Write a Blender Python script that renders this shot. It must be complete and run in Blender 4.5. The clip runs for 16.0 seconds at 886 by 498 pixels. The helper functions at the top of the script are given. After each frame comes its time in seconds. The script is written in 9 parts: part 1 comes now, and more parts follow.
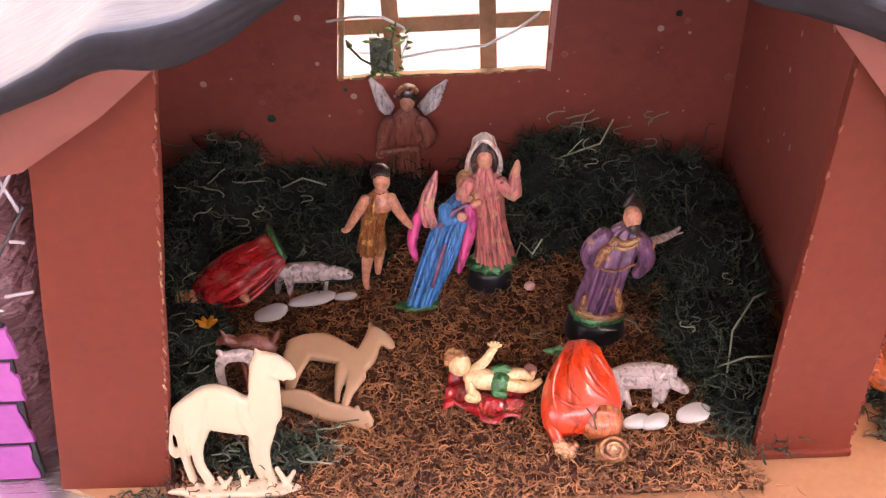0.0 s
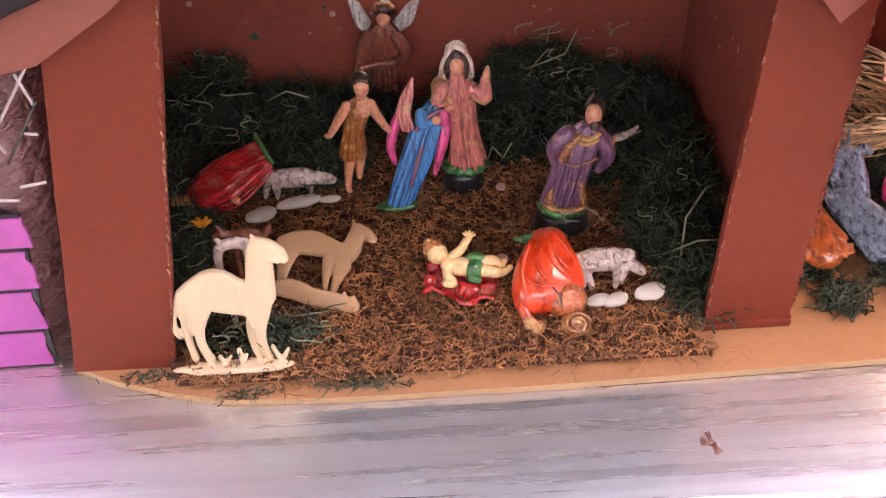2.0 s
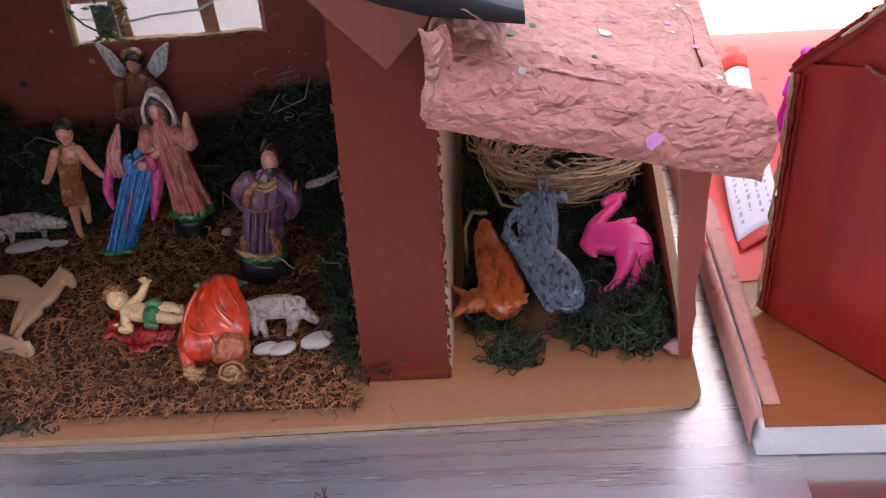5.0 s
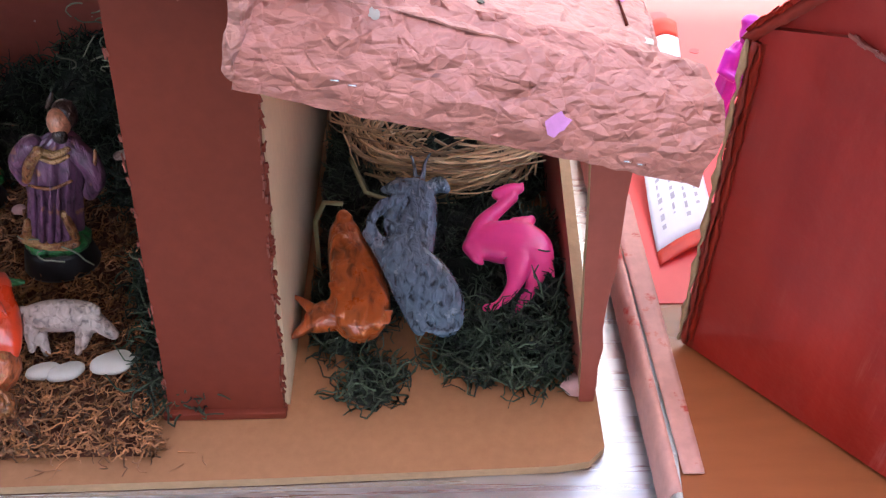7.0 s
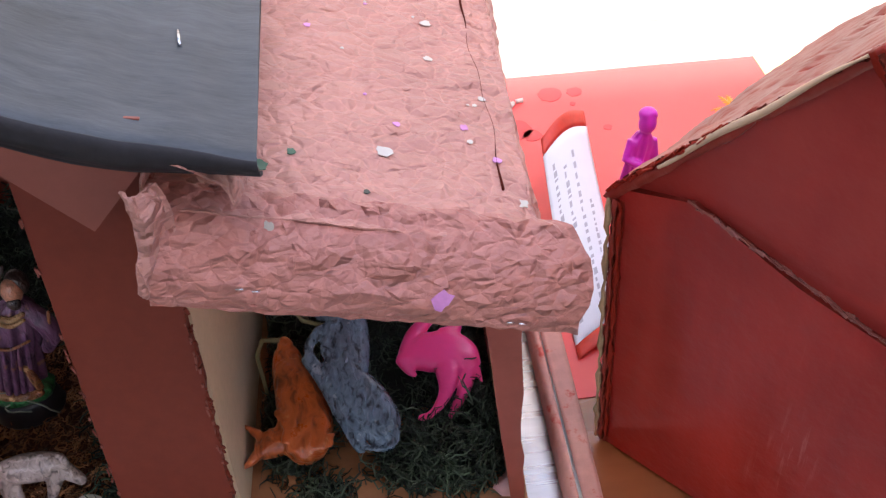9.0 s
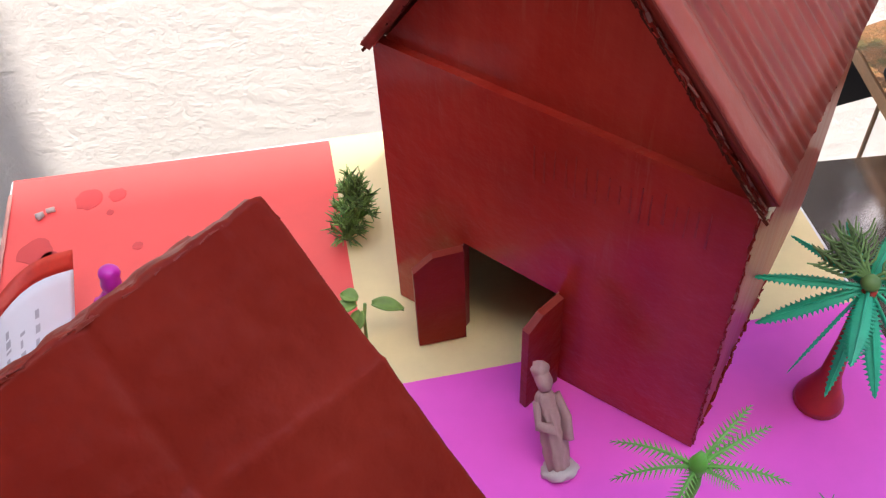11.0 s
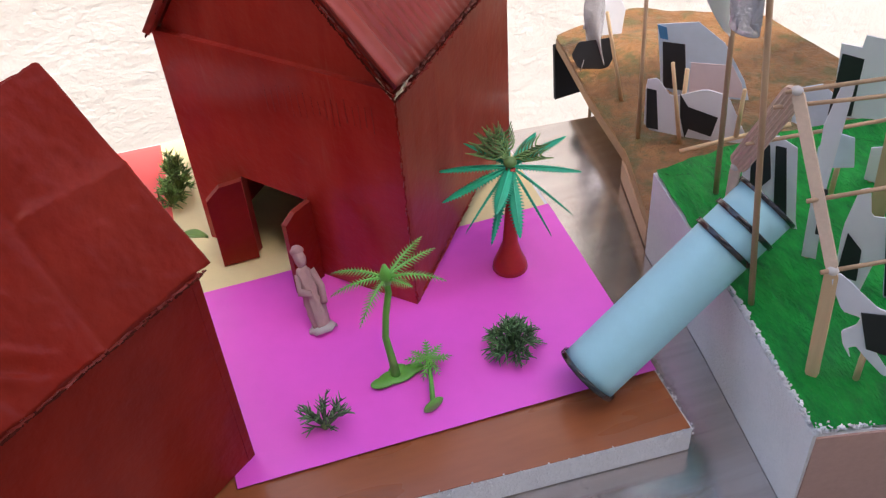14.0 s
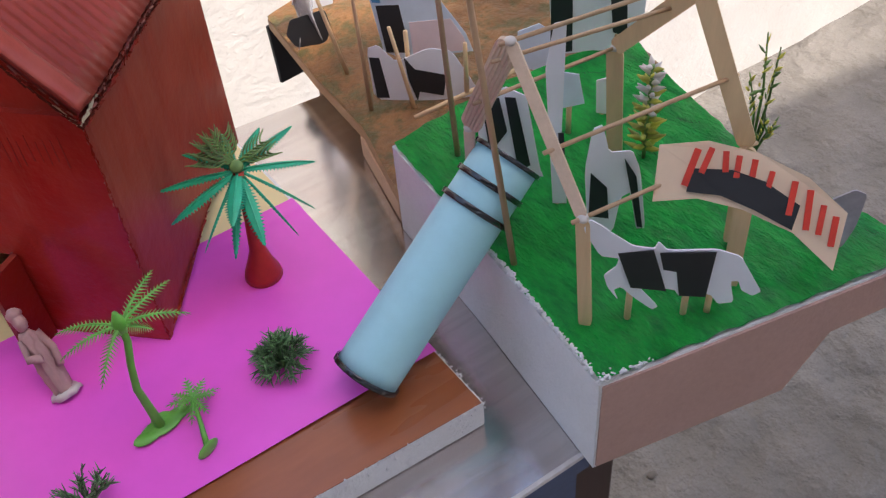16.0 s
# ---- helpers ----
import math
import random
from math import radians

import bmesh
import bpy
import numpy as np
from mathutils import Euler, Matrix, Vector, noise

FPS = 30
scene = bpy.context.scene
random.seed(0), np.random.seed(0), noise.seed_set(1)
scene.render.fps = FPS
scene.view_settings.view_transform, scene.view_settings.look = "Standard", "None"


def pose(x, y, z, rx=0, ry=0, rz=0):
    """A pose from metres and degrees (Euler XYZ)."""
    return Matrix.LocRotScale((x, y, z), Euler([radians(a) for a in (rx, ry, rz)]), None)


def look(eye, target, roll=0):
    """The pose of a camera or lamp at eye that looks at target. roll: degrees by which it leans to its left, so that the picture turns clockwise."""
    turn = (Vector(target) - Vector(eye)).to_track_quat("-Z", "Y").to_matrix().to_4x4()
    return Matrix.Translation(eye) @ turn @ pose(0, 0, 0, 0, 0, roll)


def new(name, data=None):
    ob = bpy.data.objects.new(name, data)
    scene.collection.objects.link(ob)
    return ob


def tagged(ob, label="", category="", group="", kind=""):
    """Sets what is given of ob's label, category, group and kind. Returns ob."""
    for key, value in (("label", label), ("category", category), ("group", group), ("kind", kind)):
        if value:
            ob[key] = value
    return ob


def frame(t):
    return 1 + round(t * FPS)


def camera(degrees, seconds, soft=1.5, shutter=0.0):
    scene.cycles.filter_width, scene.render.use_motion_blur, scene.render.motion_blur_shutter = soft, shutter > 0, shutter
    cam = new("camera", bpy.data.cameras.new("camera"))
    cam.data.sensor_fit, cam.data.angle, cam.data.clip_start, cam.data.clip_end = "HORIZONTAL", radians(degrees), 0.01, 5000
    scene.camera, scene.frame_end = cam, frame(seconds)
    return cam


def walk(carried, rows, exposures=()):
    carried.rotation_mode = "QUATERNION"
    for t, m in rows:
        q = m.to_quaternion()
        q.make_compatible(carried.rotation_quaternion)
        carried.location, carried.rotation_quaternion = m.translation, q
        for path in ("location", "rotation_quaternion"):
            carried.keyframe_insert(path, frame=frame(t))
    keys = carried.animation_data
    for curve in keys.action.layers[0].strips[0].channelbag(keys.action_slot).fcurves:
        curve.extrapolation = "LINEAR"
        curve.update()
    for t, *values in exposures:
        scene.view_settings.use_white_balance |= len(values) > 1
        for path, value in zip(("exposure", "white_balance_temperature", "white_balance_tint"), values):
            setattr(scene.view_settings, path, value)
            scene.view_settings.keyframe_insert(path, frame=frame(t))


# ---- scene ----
cam = camera(49.9, 16.0, soft=1.3)
PATH = [
    (0, (0.063, 0.075, 1.141), (0.029, 1.636, -0.108), -3.3),
    (0.5, (0.057, 0.064, 1.168), (0.028, 1.663, -0.033), -3.5),
    (1, (0.061, 0.056, 1.156), (0.042, 1.652, -0.048), -3.6),
    (1.5, (0.065, 0.042, 1.146), (0.054, 1.586, -0.125), -3.7),
    (2, (0.061, 0.021, 1.145), (0.072, 1.516, -0.184), -3.3),
    (2.5, (0.064, 0.012, 1.152), (0.043, 1.478, -0.208), -4.0),
    (3, (0.132, 0.023, 1.163), (0.007, 1.527, -0.15), -7.5),
    (3.5, (0.175, 0.013, 1.223), (0.03, 1.598, 0.012), -8.3),
    (4, (0.221, -0.001, 1.23), (0.041, 1.619, 0.071), -8.4),
    (4.5, (0.274, 0.004, 1.184), (0.09, 1.588, -0.022), -8.1),
    (6.8, (0.31, 0.133, 1.054), (0.321, 1.635, -0.266), 0.0),
    (7, (0.313, 0.13, 1.065), (0.339, 1.63, -0.258), -0.3),
    (7.5, (0.324, 0.118, 1.085), (0.405, 1.622, -0.23), -1.7),
    (8, (0.328, 0.123, 1.094), (0.375, 1.647, -0.2), -4.6),
    (8.2, (0.332, 0.124, 1.098), (0.353, 1.654, -0.19), -5.4),
    (10.3, (0.46, 0.204, 1.18), (0.614, 1.552, -0.289), -4.6),
    (10.6, (0.518, 0.225, 1.174), (0.703, 1.553, -0.31), -3.8),
    (11, (0.592, 0.246, 1.168), (0.789, 1.57, -0.319), -3.3),
    (11.5, (0.64, 0.232, 1.188), (0.78, 1.625, -0.24), -4.7),
    (12, (0.657, 0.194, 1.188), (0.754, 1.643, -0.187), -4.9),
    (12.5, (0.653, 0.153, 1.184), (0.716, 1.617, -0.176), -5.9),
    (13, (0.62, 0.1, 1.188), (0.728, 1.561, -0.173), -5.9),
    (13.5, (0.622, 0.047, 1.194), (0.87, 1.502, -0.157), -4.9),
    (14, (0.638, 0.022, 1.206), (1.027, 1.47, -0.118), -4.7),
    (14.5, (0.66, 0.033, 1.204), (1.166, 1.47, -0.092), -3.8),
    (15, (0.663, 0.043, 1.198), (1.31, 1.415, -0.105), -3.7),
    (15.5, (0.67, 0.057, 1.191), (1.423, 1.325, -0.16), -4.6),
    (16, (0.672, 0.051, 1.188), (1.44, 1.258, -0.21), -5.2),
]
EXPOSURES = [(0, 3.6, 8200, 34), (0.5, 2.9, 8500, 32), (1, 3.0, 8900, 38), (1.5, 3.25, 10400, 46), (2, 3.35, 8500, 28), (2.5, 3.25, 7600, 28), (3, 3.2, 7200, 32), (3.5, 1.78, 6900, 21), (4, 1.42, 6900, 22),
             (4.5, 1.88, 6900, 22), (7, 2.6, 6600, 14), (8.2, 2.45, 6700, 12), (10.3, 1.25, 6800, 17), (11, 1.3, 6800, 15), (11.5, 1.04, 6800, 16), (12, 0.84, 6800, 16), (12.5, 1.2, 7000, 18),
             (13.5, 1.28, 6900, 16), (14.5, 1.15, 6900, 15), (16, 1.1, 6900, 15)]
SKY, SUN = 0.24, 2.5
walk(cam, [(t, look(eye, target, roll)) for t, eye, target, roll in PATH], EXPOSURES)

# ---- light ----
SUN_EL, SUN_AZ = radians(61), radians(8)
world = bpy.data.worlds.new("world")
scene.world = world
world.use_nodes = True
wn = world.node_tree.nodes
sky = wn.new("ShaderNodeTexSky")
sky.sky_type, sky.sun_disc = "NISHITA", False
sky.dust_density, sky.air_density = 2.5, 1.0
sky.sun_elevation, sky.sun_rotation = SUN_EL, radians(180) - SUN_AZ
wn["Background"].inputs["Strength"].default_value = SKY
world.node_tree.links.new(sky.outputs["Color"], wn["Background"].inputs["Color"])
sun = new("sun", bpy.data.lights.new("sun", "SUN"))
sun.data.energy, sun.data.angle, sun.data.color = SUN, radians(1.2), (1.0, 0.95, 0.87)
to_sun = Vector((math.sin(SUN_AZ) * math.cos(SUN_EL), -math.cos(SUN_AZ) * math.cos(SUN_EL), math.sin(SUN_EL)))
sun.matrix_basis = look(Vector((0, 0, 6)) + to_sun, (0, 0, 6))


# ---- materials ----
def nodes_of(name):
    m = bpy.data.materials.new(name)
    m.use_nodes = True
    nt = m.node_tree
    return m, nt, nt.nodes["Principled BSDF"], nt.nodes.new, nt.links.new


def mapped(nt, stretch=(1, 1, 1), turn=(0, 0, 0), coord="Object"):
    tc = nt.nodes.new("ShaderNodeTexCoord")
    mp = nt.nodes.new("ShaderNodeMapping")
    mp.inputs["Scale"].default_value = stretch
    mp.inputs["Rotation"].default_value = [radians(a) for a in turn]
    nt.links.new(tc.outputs[coord], mp.inputs["Vector"])
    return mp.outputs["Vector"]


def noise_tex(nt, vec, scale, detail=4.0, rough=0.55, distort=0.0):
    n = nt.nodes.new("ShaderNodeTexNoise")
    n.inputs["Scale"].default_value, n.inputs["Detail"].default_value = scale, detail
    n.inputs["Roughness"].default_value, n.inputs["Distortion"].default_value = rough, distort
    nt.links.new(vec, n.inputs["Vector"])
    return n.outputs["Fac"]


def ramp(nt, fac, stops):
    r = nt.nodes.new("ShaderNodeValToRGB")
    els = r.color_ramp.elements
    while len(els) < len(stops):
        els.new(0.5)
    for e, (p, c) in zip(els, stops):
        e.position, e.color = p, (*c, 1) if len(c) == 3 else c
    nt.links.new(fac, r.inputs["Fac"])
    return r.outputs["Color"]


def mix(nt, fac, a, b, how="MIX"):
    m = nt.nodes.new("ShaderNodeMix")
    m.data_type, m.blend_type = "RGBA", how
    for sock, v in ((m.inputs["Factor"], fac), (m.inputs["A"], a), (m.inputs["B"], b)):
        if isinstance(v, (int, float)):
            sock.default_value = v
        elif isinstance(v, tuple):
            sock.default_value = (*v, 1)
        else:
            nt.links.new(v, sock)
    return m.outputs["Result"]


def bump(nt, bsdf, height, strength, dist=0.001, before=None):
    b = nt.nodes.new("ShaderNodeBump")
    b.inputs["Strength"].default_value, b.inputs["Distance"].default_value = strength, dist
    nt.links.new(height, b.inputs["Height"])
    if before is not None:
        nt.links.new(before, b.inputs["Normal"])
    nt.links.new(b.outputs["Normal"], bsdf.inputs["Normal"])
    return b.outputs["Normal"]


def scaled(c, k):
    return tuple(min(1.0, v * k) for v in c)


def surface(name, col, rough=0.6, vary=0.25, big=14, small=120, bumps=0.25, dist=0.0006, stretch=(1, 1, 1), turn=(0, 0, 0),
            dirt=None, dirt_at=(0.62, 0.75), spec=0.5, coat=0.0, metal=0.0, islands=0.0, rough_vary=0.12, sheen=0.0, trans=0.0, see=0.0):
    """Two scales of noise on colour, roughness and relief; dirt: a second colour in patches."""
    m, nt, b, nw, ln = nodes_of(name)
    v = mapped(nt, stretch, turn)
    big_n, small_n = noise_tex(nt, v, big, 3), noise_tex(nt, v, small, 5, 0.65)
    c = ramp(nt, big_n, [(0.25, scaled(col, 1 - vary)), (0.75, scaled(col, 1 + vary))])
    c = mix(nt, 0.35, c, ramp(nt, small_n, [(0.3, scaled(col, 1 - 1.6 * vary)), (0.7, scaled(col, 1 + 1.3 * vary))]))
    if dirt:
        d = ramp(nt, noise_tex(nt, v, big * 2.3, 6, 0.7), [(dirt_at[0], (0, 0, 0)), (dirt_at[1], (1, 1, 1))])
        c = mix(nt, d, c, dirt)
    if islands:
        g = nw("ShaderNodeNewGeometry")
        hs = nw("ShaderNodeHueSaturation")
        mr = nw("ShaderNodeMapRange")
        mr.inputs["To Min"].default_value, mr.inputs["To Max"].default_value = 1 - islands, 1 + islands
        ln(g.outputs["Random Per Island"], mr.inputs["Value"])
        ln(mr.outputs["Result"], hs.inputs["Value"])
        ln(c, hs.inputs["Color"])
        c = hs.outputs["Color"]
    ln(c, b.inputs["Base Color"])
    rr = nw("ShaderNodeMapRange")
    rr.inputs["To Min"].default_value, rr.inputs["To Max"].default_value = max(0.03, rough - rough_vary), min(1, rough + rough_vary)
    ln(big_n, rr.inputs["Value"])
    ln(rr.outputs["Result"], b.inputs["Roughness"])
    b.inputs["Specular IOR Level"].default_value, b.inputs["Metallic"].default_value = spec, metal
    b.inputs["Coat Weight"].default_value, b.inputs["Coat Roughness"].default_value = coat, 0.15
    b.inputs["Sheen Weight"].default_value = sheen
    b.inputs["Transmission Weight"].default_value = trans
    b.inputs["Subsurface Weight"].default_value = see
    b.inputs["Subsurface Radius"].default_value = (0.004, 0.003, 0.002)
    if bumps:
        bump(nt, b, small_n, bumps, dist)
    return m


def facets(nt, v, scale, warp=0.012):
    """Flat facets between crisp folds: distance to the borders of warped cells."""
    nw, ln = nt.nodes.new, nt.links.new
    vo = nw("ShaderNodeTexVoronoi")
    vo.feature = "DISTANCE_TO_EDGE"
    vo.inputs["Scale"].default_value = scale
    nz = nw("ShaderNodeTexNoise")
    nz.inputs["Scale"].default_value, nz.inputs["Detail"].default_value = scale * 0.6, 2
    sc, wob = nw("ShaderNodeVectorMath"), nw("ShaderNodeVectorMath")
    sc.operation, wob.operation = "SCALE", "ADD"
    sc.inputs["Scale"].default_value = warp
    ln(v, nz.inputs["Vector"])
    ln(nz.outputs["Color"], sc.inputs[0])
    ln(v, wob.inputs[0])
    ln(sc.outputs["Vector"], wob.inputs[1])
    ln(wob.outputs["Vector"], vo.inputs["Vector"])
    return vo.outputs["Distance"]


def paper_crumpled(name, col, rough=0.5, crease=1.3):
    m, nt, b, nw, ln = nodes_of(name)
    v = mapped(nt, (0.75, 1.0, 1.5))
    f1, f2, f3 = facets(nt, v, 48, 0.02), facets(nt, v, 120, 0.009), facets(nt, v, 270, 0.004)
    n1, n2 = noise_tex(nt, mapped(nt), 18, 4), noise_tex(nt, mapped(nt), 420, 4)
    c = ramp(nt, n1, [(0.3, scaled(col, 0.86)), (0.7, scaled(col, 1.1))])
    worn = ramp(nt, f2, [(0.0, (0.45, 0.45, 0.45)), (0.06, (0, 0, 0))])
    c = mix(nt, worn, c, scaled(col, crease))
    ln(c, b.inputs["Base Color"])
    b.inputs["Roughness"].default_value = rough
    q = bump(nt, b, f1, 0.9, 0.007)
    q = bump(nt, b, f2, 0.9, 0.0032, q)
    q = bump(nt, b, f3, 0.7, 0.0012, q)
    bump(nt, b, n2, 0.12, 0.0004, q)
    return m


def enamel(name, col, accent=None, rough=0.26, fold=330, relief=0.9, tall=0.35, at=0.66, dark=0.32):
    """Brush-painted moulded plastic: shallow drapery folds, darker in the hollows, accent paint on ridges."""
    m, nt, b, nw, ln = nodes_of(name)
    v = mapped(nt, (1, 1, tall))
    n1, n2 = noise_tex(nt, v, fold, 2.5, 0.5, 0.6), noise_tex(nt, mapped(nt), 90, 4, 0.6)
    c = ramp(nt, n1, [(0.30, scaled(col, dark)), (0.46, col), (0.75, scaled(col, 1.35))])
    if accent:
        a_ = ramp(nt, n2, [(at - 0.06, (0, 0, 0)), (at, (1, 1, 1))])
        c = mix(nt, a_, c, accent)
    ln(c, b.inputs["Base Color"])
    rr = nw("ShaderNodeMapRange")
    rr.inputs["To Min"].default_value, rr.inputs["To Max"].default_value = max(0.05, rough - 0.1), rough + 0.2
    ln(n2, rr.inputs["Value"])
    ln(rr.outputs["Result"], b.inputs["Roughness"])
    b.inputs["Coat Weight"].default_value, b.inputs["Coat Roughness"].default_value = 0.8, 0.12
    bump(nt, b, n1, relief, 0.0020)
    return m


def streaky(name, col, streak, rough=0.4, across=(260, 9, 9), turn=(0, 0, 0), coat=0.15, dirt=None, amount=0.5, lumps=0.2, spec=0.2, scratch=None):
    """Brushed paint over corrugated board: long brush marks, thin places."""
    m, nt, b, nw, ln = nodes_of(name)
    v = mapped(nt, across, turn)
    s = noise_tex(nt, v, 1.0, 5, 0.6)
    v2 = mapped(nt)
    p = noise_tex(nt, v2, 16, 5, 0.6)
    c = mix(nt, ramp(nt, s, [(0.35, (0, 0, 0)), (0.75, (amount, amount, amount))]), col, streak)
    c = mix(nt, ramp(nt, p, [(0.3, (0, 0, 0)), (0.75, (0.6, 0.6, 0.6))]), c, scaled(col, 0.55))
    if dirt:
        c = mix(nt, ramp(nt, noise_tex(nt, v2, 30, 6, 0.7), [(0.66, (0, 0, 0)), (0.72, (1, 1, 1))]), c, dirt)
    if scratch:
        # dry-brush marks where the paint skipped, in patches
        fine = ramp(nt, noise_tex(nt, mapped(nt, (420, 420, 30), turn), 1.0, 4, 0.7), [(0.52, (0, 0, 0)), (0.64, (1, 1, 1))])
        patch = ramp(nt, noise_tex(nt, mapped(nt, (26, 26, 9), turn), 1.0, 3, 0.6), [(0.56, (0, 0, 0)), (0.72, (0.55, 0.55, 0.55))])
        c = mix(nt, mix(nt, patch, (0, 0, 0), fine), c, scratch)
    ln(c, b.inputs["Base Color"])
    rr = nw("ShaderNodeMapRange")
    rr.inputs["To Min"].default_value, rr.inputs["To Max"].default_value = rough - 0.1, rough + 0.2
    ln(s, rr.inputs["Value"])
    ln(rr.outputs["Result"], b.inputs["Roughness"])
    b.inputs["Coat Weight"].default_value, b.inputs["Coat Roughness"].default_value = coat, 0.12
    b.inputs["Specular IOR Level"].default_value = spec
    q = bump(nt, b, s, 0.25, 0.0006)
    bump(nt, b, noise_tex(nt, v2, 60, 4), lumps, 0.0025, q)
    return m


BROWN = surface("brown_poster_paint", (0.182, 0.032, 0.017), 0.55, 0.14, 9, 150, 0.25, dirt=(0.26, 0.085, 0.05), dirt_at=(0.72, 0.76), spec=0.25)
# Paler copy of the same paint, standing in for more light inside.
BROWN_IN = surface("brown_poster_paint_inside_lit", (0.33, 0.080, 0.056), 0.48, 0.16, 8, 120, 0.25, dirt=(0.19, 0.045, 0.032), dirt_at=(0.6, 0.75), spec=0.3)
RAW = surface("raw_cardboard", (0.42, 0.26, 0.14), 0.85, 0.22, 30, 260, 0.5, 0.001, stretch=(1, 1, 2))
CARD = surface("tan_cardboard", (0.35, 0.160, 0.076), 0.75, 0.14, 12, 240, 0.2, dirt=(0.28, 0.12, 0.06), dirt_at=(0.62, 0.8), spec=0.25)
CREAM = surface("cream_board", (0.62, 0.50, 0.33), 0.7, 0.1, 12, 200, 0.15)
ROOF = surface("black_chart_paper", (0.066, 0.073, 0.081), 0.44, 0.45, 9, 70, 0.25, 0.0014, stretch=(0.8, 3.0, 1), coat=0.0, dirt=(0.20, 0.20, 0.21), dirt_at=(0.66, 0.95), spec=0.26)
PINKEDGE = surface("pink_washed_board_edge", (0.62, 0.30, 0.25), 0.6, 0.2, 20, 160, 0.3, dirt=(0.5, 0.06, 0.04), dirt_at=(0.6, 0.66))
# Redder hem paint, with the shade of the hanging front also in its colour.
HEMPAPER = paper_crumpled("red_brown_shaded_kraft_paper", (0.45, 0.178, 0.142))
# Darker copy of the roof paper, with the front's shade in its colour.
ROOFEDGE = surface("black_paper_shaded_edge", (0.026, 0.024, 0.027), 0.6, 0.3, 40, 160, 0.3, spec=0.2)
PINKPAPER = paper_crumpled("brown_pink_kraft_paper", (0.50, 0.228, 0.184))
FLAP = surface("pinkish_paper", (0.26, 0.068, 0.047), 0.5, 0.12, 20, 120, 0.25)
STEEL = surface("staple_steel", (0.7, 0.7, 0.7), 0.25, 0.05, metal=1.0, bumps=0)
TAPE = surface("clear_tape", (0.72, 0.75, 0.80), 0.10, 0.22, 40, 160, 0.9, 0.004, spec=0.9, coat=1.0, stretch=(1, 3, 1))
OFFWHITE = surface("off_white_paper", (0.70, 0.70, 0.66), 0.6, 0.05, 12, 80, 0.06)
TANBOX = surface("tan_box_card", (0.58, 0.38, 0.24), 0.7, 0.12, 14, 200, 0.15)
MARKS = surface("dark_red_paint_marks", (0.29, 0.013, 0.005), 0.36, 0.3, 60, 200, 0.1)
STICK = surface("bare_birch_stick", (0.66, 0.46, 0.26), 0.6, 0.14, 20, 220, 0.25, stretch=(1, 1, 0.12))
STICKRED = surface("stained_stick", (0.47, 0.25, 0.13), 0.6, 0.25, 26, 220, 0.25, stretch=(1, 1, 1), dirt=(0.22, 0.08, 0.04), dirt_at=(0.64, 0.70))
STICKPALE = surface("pale_corrugated_stick", (0.60, 0.45, 0.33), 0.7, 0.14, 20, 300, 0.5)
BAMBOO = surface("bamboo_skewer", (0.45, 0.29, 0.17), 0.55, 0.2, 15, 200, 0.2, stretch=(1, 1, 0.1))
MOSS = surface("dried_green_moss", (0.045, 0.066, 0.040), 0.7, 0.45, 30, 90, 0.2, islands=0.97)
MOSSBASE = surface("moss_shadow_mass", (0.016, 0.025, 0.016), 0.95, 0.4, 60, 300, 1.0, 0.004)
COIR = surface("golden_coir_fibre", (0.335, 0.142, 0.060), 0.62, 0.3, 20, 90, 0.2, islands=0.8)
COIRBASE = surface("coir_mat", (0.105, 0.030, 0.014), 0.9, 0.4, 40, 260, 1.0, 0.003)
TWIG = surface("nest_twig", (0.58, 0.40, 0.22), 0.6, 0.25, 20, 200, 0.3, islands=0.6)
MAGENTA = surface("magenta_glaze_paper", (0.88, 0.115, 0.66), 0.38, 0.05, 6, 60, 0.08, coat=0.15)
REDSHEET = surface("red_glaze_paper", (0.86, 0.098, 0.092), 0.40, 0.05, 6, 60, 0.08)
REDBLOT = surface("dark_red_damp_blot", (0.62, 0.050, 0.055), 0.35, 0.05, 6, 60, 0.05)
YELLOW = surface("pale_yellow_paper", (0.80, 0.68, 0.36), 0.55, 0.06, 8, 80, 0.08)
ORANGE = surface("orange_brown_vinyl", (0.33, 0.098, 0.032), 0.30, 0.2, 14, 50, 0.12, stretch=(0.4, 2, 1), coat=0.45)
FOAM = surface("white_polystyrene", (0.80, 0.80, 0.80), 0.8, 0.06, 40, 420, 0.9, 0.0018)
FOAMPINK = surface("shade_pink_polystyrene", (0.48, 0.295, 0.25), 0.8, 0.1, 20, 300, 0.5, 0.0012)
GRASS = surface("green_enamel_paint", (0.003, 0.33, 0.046), 0.20, 0.36, 26, 150, 1.0, 0.007, stretch=(2.0, 0.7, 1), turn=(0, 0, 35), spec=0.16, coat=0.10, dirt=(0.003, 0.175, 0.034), dirt_at=(0.46, 0.70))
EARTH = surface("ochre_brown_paint", (0.23, 0.112, 0.044), 0.40, 0.45, 22, 120, 0.9, 0.004, dirt=(0.10, 0.085, 0.03), dirt_at=(0.48, 0.60), spec=0.3)
PAPER = surface("white_paper", (0.74, 0.75, 0.80), 0.6, 0.03, 20, 80, 0.05)
PAPERBLUE = surface("bluish_paper", (0.60, 0.70, 0.80), 0.6, 0.08, 30, 80, 0.05)
PAPERPINK = surface("pinkish_print", (0.75, 0.62, 0.64), 0.6, 0.06, 30, 80, 0.05)
BLACK = surface("black_paper", (0.012, 0.013, 0.016), 0.6, 0.2, 30, 80, 0.05)
BLUEINK = surface("blue_print", (0.05, 0.22, 0.45), 0.5, 0.2, 40, 100, 0.05)
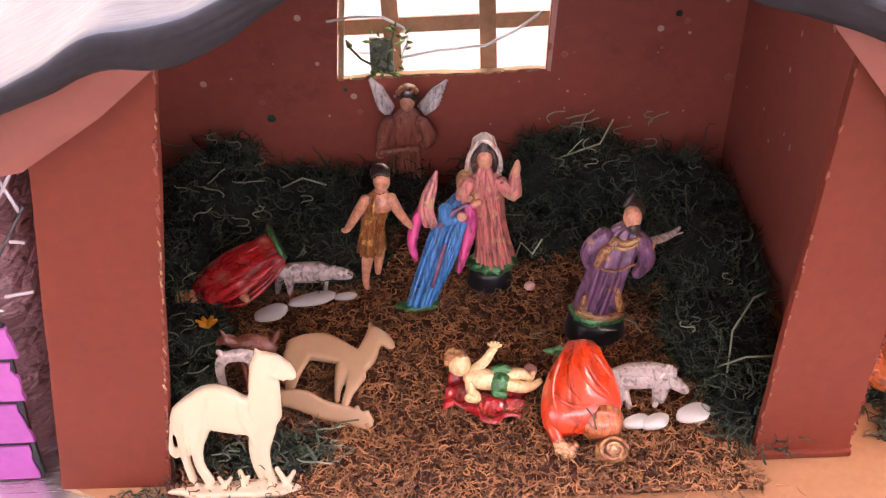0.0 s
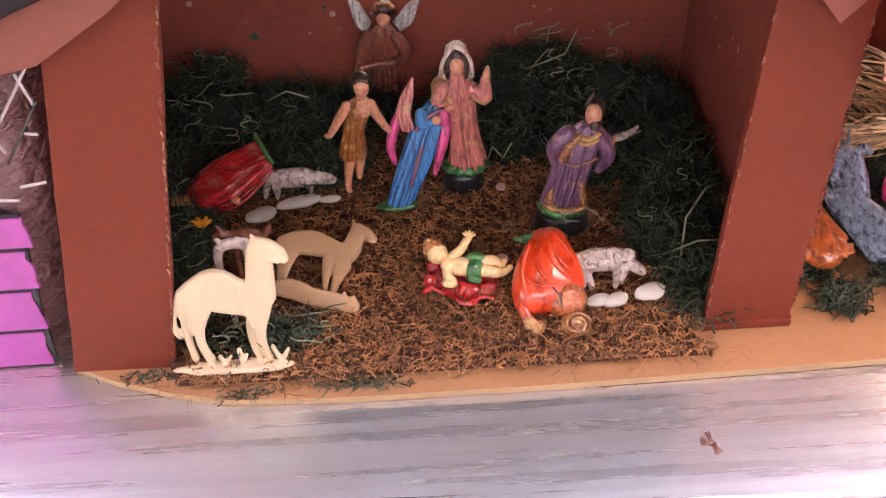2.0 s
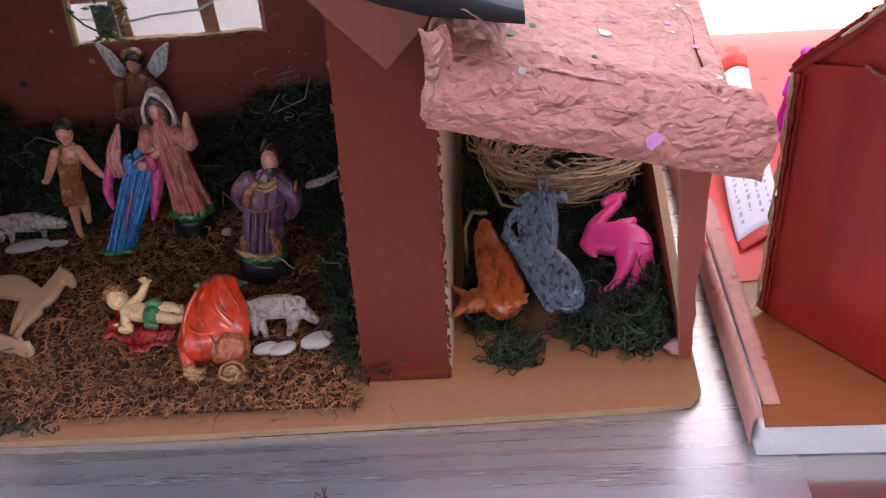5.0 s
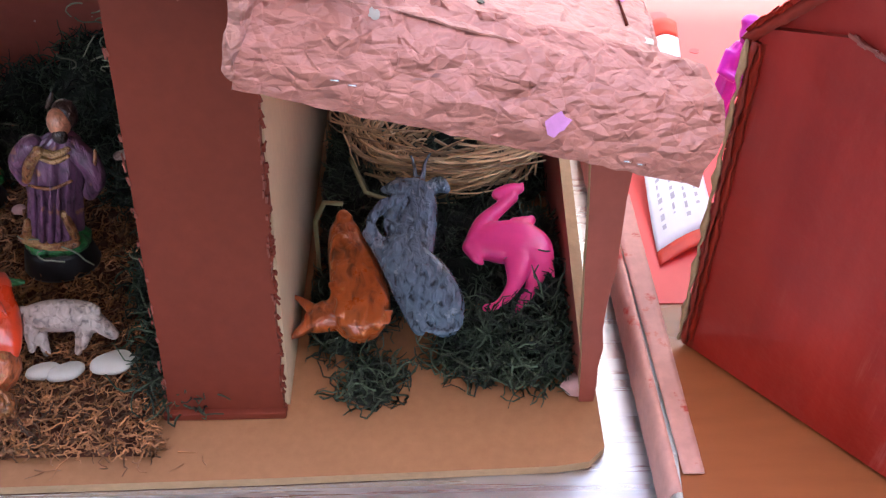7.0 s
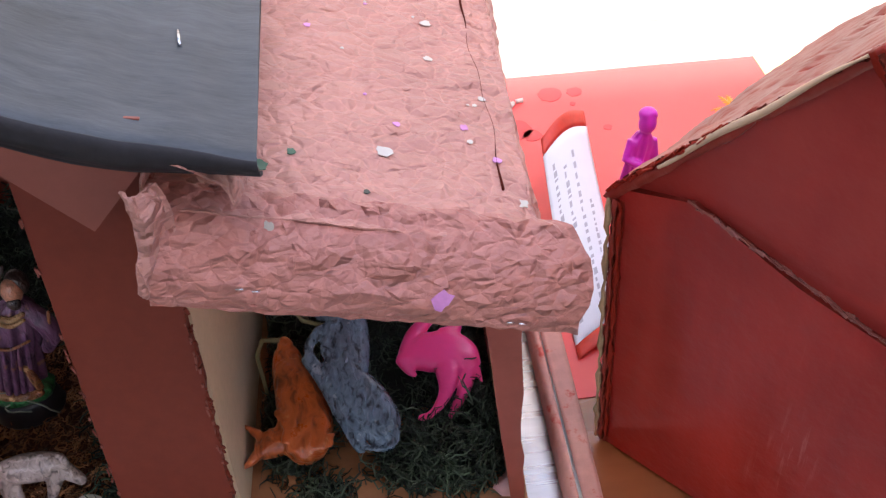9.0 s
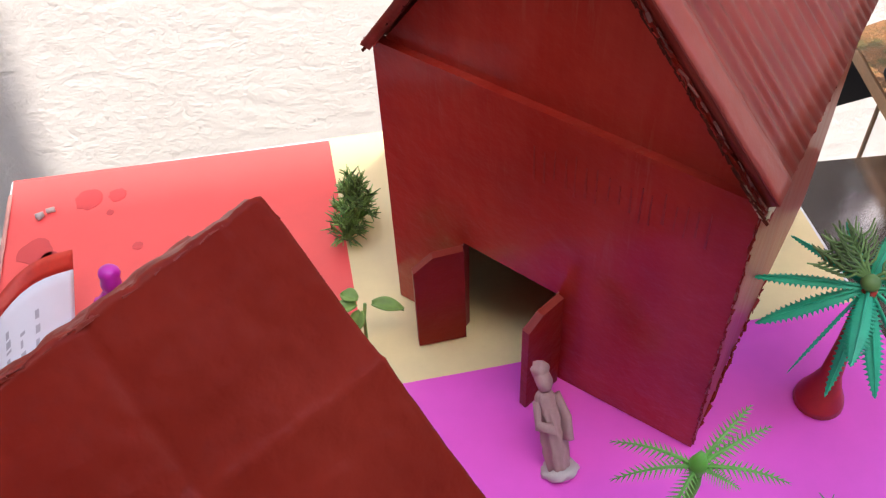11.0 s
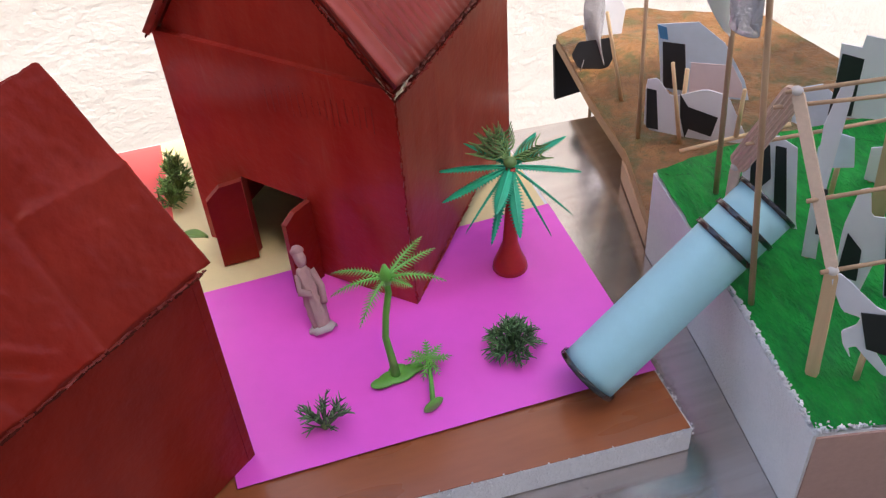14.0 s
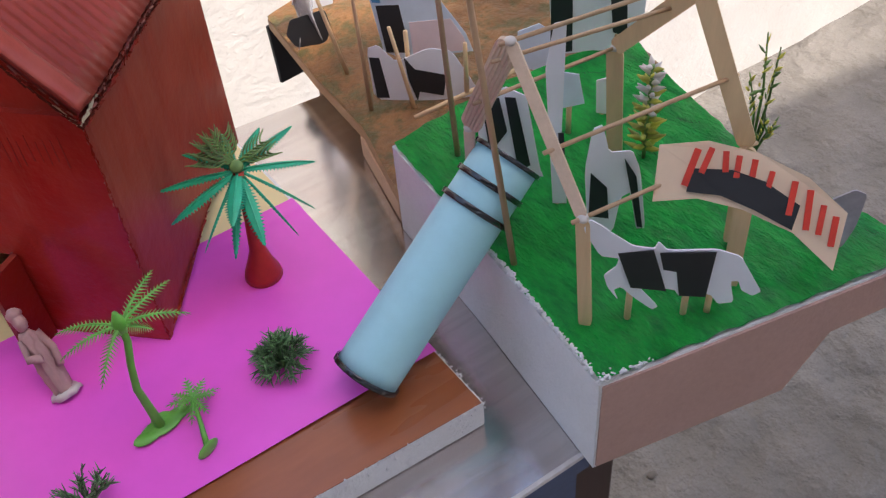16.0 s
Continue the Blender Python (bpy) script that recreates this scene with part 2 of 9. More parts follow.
CREAMPAPER = surface("cream_ruled_paper", (0.70, 0.52, 0.36), 0.65, 0.06, 20, 80, 0.06)
REDINK = surface("red_ink", (0.62, 0.04, 0.02), 0.5, 0.2, 40, 200, 0.0)
GREYINK = surface("grey_pencil", (0.42, 0.42, 0.47), 0.7, 0.2, 40, 200, 0.0)
SKYTUBE = surface("pale_blue_card", (0.36, 0.66, 0.73), 0.5, 0.05, 10, 120, 0.06)
GLOSSBLACK = surface("black_enamel", (0.010, 0.012, 0.016), 0.22, 0.2, 30, 200, 0.3, coat=0.6)
PLASTIC_CLEAR = surface("crinkled_clear_plastic", (0.80, 0.80, 0.84), 0.12, 0.1, 30, 120, 0.8, 0.004, trans=0.55, spec=0.8)
IVORY = surface("ivory_plastic", (0.60, 0.455, 0.30), 0.4, 0.05, 20, 90, 0.08, see=0.15)
TANP = surface("tan_plastic", (0.54, 0.33, 0.185), 0.42, 0.08, 20, 90, 0.08, see=0.1)
GREYP = enamel("grey_lilac_plastic", (0.44, 0.335, 0.30), None, 0.4, 330, 1.2, 0.9, dark=0.45)
WHITEP = surface("white_plastic", (0.53, 0.49, 0.45), 0.4, 0.06, 30, 90, 0.05)
HOTPINK = surface("hot_pink_plastic", (0.92, 0.06, 0.26), 0.32, 0.06, 30, 200, 0.15, see=0.15, coat=0.15)
# Pale accent spots put the glints on the deer into its colour.
SLATE = enamel("slate_blue_plastic", (0.120, 0.180, 0.245), (0.24, 0.32, 0.40), 0.18, 380, 1.8, 0.6, 0.70, dark=0.25)
RUST = enamel("orange_brown_plastic", (0.48, 0.098, 0.020), (0.62, 0.20, 0.06), 0.26, 190, 1.4, 0.6, 0.68, dark=0.40)
PURPLEP = surface("magenta_plastic", (0.55, 0.02, 0.40), 0.35, 0.1, 40, 160, 0.1)
GREYSTAT = surface("grey_pink_stone_paint", (0.46, 0.29, 0.28), 0.6, 0.12, 60, 220, 0.3)
GREENP = surface("bright_green_plastic", (0.13, 0.42, 0.06), 0.4, 0.15, 60, 160, 0.1, see=0.1)
TEALP = surface("teal_green_plastic", (0.006, 0.41, 0.22), 0.45, 0.2, 60, 160, 0.1, see=0.1)
OLIVEP = surface("olive_green_plastic", (0.12, 0.22, 0.06), 0.5, 0.3, 80, 200, 0.1, islands=0.5)
BUSHLIGHT = surface("light_artificial_bush_green", (0.17, 0.34, 0.085), 0.5, 0.3, 80, 200, 0.1, islands=0.5)
BUSHG = surface("artificial_bush_green", (0.115, 0.25, 0.095), 0.5, 0.3, 80, 200, 0.1, islands=0.6)
ORANGEP = surface("amber_plastic", (0.85, 0.32, 0.02), 0.4, 0.1, 60, 160, 0.1)
TRUNKRED = surface("red_plastic_trunk", (0.44, 0.030, 0.012), 0.38, 0.15, 60, 160, 0.15)
LEAFY = surface("fresh_leaf", (0.20, 0.36, 0.08), 0.5, 0.2, 80, 200, 0.2)
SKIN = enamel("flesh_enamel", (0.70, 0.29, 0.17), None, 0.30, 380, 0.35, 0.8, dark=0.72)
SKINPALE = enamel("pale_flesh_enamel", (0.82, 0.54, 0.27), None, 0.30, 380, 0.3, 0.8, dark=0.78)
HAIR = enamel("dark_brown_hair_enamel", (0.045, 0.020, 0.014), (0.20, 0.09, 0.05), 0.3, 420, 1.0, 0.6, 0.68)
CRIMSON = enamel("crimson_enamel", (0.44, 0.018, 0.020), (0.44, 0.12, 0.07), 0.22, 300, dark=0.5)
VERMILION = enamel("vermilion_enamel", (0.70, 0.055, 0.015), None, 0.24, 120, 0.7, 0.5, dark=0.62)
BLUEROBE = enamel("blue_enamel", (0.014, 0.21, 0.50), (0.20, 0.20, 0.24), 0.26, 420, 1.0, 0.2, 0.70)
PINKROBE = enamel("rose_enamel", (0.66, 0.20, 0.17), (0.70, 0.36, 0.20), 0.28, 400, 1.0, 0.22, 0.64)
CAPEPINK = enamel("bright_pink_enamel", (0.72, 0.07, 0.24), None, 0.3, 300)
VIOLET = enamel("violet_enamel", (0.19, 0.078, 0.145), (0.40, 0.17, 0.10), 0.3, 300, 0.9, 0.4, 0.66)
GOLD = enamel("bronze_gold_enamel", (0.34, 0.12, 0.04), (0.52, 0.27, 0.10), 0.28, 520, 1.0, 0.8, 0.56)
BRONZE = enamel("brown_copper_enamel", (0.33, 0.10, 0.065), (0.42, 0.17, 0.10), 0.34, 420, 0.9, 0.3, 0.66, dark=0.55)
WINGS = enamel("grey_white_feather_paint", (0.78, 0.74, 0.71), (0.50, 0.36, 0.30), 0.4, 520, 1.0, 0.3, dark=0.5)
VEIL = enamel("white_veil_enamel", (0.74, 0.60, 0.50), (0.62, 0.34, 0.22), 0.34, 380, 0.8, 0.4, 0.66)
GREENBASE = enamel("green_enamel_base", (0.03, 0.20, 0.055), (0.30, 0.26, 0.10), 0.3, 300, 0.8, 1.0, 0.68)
DARKBASE = surface("black_plastic_base", (0.014, 0.012, 0.014), 0.35, 0.2, 60, 200, 0.1)
SPOTSDULL = surface("faded_brown_paint_splash", (0.36, 0.11, 0.085), 0.45, 0.2, 80, 300, 0.1)
SPOTS = surface("dried_paint_splash", (0.52, 0.34, 0.31), 0.5, 0.2, 80, 300, 0.1)
SPOTSGREEN = surface("dark_green_paint_splash", (0.02, 0.10, 0.06), 0.4, 0.2, 80, 300, 0.1)
SPOTSDARK = surface("dark_paint_splash", (0.035, 0.04, 0.032), 0.5, 0.2, 80, 300, 0.1)
LILAC = surface("lilac_confetti", (0.62, 0.25, 0.55), 0.5, 0.2, 80, 300, 0.1)
WIRE = surface("white_pvc_wire", (0.80, 0.79, 0.74), 0.35, 0.04, bumps=0)
PEBBLE = surface("pink_pebble", (0.62, 0.34, 0.32), 0.6, 0.15, 100, 300, 0.3)
BRICK = surface("orchid_brick_paint", (0.46, 0.09, 0.36), 0.42, 0.16, 40, 160, 0.4, dirt=(0.80, 0.55, 0.72), dirt_at=(0.68, 0.72))
NETPAINT = surface("white_line_paint", (0.48, 0.40, 0.41), 0.5, 0.2, 80, 300, 0.3)
FOIL = paper_crumpled("brown_shiny_paper", (0.25, 0.125, 0.135), 0.36)
REDHOUSE = streaky("red_brushed_enamel", (0.385, 0.017, 0.007), (0.50, 0.055, 0.030), 0.34, (60, 60, 6), coat=0.45, amount=0.85, lumps=0.7, spec=0.25, scratch=(0.42, 0.11, 0.07))
REDSIDE = streaky("worn_red_brushed_enamel", (0.29, 0.022, 0.010), (0.37, 0.085, 0.050), 0.38, (130, 130, 5), coat=0.18, amount=0.8, lumps=0.35)
REDEND = streaky("bright_red_brushed_enamel", (0.31, 0.009, 0.005), (0.46, 0.028, 0.018), 0.32, (60, 60, 7), coat=0.35, amount=0.8, lumps=0.5, spec=0.4, scratch=(0.55, 0.20, 0.16))
REDHOUSE2 = streaky("brown_red_brushed_enamel", (0.250, 0.014, 0.006), (0.335, 0.033, 0.016), 0.36, (30, 30, 12), coat=0.05, amount=0.6, lumps=0.5, spec=0.10)
REDGABLE = streaky("brown_red_gable_paint", (0.34, 0.025, 0.019), (0.43, 0.060, 0.044), 0.38, (30, 30, 12), coat=0.2, amount=0.6, lumps=0.4)
REDROOF = streaky("dull_red_brown_paint", (0.265, 0.026, 0.015), (0.37, 0.068, 0.045), 0.36, (20, 20, 20), coat=0.08, amount=0.6, lumps=0.5)
# Dark colour that carries the shade of open gaps between boards.
SEAM = surface("dark_gap_shade_board", (0.085, 0.013, 0.007), 0.9, 0.4, 60, 200, 0.4, spec=0.1)
VERGE = streaky("pale_red_worn_paint", (0.34, 0.042, 0.028), (0.46, 0.115, 0.085), 0.36, (40, 40, 40), coat=0.15, amount=0.7, lumps=0.4)
TUNIC = enamel("golden_brown_enamel", (0.34, 0.105, 0.030), (0.62, 0.33, 0.10), 0.26, 520, 1.0, 0.5, 0.60, dark=0.4)
CRIMSONGOLD = enamel("gold_brushed_crimson_enamel", (0.50, 0.060, 0.050), (0.62, 0.20, 0.15), 0.22, 420, 1.0, 0.3, 0.50)
TUNICRED = enamel("orange_brown_enamel", (0.50, 0.125, 0.045), (0.55, 0.25, 0.10), 0.28, 420, 0.8, 0.5, 0.62)
CURLS = enamel("light_brown_curl_enamel", (0.50, 0.21, 0.075), (0.68, 0.38, 0.15), 0.3, 480, 0.8, 0.8, 0.6)
DONKEY = enamel("dark_brown_plastic", (0.20, 0.055, 0.03), None, 0.35, 300, 0.6, 0.8, dark=0.5)
TABLEEDGE = surface("blue_grey_painted_edge", (0.07, 0.09, 0.16), 0.45, 0.3, 10, 100, 0.2, stretch=(0.4, 1, 1), dirt=(0.35, 0.06, 0.06), dirt_at=(0.66, 0.72))
TABLERIM = surface("pale_worn_edge_strip", (0.50, 0.47, 0.46), 0.35, 0.2, 40, 200, 0.2)
DARKWOOD = surface("dark_brown_wood", (0.055, 0.025, 0.018), 0.45, 0.3, 20, 100, 0.2, stretch=(1, 1, 0.2))
TIMBER = surface("matte_black_reflected_boards", (0.030, 0.024, 0.020), 0.95, 0.4, 8, 90, 0.4, spec=0.04, stretch=(1, 1, 0.1))
CEMENT = surface("grey_cement", (0.38, 0.37, 0.35), 0.85, 0.15, 3, 40, 0.4, 0.003)


def plaster():
    m, nt, b, nw, ln = nodes_of("white_rough_plaster")
    v = mapped(nt, (1, 1, 1.2))
    n1, n2 = noise_tex(nt, v, 55, 6, 0.66), noise_tex(nt, v, 4, 3)
    c = ramp(nt, n2, [(0.3, (0.64, 0.62, 0.585)), (0.7, (0.73, 0.71, 0.68))])
    ln(c, b.inputs["Base Color"])
    b.inputs["Roughness"].default_value = 0.9
    q = bump(nt, b, n1, 0.55, 0.0065)
    pits = ramp(nt, noise_tex(nt, mapped(nt, (1, 1, 1.5)), 30, 4, 0.6, 0.5), [(0.30, (0, 0, 0)), (0.38, (1, 1, 1))])
    bump(nt, b, pits, 0.24, 0.003, q)
    return m


def sand():
    m, nt, b, nw, ln = nodes_of("grey_sand")
    v = mapped(nt)
    n0, n1, n2 = noise_tex(nt, v, 2.5, 3), noise_tex(nt, v, 9, 5, 0.5), noise_tex(nt, v, 260, 3)
    # Hollows get a darker colour, which paints in the sand's shadow pattern.
    c = ramp(nt, n1, [(0.3, (0.160, 0.148, 0.130)), (0.7, (0.235, 0.218, 0.194))])
    c = mix(nt, ramp(nt, n2, [(0.35, (0, 0, 0)), (0.8, (0.5, 0.5, 0.5))]), c, (0.13, 0.12, 0.105))
    ln(c, b.inputs["Base Color"])
    b.inputs["Roughness"].default_value = 0.95
    q = bump(nt, b, n1, 1.0, 0.09)
    bump(nt, b, n2, 0.4, 0.003, q)
    return m


def steel(name, lo, hi, metal):
    """Brushed, stained sheet steel: streaks along the table, warm brown patches."""
    m, nt, b, nw, ln = nodes_of(name)
    v = mapped(nt, (3, 140, 3))
    s_ = noise_tex(nt, v, 1.0, 5, 0.6)
    v2 = mapped(nt, (1, 2.2, 1))
    p = noise_tex(nt, v2, 7, 5, 0.6)
    c = ramp(nt, s_, [(0.32, (0.56, 0.53, 0.52)), (0.7, (0.72, 0.70, 0.69))])
    patch = ramp(nt, p, [(0.44, (0, 0, 0)), (0.68, (0.6, 0.6, 0.6))])
    c = mix(nt, patch, c, (0.62, 0.51, 0.47))
    worn = noise_tex(nt, mapped(nt, (7, 70, 7)), 5.0, 6, 0.75)
    c = mix(nt, ramp(nt, worn, [(0.60, (0, 0, 0)), (0.68, (0.4, 0.4, 0.4))]), c, (0.42, 0.37, 0.36))
    ln(c, b.inputs["Base Color"])
    b.inputs["Metallic"].default_value = metal
    rr = nw("ShaderNodeMapRange")
    rr.inputs["To Min"].default_value, rr.inputs["To Max"].default_value = lo, hi
    ln(s_, rr.inputs["Value"])
    ln(rr.outputs["Result"], b.inputs["Roughness"])
    bump(nt, b, worn, 0.12, 0.0005)
    return m


WALL, SAND = plaster(), sand()
TABLESTEEL, SCUFFED = steel("stained_brushed_steel", 0.10, 0.18, 0.95), steel("scuffed_brushed_steel", 0.20, 0.36, 0.82)


# ---- mesh helpers ----
class Shape:
    """Vertices, faces and material slots of one mesh."""

    def __init__(self):
        self.v, self.f, self.m, self.s = [], [], [], []

    def add(self, verts, faces, mat=0, smooth=False):
        n = len(self.v)
        self.v += [tuple(p) for p in verts]
        self.f += [tuple(i + n for i in f) for f in faces]
        self.m += [mat] * len(faces)
        self.s += [smooth] * len(faces)
        return self

    def box(self, c, size, rz=0, mat=0, m=None):
        x, y, z = (k / 2 for k in size)
        t = m if m is not None else pose(*c, 0, 0, rz)
        vs = [t @ Vector((sx * x, sy * y, sz * z)) for sx in (-1, 1) for sy in (-1, 1) for sz in (-1, 1)]
        return self.add(vs, [(0, 1, 3, 2), (4, 6, 7, 5), (0, 4, 5, 1), (2, 3, 7, 6), (0, 2, 6, 4), (1, 5, 7, 3)], mat)

    def panel(self, poly, t, mat=0, rim=1, back=None):
        """A flat board: poly is its front outline, t its thickness behind the front."""
        p = [Vector(q) for q in poly]
        nrm = Vector((0, 0, 0))
        for i in range(len(p)):
            a, b = p[i], p[(i + 1) % len(p)]
            nrm += a.cross(b)
        off = -nrm.normalized() * t
        n = len(p)
        self.add(p, [tuple(range(n))], mat)
        self.add([q + off for q in p], [tuple(reversed(range(n)))], mat if back is None else back)
        self.add([*p, *(q + off for q in p)], [(i, i + n, (i + 1) % n + n, (i + 1) % n) for i in range(n)], rim)
        return self

    def tube(self, pts, radii, n=8, mat=0, flat=1.0, cap=True):
        pts = [Vector(p) for p in pts]
        if not hasattr(radii, "__len__"):
            radii = [float(radii)] * len(pts)
        radii = [float(r_) for r_ in radii]
        vs, u = [], None
        for i, p in enumerate(pts):
            d = (pts[min(i + 1, len(pts) - 1)] - pts[max(i - 1, 0)]).normalized()
            if u is None:
                u = d.orthogonal().normalized()
            u = (u - d * u.dot(d)).normalized()
            w = d.cross(u)
            for k in range(n):
                a = 2 * math.pi * k / n
                vs.append(p + radii[i] * (u * math.cos(a) + w * (flat * math.sin(a))))
        fs = [(i * n + k, i * n + (k + 1) % n, (i + 1) * n + (k + 1) % n, (i + 1) * n + k) for i in range(len(pts) - 1) for k in range(n)]
        if cap:
            fs += [tuple(reversed(range(n))), tuple(range((len(pts) - 1) * n, len(pts) * n))]
        return self.add(vs, fs, mat, True)

    def limb(self, pts, radii, n=8, mat=0, flat=1.0):
        """A tube bent smoothly through its points, with rounded ends."""
        pts = [Vector(p) for p in pts]
        if not hasattr(radii, "__len__"):
            radii = [float(radii)] * len(pts)
        if len(pts) == 2:
            pts.insert(1, (pts[0] + pts[1]) / 2)
            radii = [radii[0], (radii[0] + radii[1]) / 2, radii[1]]
        ps, rs_ = [], []
        cr = lambda a, b, c, d, t: 0.5 * (2 * b + (c - a) * t + (2 * a - 5 * b + 4 * c - d) * t * t + (3 * b - a - 3 * c + d) * t ** 3)
        for i in range(len(pts) - 1):
            k0, k3 = max(i - 1, 0), min(i + 2, len(pts) - 1)
            for j in range(5):
                ps.append(cr(pts[k0], pts[i], pts[i + 1], pts[k3], j / 5))
                rs_.append(cr(radii[k0], radii[i], radii[i + 1], radii[k3], j / 5))
        ps.append(pts[-1])
        rs_.append(radii[-1])
        a, b = (ps[0] - ps[1]).normalized(), (ps[-1] - ps[-2]).normalized()
        ps = [ps[0] + a * rs_[0] * 0.8, ps[0] + a * rs_[0] * 0.45] + ps + [ps[-1] + b * rs_[-1] * 0.45, ps[-1] + b * rs_[-1] * 0.8]
        rs_ = [rs_[0] * 0.35, rs_[0] * 0.8] + rs_ + [rs_[-1] * 0.8, rs_[-1] * 0.35]
        return self.tube(ps, rs_, n, mat, flat)

    def ball(self, c, r, mat=0, m=None, n=12, k=8):
        r = r if hasattr(r, "__len__") else (r, r, r)
        t = Matrix.Translation(c) @ (m if m is not None else Matrix())
        vs = [t @ Vector((0, 0, -r[2]))]
        for i in range(1, k):
            a = math.pi * i / k - math.pi / 2
            for j in range(n):
                b = 2 * math.pi * j / n
                vs.append(t @ Vector((r[0] * math.cos(a) * math.cos(b), r[1] * math.cos(a) * math.sin(b), r[2] * math.sin(a))))
        vs.append(t @ Vector((0, 0, r[2])))
        fs = [(0, 1 + (j + 1) % n, 1 + j) for j in range(n)]
        fs += [(1 + i * n + j, 1 + i * n + (j + 1) % n, 1 + (i + 1) * n + (j + 1) % n, 1 + (i + 1) * n + j) for i in range(k - 2) for j in range(n)]
        e = 1 + (k - 2) * n
        fs += [(e + j, e + (j + 1) % n, len(vs) - 1) for j in range(n)]
        return self.add(vs, fs, mat, True)

    def loft(self, rings, folds=0, depth=0.0, n=64, mat=0, phase=0.0, twist=0.0):
        """Stacked ovals (z, cx, cy, rx, ry), with folds in the outline."""
        fine = []
        for (r0, r1) in zip(rings[:-1], rings[1:]):
            for j in range(4 if depth > 0.055 else 1):
                t = j / 4
                fine.append(tuple(p + (q - p) * t for p, q in zip(r0, r1)))
        rings = fine + [rings[-1]]
        rr = random.Random(int(folds * 100 + len(rings)))
        waves = [(max(2, round(folds * rr.uniform(0.5, 1.7))), rr.uniform(0, 6.3), rr.uniform(-1, 1), rr.uniform(0.4, 1.0)) for _ in range(4)]
        vs = []
        for i, (z, cx, cy, rx, ry) in enumerate(rings):
            h = i / len(rings)
            for k in range(n):
                a = 2 * math.pi * k / n
                g = 0.0
                for w_, ph, tw_, am in waves:
                    q_ = math.sin(w_ * a + ph + phase + 2.2 * tw_ * h + twist * i * 0.25)
                    g += am * (q_ - 0.5 * abs(q_))
                g = 1 + depth * 1.2 * g
                vs.append((cx + rx * g * math.cos(a), cy + ry * g * math.sin(a), z))
        fs = [(i * n + k, i * n + (k + 1) % n, (i + 1) * n + (k + 1) % n, (i + 1) * n + k) for i in range(len(rings) - 1) for k in range(n)]
        fs += [tuple(reversed(range(n))), tuple(range((len(rings) - 1) * n, len(rings) * n))]
        return self.add(vs, fs, mat, True)

    def disc(self, c, r, nrm=(0, -1, 0), mat=0, n=10, wob=0.15, t=0.0005):
        w = Vector(nrm).normalized()
        u = w.orthogonal().normalized()
        q = w.cross(u)
        ring = []
        for k in range(n):
            a = 2 * math.pi * k / n
            rr = r * (1 + random.uniform(-wob, wob))
            ring.append(Vector(c) + rr * (u * math.cos(a) + q * math.sin(a)))
        return self.add([*ring, *(p + w * t for p in ring)], [tuple(range(n, 2 * n))] + [(k, (k + 1) % n, (k + 1) % n + n, k + n) for k in range(n)], mat, False)

    def grid(self, fn, nu, nv, mat=0, smooth=True):
        vs = [fn(i / nu, j / nv) for j in range(nv + 1) for i in range(nu + 1)]
        fs = [(j * (nu + 1) + i, j * (nu + 1) + i + 1, (j + 1) * (nu + 1) + i + 1, (j + 1) * (nu + 1) + i) for j in range(nv) for i in range(nu)]
        return self.add(vs, fs, mat, smooth)

    def moved(self, m):
        self.v = [tuple(m @ Vector(p)) for p in self.v]
        return self

    def wobble(self, amp, scale, seed=0.0, amp2=0.0, scale2=0.0):
        out = []
        for p in self.v:
            q = Vector(p)
            d = noise.noise_vector(q * scale + Vector((seed, 0, 0))) * amp
            if amp2:
                d += noise.noise_vector(q * scale2 + Vector((0, seed, 0))) * amp2
            out.append(tuple(q + d))
        self.v = out
        return self

    def mesh(self, name, mats, bevel=0.0, weld=False):
        me = bpy.data.meshes.new(name)
        me.from_pydata(self.v, [], self.f)
        for m in mats:
            me.materials.append(m)
        me.polygons.foreach_set("material_index", self.m)
        me.polygons.foreach_set("use_smooth", self.s)
        bm = bmesh.new()
        bm.from_mesh(me)
        if weld:
            bmesh.ops.remove_doubles(bm, verts=bm.verts, dist=1e-5)
        if bevel:
            bmesh.ops.remove_doubles(bm, verts=bm.verts, dist=1e-6)
            edges = [e for e in bm.edges if len(e.link_faces) == 2 and e.calc_face_angle(0) > 0.6]
            bmesh.ops.bevel(bm, geom=edges, offset=bevel, segments=2, affect="EDGES", profile=0.6)
        bmesh.ops.recalc_face_normals(bm, faces=bm.faces)
        bm.to_mesh(me)
        bm.free()
        me.update()
        return me


WORLD = {}


def thing(name, base, label, category, group="", kind="", turn=0):
    """An Empty at the base of a thing; its parts are given in world places."""
    e = tagged(new(name), label, category, group, kind)
    e.empty_display_size = 0.02
    e.matrix_basis = pose(*base, 0, 0, turn)
    WORLD[e] = e.matrix_basis.copy()
    return e


def part(name, shape, mats, parent, label="", bevel=0.0, weld=False, kind=""):
    mats = mats if isinstance(mats, (list, tuple)) else [mats]
    ob = new(name, shape.mesh(name, mats, bevel, weld) if isinstance(shape, Shape) else shape)
    if not isinstance(shape, Shape) and not shape.materials:
        for m in mats:
            shape.materials.append(m)
    ob.parent = parent
    ob.matrix_parent_inverse = WORLD[parent].inverted()
    WORLD[ob] = Matrix()
    return tagged(ob, label, kind=kind)


def single(name, shape, mats, label, category, group="", kind="", at=None, bevel=0.0, weld=False):
    mats = mats if isinstance(mats, (list, tuple)) else [mats]
    ob = tagged(new(name, shape.mesh(name, mats, bevel, weld)), label, category, group, kind)
    if at is not None:
        ob.matrix_basis = at
    WORLD[ob] = ob.matrix_basis.copy()
    return ob


